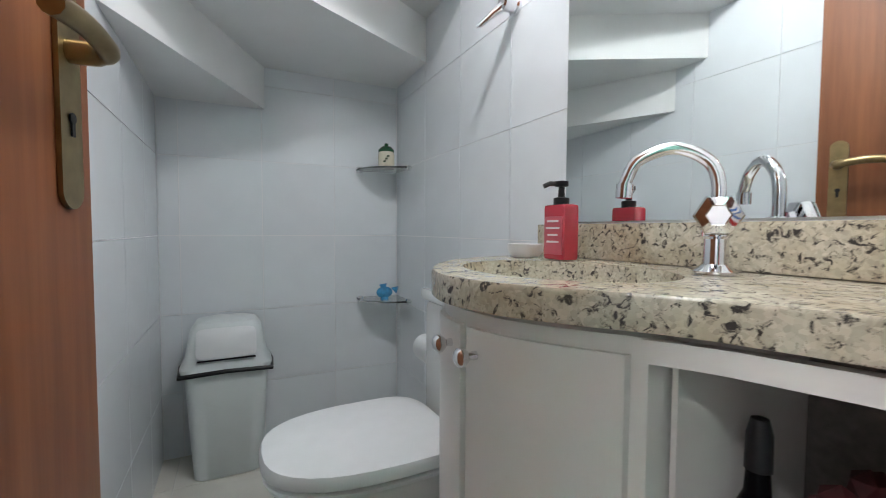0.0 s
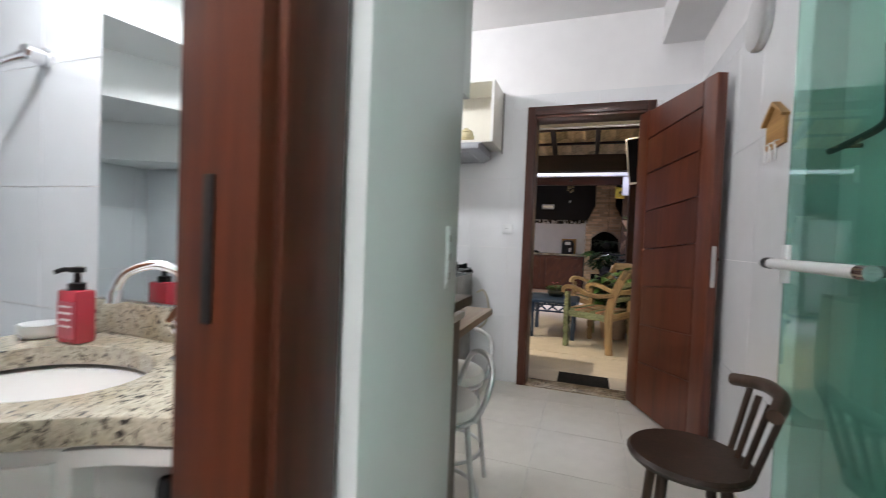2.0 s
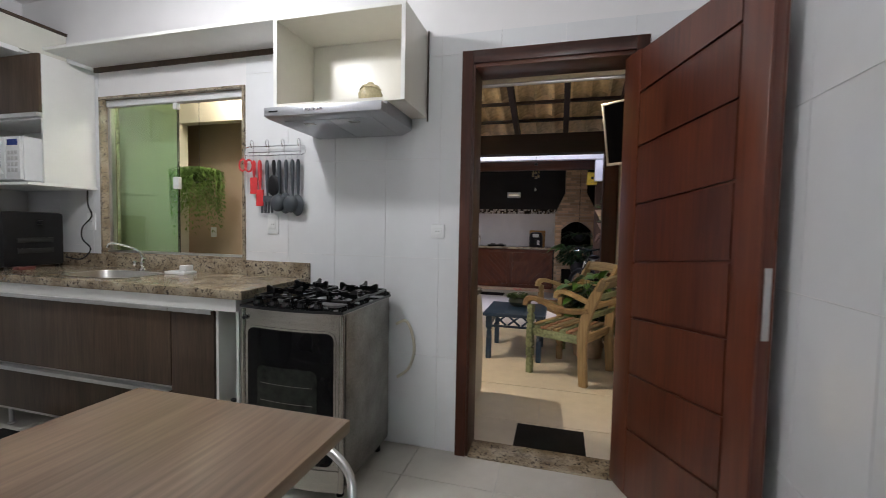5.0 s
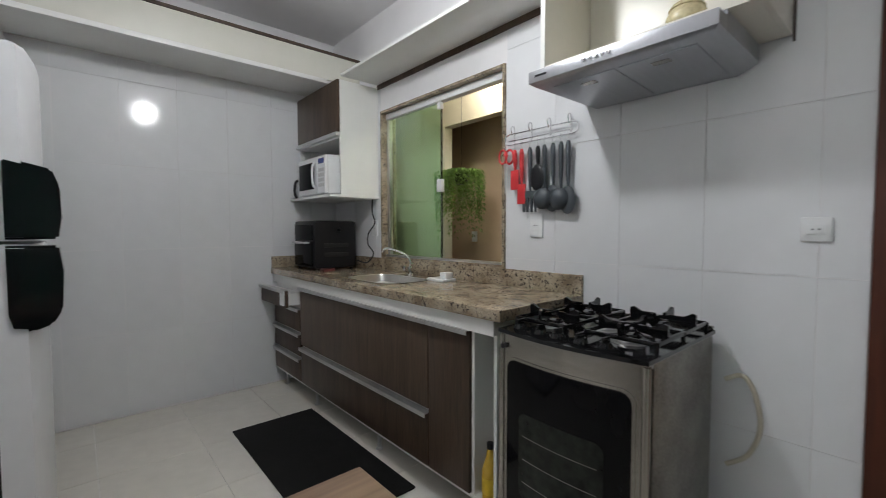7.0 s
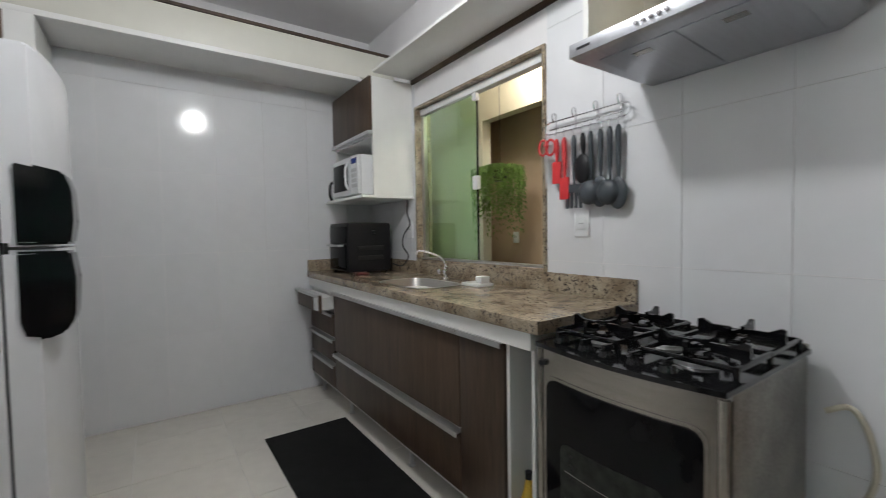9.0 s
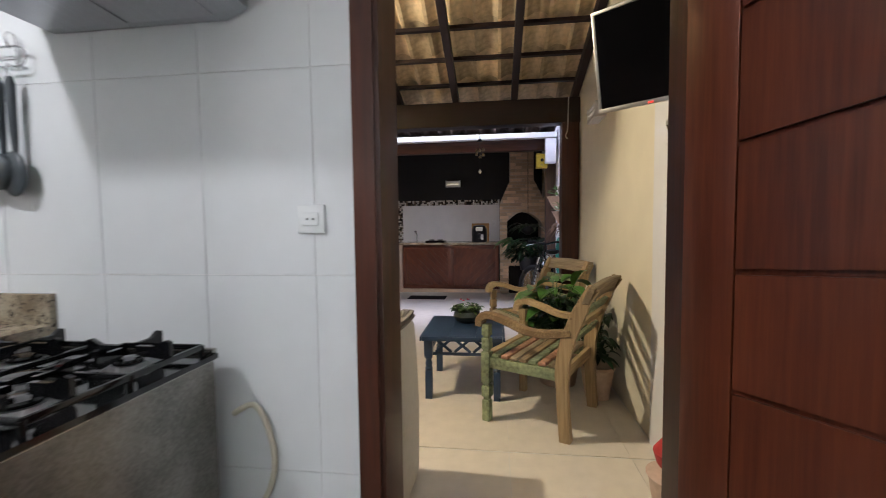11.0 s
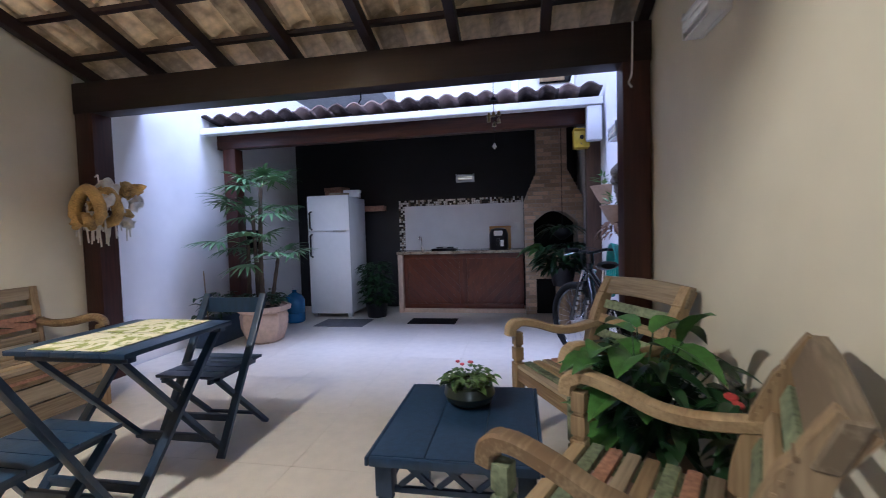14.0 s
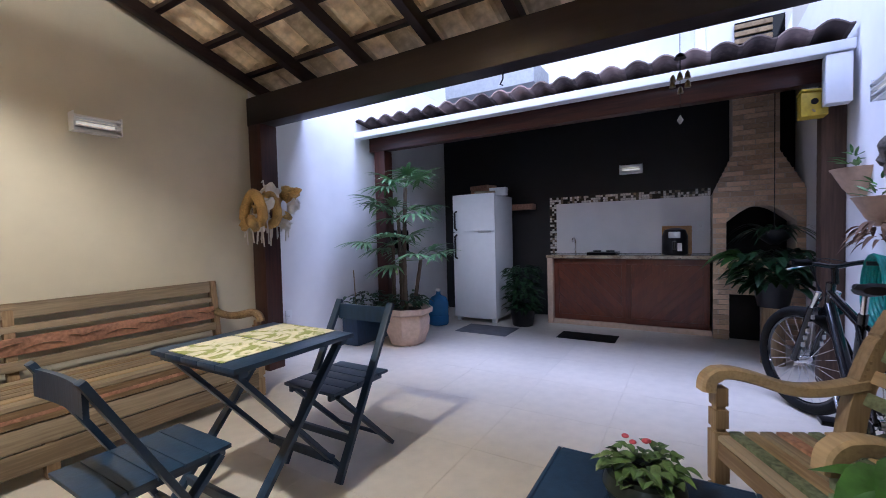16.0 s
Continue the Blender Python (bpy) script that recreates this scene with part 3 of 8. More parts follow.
def roof_tile_mesh(name, mat, up=True):
    """A barrel tile, 0.42 m long, arched across its width."""
    bm = B()
    n = 7
    for rows in ([],):
        for e, x in enumerate((-TILE_LONG / 2, TILE_LONG / 2)):
            for lift in (0.0, 0.013):
                row = []
                for i in range(n + 1):
                    u = i / n
                    y = (u - 0.5) * TILE_WIDE
                    h = 0.05 * math.cos((u - 0.42) * math.pi * 1.15) if abs(u - 0.42) < 0.43 else 0.0
                    row.append(bm.verts.new((x, y, h + lift + (0.012 if e == 0 else 0.0))))
                rows.append(row)
        a0, a1, b0, b1 = rows
        for i in range(n):
            bm.faces.new((a0[i], a0[i + 1], b0[i + 1], b0[i]))
            bm.faces.new((a1[i], b1[i], b1[i + 1], a1[i + 1]))
            bm.faces.new((a0[i], a1[i], a1[i + 1], a0[i + 1]))
            bm.faces.new((b0[i], b0[i + 1], b1[i + 1], b1[i]))
    return mesh_of(name, bm, mat)


roof_porch = thing("roof_patio", (0, 0, 0), "clay tile roof over the patio, seen from below", "roof", kind="structure")
tile_mesh = roof_tile_mesh("tile", M_CLAY)
lean = math.degrees(math.atan(0.325))
for i in range(10):
    for j in range(22):
        x = 3.70 + i * 0.3635
        ob = new("tile", tile_mesh)
        ob.parent = roof_porch
        ob.matrix_local = pose(x + 0.14, -0.97 + j * 0.202, roof_z(x + 0.14) + 0.112, 0, lean, 0) @ pose(0, 0, 0, random.uniform(-1.5, 1.5), 1.2, random.uniform(-1, 1))
# Flat sheet added above the tiles so no sky shows between them.
setting("ceiling_roof_cover", plank(B(), (3.3, 1.13, roof_z(3.3) + 0.22), (7.1, 1.13, roof_z(7.1) + 0.22), 4.6, 0.02), M_CLAY_DARK, "added dark sheet over the roof tiles, closing gaps to the sky", "roof")

# ---- barbecue roof ----
def roof2_z(x):
    return 2.415 + (x - 8.2) * 0.20


solid("roof_beam", plank(B(), (8.42, -1.08, 2.34), (8.42, 3.35, 2.34), 0.12, 0.20, 0.006), M_LINTEL, "dark red timber beam of the barbecue roof", "beam", kind="structure")
solid("post", box(B(), -0.075, 0.075, -0.08, 0.08, 0, 2.24, 0.006), M_POST, "dark red-brown post by the potted palm", "post", (8.44, 3.20, 0), kind="structure")
solid("post", box(B(), -0.07, 0.07, -0.07, 0.07, 0, 2.24, 0.008), wood("brown_weathered_post", (0.06, 0.035, 0.024), (0.15, 0.09, 0.06), "z", 0.7, 8), "weathered brown timber post by the barbecue", "post", (8.44, -1.005, 0), kind="structure")
roof_bbq = thing("roof_barbecue", (0, 0, 0), "aged clay tile roof over the barbecue", "roof", kind="structure")
tile_dark = roof_tile_mesh("tile", M_CLAY_DARK)
lean2 = math.degrees(math.atan(0.20))
for i in range(6):
    for j in range(22):
        x = 8.32 + i * 0.37
        ob = new("tile", tile_dark)
        ob.parent = roof_bbq
        ob.matrix_local = pose(x, -0.95 + j * 0.202, roof2_z(x) + 0.055, 0, -lean2 + 1.2, 180) @ pose(0, 0, 0, random.uniform(-2, 2), 0, random.uniform(-1.5, 1.5))
bm = plank(B(), (8.22, 1.13, roof2_z(8.22) + 0.02), (10.36, 1.13, roof2_z(10.36) + 0.02), 4.42, 0.025)
setting("ceiling_barbecue", bm, M_RAFTER, "dark timber boarding under the barbecue roof", "ceiling")
gut = thing("gutter", (8.14, 1.15, 2.38), "white metal gutter with a wide downpipe head", "gutter", kind="structure")
bm = B()
for s in (-1, 1):
    box(bm, s * 0.055 - 0.004, s * 0.055 + 0.004, -2.2, 2.19, -0.015, 0.048)
box(bm, -0.055, 0.055, -2.2, 2.19, -0.021, -0.015)
M_GUTTER = material("white_painted_metal", (0.76, 0.77, 0.80), 0.35, scale=3, vary=0.05)
part("trough", bm, M_GUTTER, gut)
part("downpipe", box(B(), -0.05, 0.06, -2.19, -2.05, -0.36, -0.03, 0.01), M_GUTTER, gut)
for i in range(6):
    part("bracket", box(B(), -0.064, -0.060, -1.9 + i * 0.75, -1.875 + i * 0.75, -0.022, 0.050), M_GUTTER, gut)

# ---- far building over the barbecue roof ----
build = thing("neighbour_house", (12.4, 0, 0), "pale neighbouring house with shutters and white pipes", "house", kind="structure")
part("wall", box(B(), 0.0, 0.3, -5.0, 8.0, 0, 6.5), M_YARD, build)
part("wall", box(B(), -0.25, -0.01, -5.0, -1.55, 0, 6.5), material("pink_wall_paint", (0.55, 0.20, 0.22), 0.8, scale=2, vary=0.1), build, "pink painted wall")
part("awning", box(B(), -0.9, -0.01, 2.26, 4.05, 3.82, 4.22, 0.01), material("grey_concrete", (0.40, 0.41, 0.43), 0.9, scale=5, vary=0.15, bump=0.3), build, "grey concrete water tank ledge")
shut = part("window", box(B(), -0.05, -0.01, -1.30, -0.68, 4.0, 4.35), M_BLACK_GLASS, build)
for i in range(3):
    part("shutter_slat", box(B(), -0.09, -0.055, -1.15, -0.68, 4.02 + i * 0.11, 4.09 + i * 0.11, 0.004), M_TEAK, shut)
part("pipe", rod(B(), (-1.9, -0.21, 2.7), (-0.6, -0.21, 5.2), 0.07), M_WHITE_PLASTIC, build)
part("pipe", rod(B(), (-1.9, -0.95, 2.8), (-0.6, -1.65, 5.2), 0.07), M_WHITE_PLASTIC, build)

# ---- bathroom things ----
COUNTER = [(0.708, 0.87), (0.56, 0.86), (0.44, 0.81), (0.345, 0.72), (0.283, 0.62), (0.256, 0.53), (0.259, 0.464), (0.276, 0.405), (0.312, 0.343), (0.352, 0.288), (0.384, 0.237), (0.404, 0.185), (0.420, 0.139), (0.434, 0.09), (0.439, 0.048), (0.708, 0.048)]
smooth = [(p.x, p.y) for p in curve_points([(x, y, 0) for x, y in COUNTER[:-1]], 4)] + [COUNTER[-1]]
vanity_top = thing("vanity_worktop", (0.708, 0.46, 0.83), "speckled beige granite worktop with a bowed front", "worktop")
M_GRANITE_BATH = granite("cream_speckled_granite", (0.62, 0.57, 0.46), (0.50, 0.43, 0.31), (0.05, 0.045, 0.042), 90)
bm = B()
inner = [(0.47 + 0.145 * math.cos(2 * math.pi * i / 40), 0.53 + 0.19 * math.sin(2 * math.pi * i / 40)) for i in range(40)]


def ring_plate(bm, outer, hole, z0, z1, dx, dy, dz):
    """A plate with a hole: both outlines are walked by angle about the hole's middle."""
    cx, cy = sum(p[0] for p in hole) / len(hole), sum(p[1] for p in hole) / len(hole)
    n = 96

    def at(poly, a):
        best = None
        d = (math.cos(a), math.sin(a))
        for i in range(len(poly)):
            (x1, y1), (x2, y2) = poly[i], poly[(i + 1) % len(poly)]
            ex, ey = x2 - x1, y2 - y1
            den = d[0] * ey - d[1] * ex
            if abs(den) < 1e-9:
                continue
            t = ((x1 - cx) * ey - (y1 - cy) * ex) / den
            u = ((x1 - cx) * d[1] - (y1 - cy) * d[0]) / den
            if t > 0 and -1e-6 <= u <= 1 + 1e-6 and (best is None or t > best):
                best = t
        return (cx + d[0] * best, cy + d[1] * best)

    rings = []
    for poly, z in ((outer, z0), (outer, z1 - 0.005), (outer, z1), (hole, z1), (hole, z0)):
        ring = []
        for i in range(n):
            x, y = at(poly, 2 * math.pi * i / n)
            if poly is outer and z == z1:
                x, y = cx + (x - cx) * 0.988, cy + (y - cy) * 0.988
            ring.append(bm.verts.new((x - dx, y - dy, z - dz)))
        rings.append(ring)
    for a, b in zip(rings, rings[1:] + rings[:1]):
        for i in range(n):
            bm.faces.new((a[i], a[(i + 1) % n], b[(i + 1) % n], b[i]))
    return bm


ring_plate(bm, smooth, inner, 0.830, 0.868, 0.708, 0.46, 0.83)
part("slab", bm, M_GRANITE_BATH, vanity_top)
part("splashback", box(B(), -0.018, 0.0, -0.412, 0.40, 0.039, 0.115, 0.003), M_GRANITE_BATH, vanity_top, "granite upstand along the wall")
bm = B()
rings = []
for k, (s, z) in enumerate(((1.03, -0.012), (1.0, -0.03), (0.93, -0.07), (0.75, -0.11), (0.35, -0.13), (0.02, -0.132))):
    rings.append([bm.verts.new((0.47 - 0.708 + 0.145 * s * math.cos(2 * math.pi * i / 32), 0.07 + 0.19 * s * math.sin(2 * math.pi * i / 32), z)) for i in range(32)])
for a, b in zip(rings, rings[1:]):
    for i in range(32):
        bm.faces.new((a[i], a[(i + 1) % 32], b[(i + 1) % 32], b[i]))
part("basin", bm, M_CERAMIC, vanity_top, "white ceramic underslung basin")

# Grey for the niche lining: the shade inside is put into its colour.
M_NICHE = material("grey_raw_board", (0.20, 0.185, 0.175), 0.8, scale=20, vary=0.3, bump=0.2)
vanity = thing("vanity_cabinet", (0, 0, 0), "white vanity cabinet with curved doors and an open niche", "cabinet")
M_VANITY = material("offwhite_vanity_lacquer", (0.74, 0.72, 0.70), 0.3, scale=3, vary=0.03)


def inset(points, d):
    return [(x + d * 0.9 if x < 0.7 else x, y - d * 0.5 if y > 0.6 else y) for x, y in points]


body = inset([p for p in smooth if p[1] >= 0.280], 0.026)
body = [p for p in body] + [(0.705, body[-1][1])]
part("body", slab(B(), body, 0.0, 0.821), M_VANITY, vanity)


def curved_panel(y_hi, y_lo, z0, z1, out):
    pts = [p for p in inset(smooth, 0.026) if y_lo <= p[1] <= y_hi]
    back = [(x + 0.004, y) for x, y in pts]
    front = [(x - out, y) for x, y in pts]
    return slab(B(), front + back[::-1], z0, z1)


door_a = part("door", curved_panel(0.488, 0.292, 0.05, 0.802, 0.009), M_VANITY, vanity)
door_b = part("door", curved_panel(0.81, 0.493, 0.05, 0.802, 0.009), M_VANITY, vanity)
for door, (x, y, z) in ((door_a, (0.272, 0.458, 0.770)), (door_b, (0.272, 0.522, 0.772))):
    m = Matrix(((0, 0, -1), (0, 1, 0), (1, 0, 0)))
    part("knob", lathe(B(), [(0.006, 0), (0.005, 0.012), (0.008, 0.014), (0.0125, 0.020), (0.0125, 0.025), (0.009, 0.029), (0.003, 0.0305)], (x, y, z), 18, m), M_CHROME, door, "chrome ball knob")
apron = [p for p in inset(smooth, 0.012) if p[1] <= 0.29]
bm = slab(B(), [(x, y) for x, y in apron] + [(x + 0.016, y) for x, y in apron[::-1]], 0.797, 0.821)
part("apron", bm, M_VANITY, vanity)
part("side_panel", box(B(), 0.45, 0.705, 0.05, 0.066, 0.0, 0.828), M_VANITY, vanity)
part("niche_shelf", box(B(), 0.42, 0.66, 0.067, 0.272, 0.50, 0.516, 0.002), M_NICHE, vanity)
part("niche_back", box(B(), 0.66, 0.70, 0.067, 0.272, 0.0, 0.828), M_NICHE, vanity, "niche lining, its grey standing in for shade")
part("niche_side", box(B(), 0.40, 0.66, 0.272, 0.2785, 0.0, 0.821), M_VANITY, vanity)

mirror = thing("mirror", (0.708, 0.41, 0.95), "tall frameless wall mirror above the granite upstand", "mirror")
part("silvering", box(B(), -0.006, -0.002, -0.36, 0.362, 0.0, 1.05), M_MIRROR, mirror)
part("backing", box(B(), -0.002, 0.0015, -0.358, 0.36, 0.002, 1.048), M_ALU, mirror)

tap = thing("tap", (0.622, 0.372, 0.869), "chrome swan-neck basin tap with a hexagonal handle", "tap")
part("base", lathe(B(), [(0.031, 0), (0.031, 0.004), (0.022, 0.010), (0.017, 0.014), (0.016, 0.05), (0.02, 0.054), (0.02, 0.075), (0.014, 0.085)]), M_CHROME, tap)
neck = curve_points([(0, 0, 0.07), (0, 0, 0.135), (-0.010, 0.015, 0.168), (-0.038, 0.046, 0.184), (-0.068, 0.08, 0.168), (-0.077, 0.094, 0.138), (-0.078, 0.095, 0.128)], 7)
part("spout", tube(B(), neck, 0.0095, 14), M_CHROME, tap)
part("nozzle", rod(B(), (-0.078, 0.095, 0.134), (-0.079, 0.096, 0.112), 0.0125, 0.0125, 16), M_CHROME, tap)
m = Matrix(((0.55, 0, -0.83), (-0.83, 0, -0.55), (0, 1, 0)))
part("handle", lathe(B(), [(0.010, 0.012), (0.012, 0.02), (0.028, 0.024), (0.031, 0.034), (0.028, 0.044), (0.016, 0.047), (0.014, 0.043), (0.004, 0.043)], (0, 0, 0.083), 6, m), M_CHROME, tap, "six-sided chrome handle")
M_BLUE_GLAZE = material("blue_glaze", (0.05, 0.28, 0.55), 0.15, scale=20, vary=0.4)

soap = thing("soap_dispenser", (0.603, 0.676, 0.869), "pink soap bottle with a black pump", "soap bottle")
M_PINK = material("pink_red_soap", (0.45, 0.03, 0.05), 0.15, scale=6, vary=0.06, coat=0.5)
part("bottle", box(B(), -0.02, 0.02, -0.032, 0.032, 0.0, 0.115, 0.008), M_PINK, soap)
part("label", box(B(), -0.0215, -0.0195, -0.026, 0.026, 0.012, 0.09), material("pink_label", (0.52, 0.09, 0.12), 0.4), soap)
M_TEXT_WHITE = material("white_print", (0.75, 0.72, 0.72), 0.5, vary=0.02)
for i, w in enumerate((0.034, 0.04, 0.03, 0.036)):
    part("print_bar", box(B(), -0.0225, -0.0216, -w / 2, w / 2, 0.078 - i * 0.014, 0.082 - i * 0.014), M_TEXT_WHITE, soap)
bm = lathe(B(), [(0.016, 0.112), (0.016, 0.128), (0.007, 0.13), (0.006, 0.15), (0.014, 0.152), (0.014, 0.162), (0.004, 0.164)], n=16)
tube(bm, [(0, 0, 0.157), (-0.02, 0.012, 0.158), (-0.032, 0.018, 0.152)], 0.005)
part("pump", bm, M_BLACK_PLASTIC, soap)

paste = thing("toothpaste_tube", (0.462, 0.092, 0.869), "blue and red children's toothpaste tube standing on its end", "toothpaste", 30)
M_TP_BLUE = material("blue_tube", (0.025, 0.15, 0.52), 0.3, vary=0.08)
M_TP_RED = material("red_tube", (0.55, 0.03, 0.03), 0.3, vary=0.08)


def flat_tube(levels):
    """A tube of oval rings from (half width, half depth, height) triples."""
    bm = B()
    rings = [[bm.verts.new((d * math.cos(2 * math.pi * i / 24), w * math.sin(2 * math.pi * i / 24), z)) for i in range(24)] for w, d, z in levels]
    for a, b in zip(rings, rings[1:]):
        for i in range(24):
            bm.faces.new((a[i], a[(i + 1) % 24], b[(i + 1) % 24], b[i]))
    bm.faces.new(rings[0][::-1])
    bm.faces.new(rings[-1])
    return bm


part("band", flat_tube([(0.017, 0.014, 0.0), (0.020, 0.016, 0.004), (0.021, 0.016, 0.050), (0.0215, 0.016, 0.0545)]), M_TP_RED, paste, "red lower end")
part("body", flat_tube([(0.0225, 0.0165, 0.0548), (0.0225, 0.0165, 0.062), (0.0215, 0.015, 0.11), (0.022, 0.011, 0.155), (0.019, 0.008, 0.163)]), M_TP_BLUE, paste)
part("oval_logo", flat_tube([(0.0085, 0.0007, -0.028), (0.010, 0.0012, -0.018), (0.010, 0.0012, 0.018), (0.0085, 0.0007, 0.028)]), M_TEXT_WHITE, paste).matrix_local = pose(-0.0162, 0, 0.115, 0, -7, 0)
for i, w in enumerate((0.012, 0.014, 0.010)):
    part("print_bar", box(B(), -0.0175, -0.0155, -w / 2, w / 2, 0.018 + i * 0.009, 0.022 + i * 0.009), M_TEXT_WHITE, paste)
brush = thing("toothbrush", (0.474, 0.104, 0.869), "white and mint toothbrush standing behind the tube", "toothbrush", 30)
part("handle", flat_tube([(0.006, 0.005, 0.0), (0.006, 0.005, 0.15), (0.012, 0.007, 0.17), (0.014, 0.008, 0.195), (0.009, 0.006, 0.212)]), M_WHITE_PLASTIC, brush)
part("grip_pad", flat_tube([(0.004, 0.001, 0.172), (0.007, 0.0015, 0.182), (0.007, 0.0015, 0.195), (0.004, 0.001, 0.204)]), material("mint_rubber", (0.12, 0.45, 0.36), 0.5), brush).location = (-0.0075, 0, 0)
bm = B()
for i in range(5):
    for j in range(3):
        rod(bm, (-0.004 + 0.004 * j, -0.012 + 0.006 * i, 0.210), (-0.005 + 0.005 * j, -0.015 + 0.0075 * i, 0.226), 0.0022, 0.0022, 6)
part("bristles", bm, material("green_bristles", (0.30, 0.52, 0.36), 0.7), brush)
solid("soap_dish", lathe(B(), [(0.03, 0), (0.04, 0.012), (0.042, 0.03), (0.037, 0.03), (0.034, 0.012), (0.003, 0.008)], n=20), M_WHITE_PLASTIC, "small white plastic cup on the worktop", "cup", (0.60, 0.79, 0.869))

spray = thing("spray_bottle", (0.47, 0.232, 0.516), "dark amber bottle with a black cap in the vanity niche", "bottle")
part("bottle", lathe(B(), [(0.020, 0), (0.024, 0.004), (0.025, 0.10), (0.022, 0.125), (0.012, 0.15), (0.0105, 0.175)], n=18), M_BLACK_GLASS, spray)
part("cap", lathe(B(), [(0.0125, 0.174), (0.012, 0.21), (0.008, 0.226), (0.003, 0.228)], n=14), M_BLACK_PLASTIC, spray)
bm = B()
for i in range(60):
    a = random.uniform(0, 6.28)
    rr = random.uniform(0.0, 0.055)
    bmesh.ops.create_icosphere(bm, subdivisions=1, radius=random.uniform(0.014, 0.026), matrix=Matrix.Translation((rr * math.cos(a), rr * math.sin(a), 0.025 + random.uniform(0, 0.145))))
solid("flower_bunch", bm, material("dark_red_petals", (0.05, 0.003, 0.005), 0.7, scale=30, vary=0.4), "bunch of dark red artificial flowers", "flowers", (0.53, 0.155, 0.516))

# toilet with its cistern
toilet = thing("toilet", (0.68, 1.0, 0), "white ceramic toilet with a closed plastic lid", "toilet")
TX = -0.61


def egg(s=1.0, grow=0.0):
    pts = []
    for i in range(36):
        a = 2 * math.pi * i / 36
        x, y = math.cos(a), math.sin(a)
        w = 0.178
        px, py = (abs(x) ** 0.78, abs(y) ** 0.74) if x < 0 else (abs(x) ** 0.5, abs(y) ** 0.62)
        pts.append((-0.36 + (0.275 if x < 0 else 0.155) * s * px * (1 if x >= 0 else -1), w * s * py * (1 if y >= 0 else -1)))
    return pts


bm = B()
rings = []
for s, z, dx in ((0.62, 0.0, 0.06), (0.60, 0.04, 0.06), (0.55, 0.14, 0.07), (0.66, 0.24, 0.05), (0.92, 0.33, 0.012), (1.0, 0.375, 0.0), (0.98, 0.385, 0.0)):
    rings.append([bm.verts.new(((x + 0.36) * s - 0.36 + dx, y * s, z)) for x, y in egg()])
for a, b in zip(rings, rings[1:]):
    for i in range(36):
        bm.faces.new((a[i], a[(i + 1) % 36], b[(i + 1) % 36], b[i]))
bm.faces.new(rings[0][::-1])
bm.faces.new(rings[-1])
part("bowl", bm, M_CERAMIC, toilet)
part("foot", box(B(), -0.30, -0.02, -0.10, 0.10, 0, 0.37, 0.02), M_CERAMIC, toilet)
for nm, z0, z1, s in (("seat", 0.386, 0.402, 1.02), ("lid", 0.404, 0.436, 1.03)):
    bm = B()
    rings = []
    for sc, z in ((s, z0), (s * 1.005, (z0 + z1) / 2), (s * 0.985, z1 - 0.004), (s * 0.9, z1), (s * 0.5, z1 + (0.006 if nm == "lid" else 0))):
        rings.append([bm.verts.new(((x + 0.36) * sc - 0.36, y * sc, z)) for x, y in egg()])
    for a, b in zip(rings, rings[1:]):
        for i in range(36):
            bm.faces.new((a[i], a[(i + 1) % 36], b[(i + 1) % 36], b[i]))
    bm.faces.new(rings[0][::-1])
    bm.faces.new(rings[-1])
    part(nm, bm, M_WHITE_PLASTIC, toilet)
part("cistern", box(B(), -0.17, 0.022, -0.17, 0.17, 0.37, 0.72, 0.025), M_CERAMIC, toilet)
part("cistern_lid", box(B(), -0.18, 0.024, -0.18, 0.18, 0.72, 0.755, 0.012), M_CERAMIC, toilet)

# swing-lid bin
M_BIN = material("pale_grey_plastic", (0.66, 0.70, 0.70), 0.35, scale=5, vary=0.03)
waste = thing("waste_bin", (-0.04, 1.82, 0), "pale grey plastic bin with a swing lid and liner", "bin")


def soft_box(levels, power=0.35, n=40):
    """Rings of rounded rectangles from (half width, half depth, height) triples."""
    bm = B()
    rings = []
    for w, d, z in levels:
        ring = []
        for i in range(n):
            c, e = math.cos(2 * math.pi * i / n), math.sin(2 * math.pi * i / n)
            ring.append(bm.verts.new((w * abs(c) ** power * (1 if c >= 0 else -1), d * abs(e) ** power * (1 if e >= 0 else -1), z)))
        rings.append(ring)
    for a, b in zip(rings, rings[1:]):
        for i in range(n):
            bm.faces.new((a[i], a[(i + 1) % n], b[(i + 1) % n], b[i]))
    bm.faces.new(rings[0][::-1])
    bm.faces.new(rings[-1])
    return bm


part("body", soft_box([(0.112, 0.080, 0.0), (0.118, 0.085, 0.006), (0.142, 0.102, 0.40), (0.142, 0.102, 0.41)]), M_BIN, waste)
part("lid", soft_box([(0.153, 0.112, 0.402), (0.156, 0.115, 0.406), (0.156, 0.115, 0.424), (0.142, 0.104, 0.440), (0.132, 0.097, 0.50), (0.122, 0.089, 0.555), (0.104, 0.075, 0.582), (0.06, 0.04, 0.594), (0.01, 0.008, 0.596)]), M_BIN, waste)
flap = soft_box([(0.096, 0.052, -0.004), (0.100, 0.056, -0.002), (0.100, 0.056, 0.002), (0.094, 0.050, 0.006), (0.01, 0.005, 0.007)], 0.3)
flap.transform(pose(0, -0.0965, 0.512, 80, 0, 0))
part("flap", flap, M_WHITE_PLASTIC, waste, "white swing flap with a dark slot")
part("slot", box(B(), -0.096, 0.096, -0.003, 0.003, -0.003, 0.003, 0, pose(0, -0.1085, 0.454, -10, 0, 0)), M_BLACK_PLASTIC, waste)
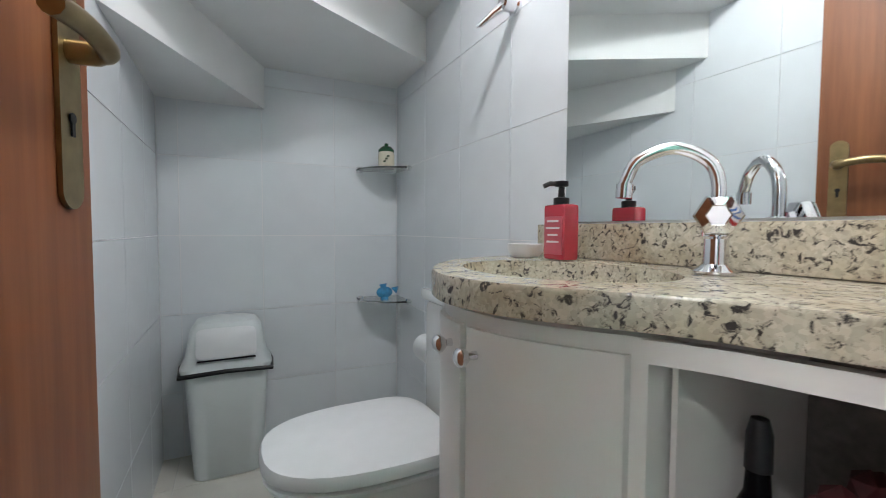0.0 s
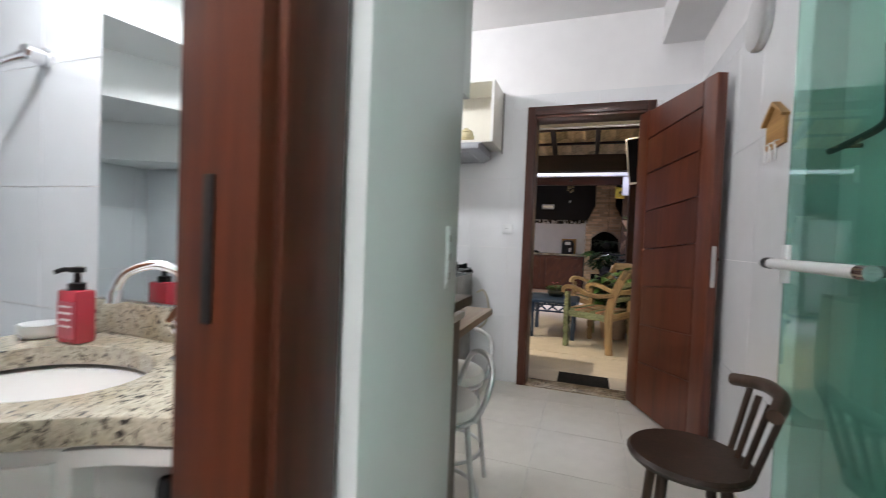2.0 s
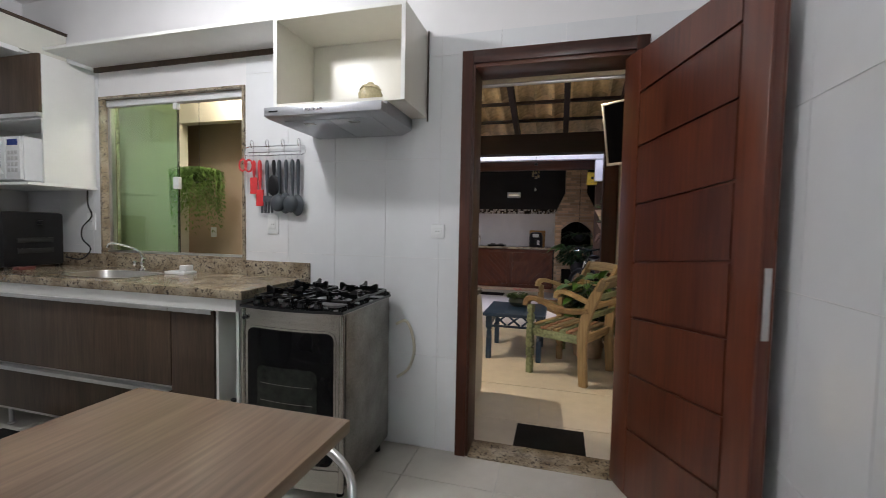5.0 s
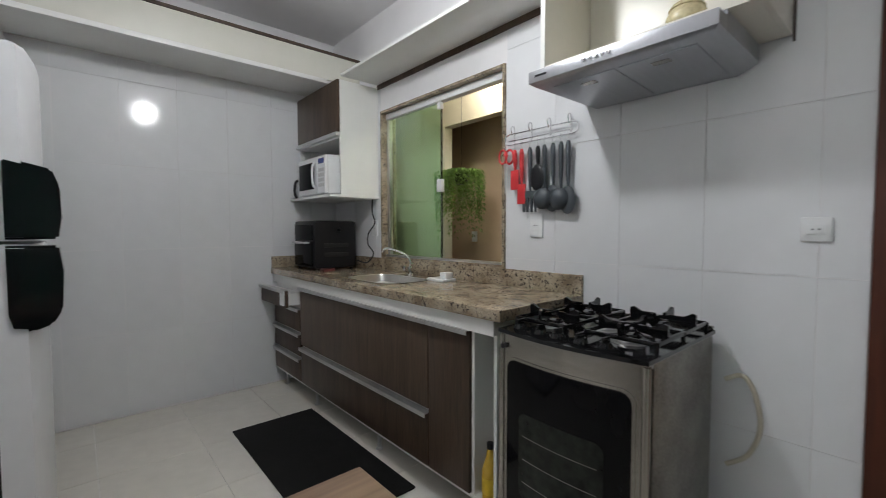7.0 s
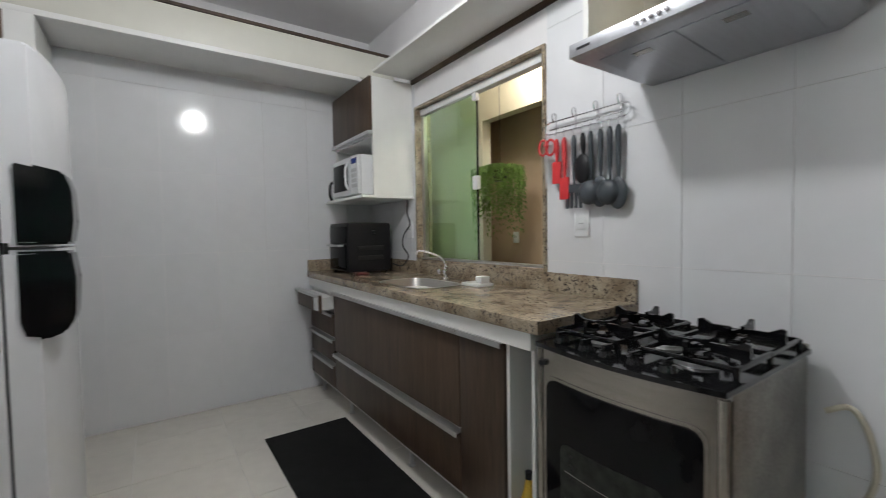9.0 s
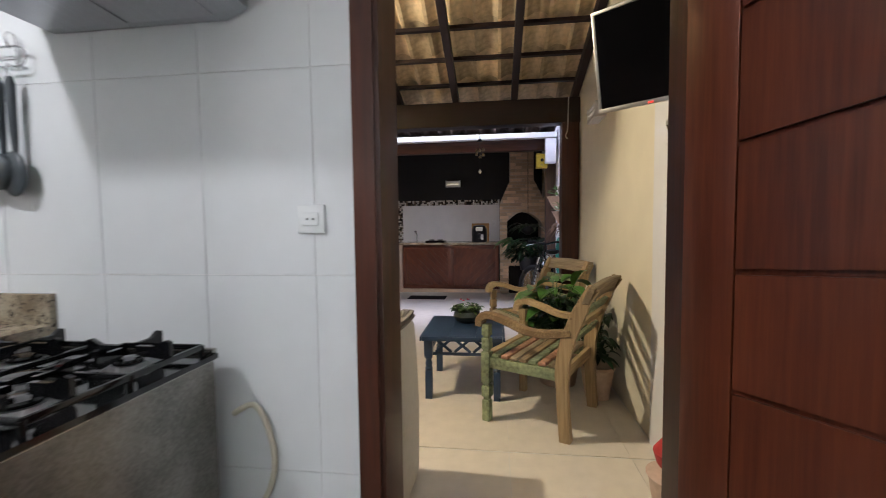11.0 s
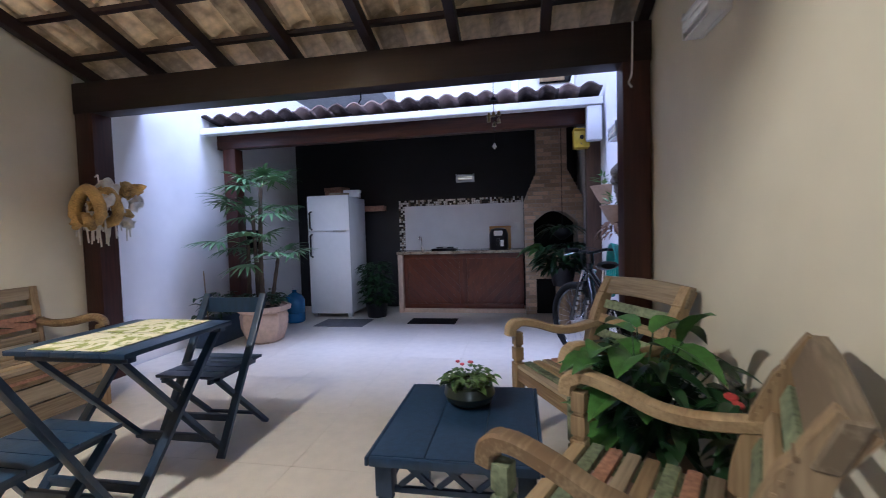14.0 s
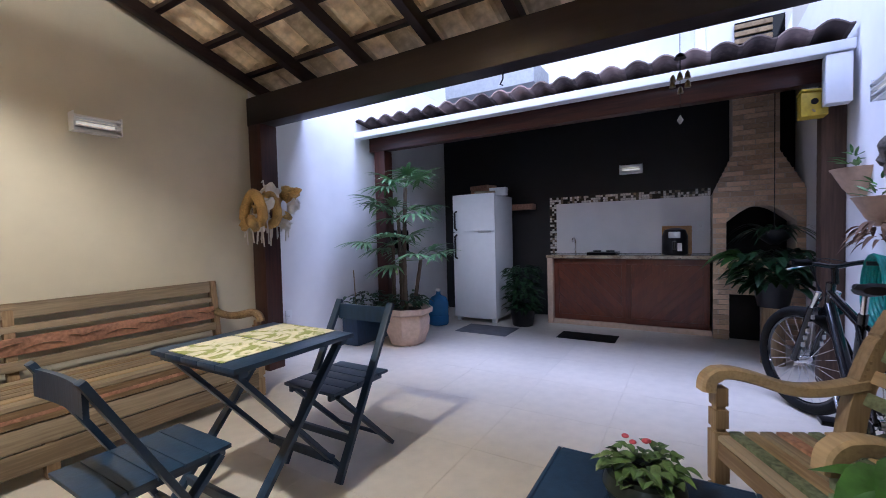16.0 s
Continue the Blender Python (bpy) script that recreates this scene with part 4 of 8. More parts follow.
bm = tube(B(), [(x * 1.27, y * 1.27, 0.405 + 0.006 * (i % 2)) for i, (x, y) in enumerate([(-0.12, -0.088), (0.0, -0.09), (0.12, -0.088), (0.123, 0), (0.12, 0.085), (0, 0.088), (-0.12, 0.085), (-0.123, 0)])], 0.009, 6, True)
part("liner", bm, M_BLACK_PLASTIC, waste, "dark bin liner folded over the rim")

for z in (1.205, 0.60):
    gs = thing("corner_shelf", (0.706, 1.966, z), "quarter-round glass corner shelf on chrome clips", "shelf", group="glass corner shelves")
    outline = [(0, 0)] + [(-0.20 * math.cos(a), -0.20 * math.sin(a)) for a in [math.pi / 2 * i / 14 for i in range(15)]]
    part("plate", slab(B(), outline, 0.0, 0.008), M_GLASS, gs)
    for x, y in ((-0.185, -0.008), (-0.008, -0.185)):
        part("clip", box(B(), x - 0.012, x + 0.012, y - 0.012, y + 0.012, -0.01, 0.016, 0.003), M_CHROME, gs)
jar = thing("ceramic_jar", (0.62, 1.86, 1.2135), "cream ceramic jar with a green lid on a glass shelf", "jar")
part("jar", lathe(B(), [(0.034, 0), (0.037, 0.01), (0.037, 0.06), (0.032, 0.07)], n=20), material("cream_glaze", (0.68, 0.63, 0.50), 0.2, scale=20, vary=0.1), jar)
part("lid", lathe(B(), [(0.036, 0.07), (0.036, 0.08), (0.024, 0.094), (0.008, 0.098), (0.01, 0.108), (0.003, 0.112)], n=20), material("dark_green_glaze", (0.03, 0.10, 0.05), 0.2), jar)
bm = B()
for i in range(3):
    box(bm, -0.006, 0.006, -0.0385, -0.036, 0.02 + i * 0.012, 0.028 + i * 0.012, 0, pose(0, 0, 0, 0, 0, -30 + i * 12))
part("motif", bm, M_LEAF_DARK, jar)
fish = solid("fish_ornament", B(), M_BLUE_GLAZE, "blue glazed fish ornament on a glass shelf", "ornament", (0.61, 1.86, 0.6085))
bm = B()
bmesh.ops.create_uvsphere(bm, u_segments=14, v_segments=8, radius=0.03, matrix=Matrix.Translation((0, 0, 0.032)) @ Matrix.Diagonal((1.3, 0.5, 0.9, 1)))
for s, x, z in ((0.02, 0.048, 0.045), (0.02, -0.01, 0.062), (0.015, 0.0, 0.012)):
    bmesh.ops.create_cone(bm, cap_ends=True, segments=6, radius1=s, radius2=0.002, depth=0.03, matrix=Matrix.Translation((x, 0, z)) @ pose(0, 0, 0, 0, -70, 0) @ Matrix.Diagonal((1, 0.3, 1, 1)))
bmesh.ops.create_cone(bm, cap_ends=True, segments=12, radius1=0.02, radius2=0.014, depth=0.012, matrix=Matrix.Translation((0, 0, 0.006)))
fish.data = mesh_of("fish_ornament", bm, M_BLUE_GLAZE)

hook = thing("towel_hook", (0.708, 0.985, 1.55), "chrome swivelling towel hook on the tiles", "hook")
m = Matrix(((0, 0, -1), (0, 1, 0), (1, 0, 0)))
part("rose", lathe(B(), [(0.026, 0), (0.026, 0.010), (0.021, 0.014), (0.021, 0.048), (0.017, 0.053), (0.004, 0.054)], n=18, m=m), M_CHROME, hook)
part("arm", tube(B(), [(-0.04, 0, -0.004), (-0.06, 0.025, -0.02), (-0.085, 0.055, -0.045), (-0.092, 0.063, -0.046)], [0.015, 0.011, 0.008, 0.006], 10), M_CHROME, hook)
roll = thing("paper_holder", (0.706, 1.42, 0.50), "chrome toilet paper holder with a roll", "paper holder")
part("cover", tube(B(), curve_points([(0, -0.06, 0.06), (-0.05, -0.06, 0.05), (-0.07, -0.06, 0.0)]), 0.006), M_CHROME, roll)
part("roll", rod(B(), (-0.06, -0.055, -0.02), (-0.06, 0.055, -0.02), 0.05, 0.05, 20), M_WHITE_PLASTIC, roll)

# round ceiling lamp bodies
def ceiling_lamp(name, label, place, r=0.11):
    ob = thing(name, place, label, "lamp")
    part("ring", lathe(B(), [(r, 0.0), (r, -0.03), (r * 0.93, -0.036), (r * 0.9, -0.03)], n=24), M_WHITE_PLASTIC, ob)
    part("diffuser", lathe(B(), [(r * 0.9, -0.028), (r * 0.6, -0.036), (0.01, -0.038)], n=24), glow(name + "_diffuser", (1, 0.95, 0.88), 6.0), ob)
    return ob


bulb = thing("pendant_bulb", (2.2, 1.3, CEIL), "bare round bulb hanging from a short white stem, on", "lamp")
part("rose", lathe(B(), [(0.05, 0.0), (0.05, -0.015), (0.02, -0.03)], n=20), M_WHITE_PLASTIC, bulb)
part("stem", rod(B(), (0, 0, -0.028), (0, 0, -0.215), 0.008), M_WHITE_PLASTIC, bulb)
part("holder", lathe(B(), [(0.010, -0.20), (0.018, -0.205), (0.018, -0.235), (0.012, -0.238)], n=16), M_WHITE_PLASTIC, bulb)
part("glass", lathe(B(), [(0.012, -0.236), (0.026, -0.246), (0.028, -0.256), (0.018, -0.262), (0.003, -0.264)], n=20), glow("bulb_glass", (1, 0.97, 0.92), 6.0), bulb)
ceiling_lamp("ceiling_lamp", "small round ceiling lamp under the stairs, on", (0.40, 0.64, 2.14), 0.06)

# Unseen fixture added where the hall fill stands.
ceiling_lamp("ceiling_lamp", "added unseen ceiling lamp for the hall fill, on", (-1.5, -0.6, CEIL), 0.11)

# ---- kitchen things ----
cab = thing("base_cabinet", (2.78, 0.0, 0.12), "brown oak-front base cabinet with aluminium handle strips", "cabinet")
bm = B()
box(bm, 0.02, 0.54, 1.085, 1.10, 0, 0.745)
box(bm, 0.02, 0.54, 1.205, 1.22, 0, 0.745)
box(bm, 0.02, 0.54, 1.10, 1.205, 0, 0.016)
box(bm, 0.52, 0.54, 1.10, 1.205, 0.016, 0.745)
box(bm, 0.02, 0.54, 1.22, 3.44, 0.0, 0.016)
box(bm, 0.03, 0.54, 1.22, 3.44, 0.016, 0.70)
box(bm, 0.0, 0.54, 1.085, 3.44, 0.70, 0.761)
split_parts("carcass_panel", bm, M_WHITE_LAM, cab, "white carcass with an open bottle niche")


def front(name, y0, y1, z0, z1, out=0.0, handle=True):
    f = part(name, box(B(), 0.008 - out, 0.028 - out, y0 + 0.002, y1 - 0.002, z0 - 0.12, z1 - 0.12, 0.002), M_CAB, cab)
    if handle:
        bm = B()
        box(bm, -0.012 - out, 0.028 - out, y0 + 0.002, y1 - 0.002, z1 - 0.119, z1 - 0.113, 0.001)
        box(bm, -0.012 - out, -0.008 - out, y0 + 0.002, y1 - 0.002, z1 - 0.135, z1 - 0.119, 0.001)
        part("handle", bm, M_ALU, f, "aluminium edge handle strip")
    return f


front("door", 1.222, 1.488, 0.14, 0.815)
front("door", 1.490, 2.93, 0.41, 0.815)
front("drawer", 1.490, 2.93, 0.14, 0.385)
front("drawer", 2.935, 3.44, 0.68, 0.80, 0.10)
part("drawer_box", box(B(), -0.07, 0.02, 2.95, 3.42, 0.575, 0.66), M_WHITE_LAM, cab)
for z in (0.50, 0.32, 0.14):
    front("drawer", 2.935, 3.44, z, z + 0.155)
for y in (1.2, 2.0, 2.8, 3.35):
    for x in (0.07, 0.47):
        part("foot", lathe(B(), [(0.02, -0.12), (0.02, -0.112), (0.012, -0.108), (0.012, 0.0)], (x, y, 0), 12), M_ALU, cab)
solid("dish_towel", box(B(), -0.012, 0.0, -0.035, 0.035, -0.1, 0.01, 0.004), M_WHITE_PLASTIC, "small white cloth over the open drawer", "cloth", (2.688, 2.985, 0.795))

top = thing("kitchen_worktop", (3.04, 2.255, 0.882), "polished beige granite worktop with a set-in sink", "worktop")
bm = B()
sink_y, sink_x = (1.93, 2.45), (2.86, 3.20)
box(bm, -0.275, sink_x[0] - 3.04, -1.215, 1.19, 0, 0.045, 0.004)
box(bm, sink_x[1] - 3.04, 0.298, -1.215, 1.19, 0, 0.045)
box(bm, sink_x[0] - 3.04, sink_x[1] - 3.04, -1.215, sink_y[0] - 2.255, 0, 0.045)
box(bm, sink_x[0] - 3.04, sink_x[1] - 3.04, sink_y[1] - 2.255, 1.19, 0, 0.045)
part("slab", bm, M_GRANITE, top)
part("splashback", box(B(), 0.278, 0.298, -1.215, 1.19, 0.045, 0.135, 0.003), M_GRANITE, top)
part("splashback", box(B(), -0.27, 0.278, 1.17, 1.19, 0.045, 0.135, 0.003), M_GRANITE, top)
rect = [(-0.18, -0.325), (0.16, -0.325), (0.16, 0.195), (-0.18, 0.195)]


def rounded(sx, sy, n=48):
    pts = []
    for i in range(n):
        c, d = math.cos(2 * math.pi * i / n), math.sin(2 * math.pi * i / n)
        pts.append((-0.01 + sx * abs(c) ** 0.45 * (1 if c >= 0 else -1), -0.065 + sy * abs(d) ** 0.45 * (1 if d >= 0 else -1)))
    return pts


M_SINK = material("satin_sink_steel", (0.50, 0.49, 0.47), 0.3, 0.9, 20, 0.08)
bm = B()
rings = [[bm.verts.new((x, y, z)) for x, y in rounded(sx, sy)] for sx, sy, z in ((0.168, 0.258, 0.0468), (0.150, 0.240, 0.0468), (0.146, 0.236, 0.040), (0.138, 0.228, -0.06), (0.115, 0.205, -0.09), (0.02, 0.03, -0.095))]
for a, b in zip(rings, rings[1:]):
    for i in range(48):
        bm.faces.new((a[i], a[(i + 1) % 48], b[(i + 1) % 48], b[i]))
part("sink_bowl", bm, M_SINK, top, "stainless steel sink bowl")
part("drain", lathe(B(), [(0.035, -0.0945), (0.033, -0.091), (0.02, -0.092), (0.003, -0.093)], (-0.01, -0.065, 0), 20), M_CHROME, top)
part("surround", ring_plate(B(), rect, rounded(0.150, 0.240), 0.0, 0.0445, 0.0, 0.0, 0.0), M_GRANITE, top, "granite rounded to the sink's edge")
ktap = thing("kitchen_tap", (3.265, 2.25, 0.927), "chrome swan-neck kitchen tap with two handles", "tap")
part("body", lathe(B(), [(0.025, 0), (0.02, 0.01), (0.015, 0.015), (0.015, 0.07), (0.018, 0.075), (0.006, 0.08)], n=16), M_CHROME, ktap)
part("spout", tube(B(), curve_points([(0, 0, 0.075), (-0.02, 0.02, 0.13), (-0.09, 0.08, 0.17), (-0.13, 0.11, 0.175), (-0.14, 0.12, 0.15)], 6), 0.008, 10), M_CHROME, ktap)
part("handle", lathe(B(), [(0.008, 0.0), (0.018, 0.008), (0.018, 0.02), (0.005, 0.024)], (-0.018, -0.03, 0.045), 6, Matrix(((0, 0, -1), (0, 1, 0), (1, 0, 0)))), M_CHROME, ktap)
part("handle", lathe(B(), [(0.008, 0.0), (0.018, 0.008), (0.018, 0.02), (0.005, 0.024)], (-0.018, 0.03, 0.045), 6, Matrix(((0, 0, -1), (0, 1, 0), (1, 0, 0)))), M_CHROME, ktap)
dish = thing("soap_holder", (3.20, 1.87, 0.927), "white plastic soap and sponge holder", "soap dish")
part("tray", box(B(), -0.05, 0.05, -0.075, 0.075, 0.0, 0.018, 0.006), M_WHITE_PLASTIC, dish)
part("cup", box(B(), -0.03, 0.03, -0.07, -0.02, 0.018, 0.055, 0.006), M_WHITE_PLASTIC, dish)

# worktop oven
fry = thing("oven_fryer", (3.08, 3.13, 0.927), "black boxy air fryer oven with a glass door", "air fryer")
part("body", box(B(), -0.17, 0.17, -0.19, 0.19, 0.012, 0.37, 0.025), M_BLACK_PLASTIC, fry)
part("door", box(B(), -0.182, -0.17, -0.16, 0.16, 0.03, 0.21, 0.006), M_BLACK_GLASS, fry)
part("panel", box(B(), -0.178, -0.17, -0.16, 0.16, 0.225, 0.34, 0.004), M_BLACK_GLASS, fry)
part("handle", tube(B(), [(-0.18, -0.11, 0.205), (-0.215, -0.11, 0.205), (-0.215, 0.11, 0.205), (-0.18, 0.11, 0.205)], 0.008), M_ALU, fry)
part("side_vent", box(B(), -0.10, 0.10, -0.198, -0.19, 0.10, 0.13, 0.002), M_BLACK_IRON, fry)
part("side_vent", box(B(), -0.10, 0.10, -0.198, -0.19, 0.17, 0.20, 0.002), M_BLACK_IRON, fry)
part("knob", rod(B(), (0.02, -0.19, 0.30), (0.02, -0.23, 0.30), 0.014), M_BLACK_PLASTIC, fry)
for x in (-0.14, 0.14):
    for y in (-0.16, 0.16):
        part("foot", rod(B(), (x, y, 0), (x, y, 0.014), 0.012), M_BLACK_PLASTIC, fry)
solid("phone_case", box(B(), -0.045, 0.045, -0.03, 0.03, 0, 0.022, 0.006), material("dark_red_case", (0.10, 0.02, 0.02), 0.4), "small dark red box on the worktop", "box", (2.97, 2.86, 0.927))
bm = tube(B(), curve_points([(3.325, 2.82, 1.47), (3.31, 2.80, 1.36), (3.32, 2.78, 1.28), (3.30, 2.84, 1.20), (3.27, 2.80, 1.12), (3.28, 2.74, 1.05), (3.26, 2.80, 0.98), (3.25, 2.93, 0.99)], 6), 0.005, 6)
solid("power_cable", bm, M_BLACK_PLASTIC, "black power cable hanging to the socket", "cable")

# open wall unit with the microwave
ucab = thing("wall_cabinet", (3.025, 3.10, 1.478), "white wall unit with a brown flap and microwave shelf", "cabinet")
bm = B()
box(bm, 0, 0.31, -0.352, -0.336, 0, 0.80)
box(bm, 0, 0.31, 0.334, 0.348, 0, 0.80)
box(bm, 0, 0.31, -0.336, 0.334, 0.786, 0.80)
box(bm, 0, 0.31, -0.336, 0.334, 0.40, 0.415)
box(bm, 0.295, 0.31, -0.336, 0.334, 0.016, 0.786)
box(bm, -0.09, 0.31, -0.36, 0.348, -0.018, 0.0, 0.002)
split_parts("carcass_panel", bm, M_WHITE_LAM, ucab)
flap = part("flap_door", box(B(), -0.02, -0.002, -0.35, 0.346, 0.44, 0.80, 0.002), M_CAB, ucab, "brown oak-look flap door")
bm = B()
box(bm, -0.035, 0.0, -0.35, 0.346, 0.41, 0.436, 0.002)
part("handle", bm, M_ALU, flap, "aluminium edge handle strip")
micro = thing("microwave", (3.12, 3.06, 1.478), "white microwave oven on the wall unit shelf", "microwave")
part("body", box(B(), -0.16, 0.17, -0.245, 0.235, 0.01, 0.285, 0.012), M_WHITE_PLASTIC, micro)
part("door", box(B(), -0.182, -0.161, -0.11, 0.232, 0.014, 0.28, 0.008), M_WHITE_PLASTIC, micro)
part("door_window", box(B(), -0.187, -0.182, -0.07, 0.20, 0.05, 0.245, 0.004), M_BLACK_GLASS, micro)
part("handle", tube(B(), curve_points([(-0.182, -0.085, 0.05), (-0.205, -0.09, 0.09), (-0.207, -0.09, 0.2), (-0.182, -0.085, 0.25)]), 0.008), M_WHITE_PLASTIC, micro)
part("control_panel", box(B(), -0.180, -0.161, -0.243, -0.115, 0.014, 0.28, 0.006), M_WHITE_PLASTIC, micro)
part("display", box(B(), -0.183, -0.180, -0.225, -0.135, 0.225, 0.262), material("blue_display", (0.02, 0.04, 0.22), 0.15), micro, "dark blue display")
for i in range(4):
    for j in range(3):
        part("button", box(B(), -0.183, -0.180, -0.225 + j * 0.032, -0.20 + j * 0.032, 0.06 + i * 0.036, 0.084 + i * 0.036, 0.001), M_ALU, micro)
kettle = thing("coffee_jug", (3.03, 3.375, 1.478), "black and white jug beside the microwave", "jug")
part("body", lathe(B(), [(0.05, 0), (0.052, 0.02), (0.04, 0.13), (0.035, 0.16), (0.008, 0.17)], n=20), M_WHITE_PLASTIC, kettle)
part("handle", tube(B(), curve_points([(-0.04, -0.01, 0.15), (-0.085, -0.02, 0.13), (-0.095, -0.02, 0.05), (-0.075, -0.02, -0.01)]), 0.011), M_BLACK_PLASTIC, kettle)

# high shelf boards round the room
shelf = thing("high_shelf", (0, 0, 0), "white laminate shelf board above the window", "shelf")
part("board", box(B(), 3.03, 3.335, 1.035, 2.745, 2.30, 2.318, 0.002), M_WHITE_LAM, shelf)
part("edge_strip", box(B(), 3.328, 3.339, 1.035, 2.745, 2.268, 2.30), M_CAB, shelf, "brown batten along the wall")
high = thing("high_cabinet", (0, 0, 0), "long white cabinet row above the fridge wall", "cabinet")
part("underside", box(B(), 1.0, 3.335, 3.02, 3.445, 2.335, 2.35), M_WHITE_LAM, high)
part("bottom_rail", box(B(), 1.0, 3.05, 2.99, 3.02, 2.318, 2.348, 0.002), M_WHITE_LAM, high)
M_CREAM_LAM = material("cream_glossy_laminate", (0.66, 0.65, 0.58), 0.38, scale=3, vary=0.03)
for i in range(1):
    part("flap_door", box(B(), 1.0, 3.33, 3.0, 3.018, 2.35, 2.535, 0.002), M_CREAM_LAM, high, "glossy cream lift-up flap")
part("top_rail", box(B(), 1.0, 3.335, 2.995, 3.445, 2.538, 2.556), M_CAB, high, "brown top board")
part("side_panel", box(B(), 1.0, 1.016, 3.03, 3.445, 2.35, 2.538), M_WHITE_LAM, high)

part("end_panel", box(B(), 1.222, 1.334, 2.985, 3.445, 1.60, 2.317, 0.002), M_WHITE_LAM, high, "tall white end panel")
lattice = thing("timber_frame", (1.195, 3.02, 0), "brown timber upright with a slanting board behind the fridge", "timber frame")
M_FRAME_WOOD = wood("dull_brown_timber", (0.14, 0.085, 0.055), (0.30, 0.20, 0.14), "z", 0.6, 8)
part("upright", box(B(), -0.026, 0.025, -0.02, 0.02, 0, CEIL, 0.003), M_FRAME_WOOD, lattice)
part("brace", plank(B(), (-0.03, 0.0, 2.075), (-0.285, 0.0, 2.42), 0.03, 0.085, 0.004, (0.8, 0, 0.6)), M_FRAME_WOOD, lattice)
part("brace_rib", plank(B(), (-0.05, -0.018, 2.045), (-0.305, -0.018, 2.39), 0.012, 0.02, 0.003, (0.8, 0, 0.6)), M_FRAME_WOOD, lattice)

# hood cabinet and hood
hc = thing("hood_cabinet", (2.99, 0.675, 1.838), "open white wall box above the cooker hood", "cabinet")
bm = B()
box(bm, 0, 0.345, -0.355, -0.337, 0, 0.45, 0.002)
box(bm, 0, 0.345, 0.337, 0.355, 0, 0.45, 0.002)
box(bm, 0, 0.345, -0.337, 0.337, 0, 0.018)
box(bm, 0, 0.345, -0.337, 0.337, 0.432, 0.45)
box(bm, 0.33, 0.345, -0.337, 0.337, 0.018, 0.432)
split_parts("carcass_panel", bm, material("warm_white_laminate", (0.78, 0.75, 0.67), 0.3, vary=0.02), hc)
bm = B()
box(bm, -0.004, -0.001, -0.356, -0.336, 0, 0.45)
box(bm, -0.004, -0.001, 0.336, 0.356, 0, 0.45)
box(bm, -0.004, -0.001, -0.336, 0.336, 0.432, 0.45)
part("edge_band", bm, M_WHITE_LAM, hc)
part("side_cover", box(B(), 0.335, 0.346, -0.362, -0.356, -0.02, 0.46), M_CAB, hc, "brown strip at the wall")
hood = thing("cooker_hood", (2.92, 0.7215, 1.72), "slim stainless steel cooker hood with push buttons", "hood")
bm = box(B(), 0.0, 0.07, -0.3155, 0.3155, 0.056, 0.100, 0.003)
box(bm, 0.068, 0.415, -0.3155, 0.3155, 0.056, 0.1165, 0.003)
part("top_shell", bm, M_STEEL_HOOD, hood)
bm = B()
v = [bm.verts.new(p) for p in [(0.004, -0.312, 0.056), (0.004, 0.312, 0.056), (0.415, 0.312, 0.056), (0.415, -0.312, 0.056), (0.02, -0.30, 0.046), (0.02, 0.30, 0.046), (0.41, 0.26, 0.028), (0.41, -0.26, 0.028)]]
for f in ((0, 1, 5, 4), (1, 2, 6, 5), (2, 3, 7, 6), (3, 0, 4, 7), (4, 5, 6, 7), (3, 2, 1, 0)):
    bm.faces.new([v[i] for i in f])
part("under_shell", bm, M_STEEL_HOOD, hood)
for y in (-0.125, 0.125):
    tip = pose(0.215, y, 0.0365, 0, 2.65, 0)
    part("filter", box(B(), -0.155, 0.165, -0.118, 0.118, -0.003, 0.002, 0.001, tip), M_STEEL_HOOD, hood, "aluminium mesh grease filter")
    part("filter_latch", box(B(), -0.12, -0.09, -0.028, 0.028, -0.005, -0.0035, 0.001, tip), M_COOKER, hood)
for i in range(5):
    part("button", lathe(B(), [(0.007, 0), (0.006, 0.006), (0.002, 0.007)], (0.0, -0.005 + i * 0.022, 0.079), 12, Matrix(((0, 0, -1), (0, 1, 0), (1, 0, 0)))), M_CHROME, hood)
part("name_plate", box(B(), -0.002, 0.0, 0.235, 0.285, 0.075, 0.082), M_BLACK_PLASTIC, hood, "small dark maker's plate")
pot = thing("ceramic_pot", (3.13, 0.56, 1.856), "cream ceramic pot on a saucer in the hood box", "pot")
M_CREAM_POT = material("cream_pot_glaze", (0.66, 0.58, 0.36), 0.25, scale=25, vary=0.2)
part("saucer", lathe(B(), [(0.05, 0), (0.075, 0.008), (0.078, 0.014), (0.004, 0.010)], n=22), M_CREAM_POT, pot)
part("bowl", lathe(B(), [(0.04, 0.012), (0.058, 0.03), (0.062, 0.06), (0.05, 0.085)], n=22), M_CREAM_POT, pot)
part("lid", lathe(B(), [(0.055, 0.085), (0.045, 0.10), (0.02, 0.112), (0.013, 0.122), (0.003, 0.125)], n=22), M_CREAM_POT, pot)

# stove
stove = thing("gas_cooker", (2.728, 0.765, 0), "stainless steel gas cooker with black glass oven door", "cooker")
SW = 0.2625


def bow(y):
    return 0.03 - 0.03 * math.cos(min(1.0, abs(y) / SW) * math.pi / 2)


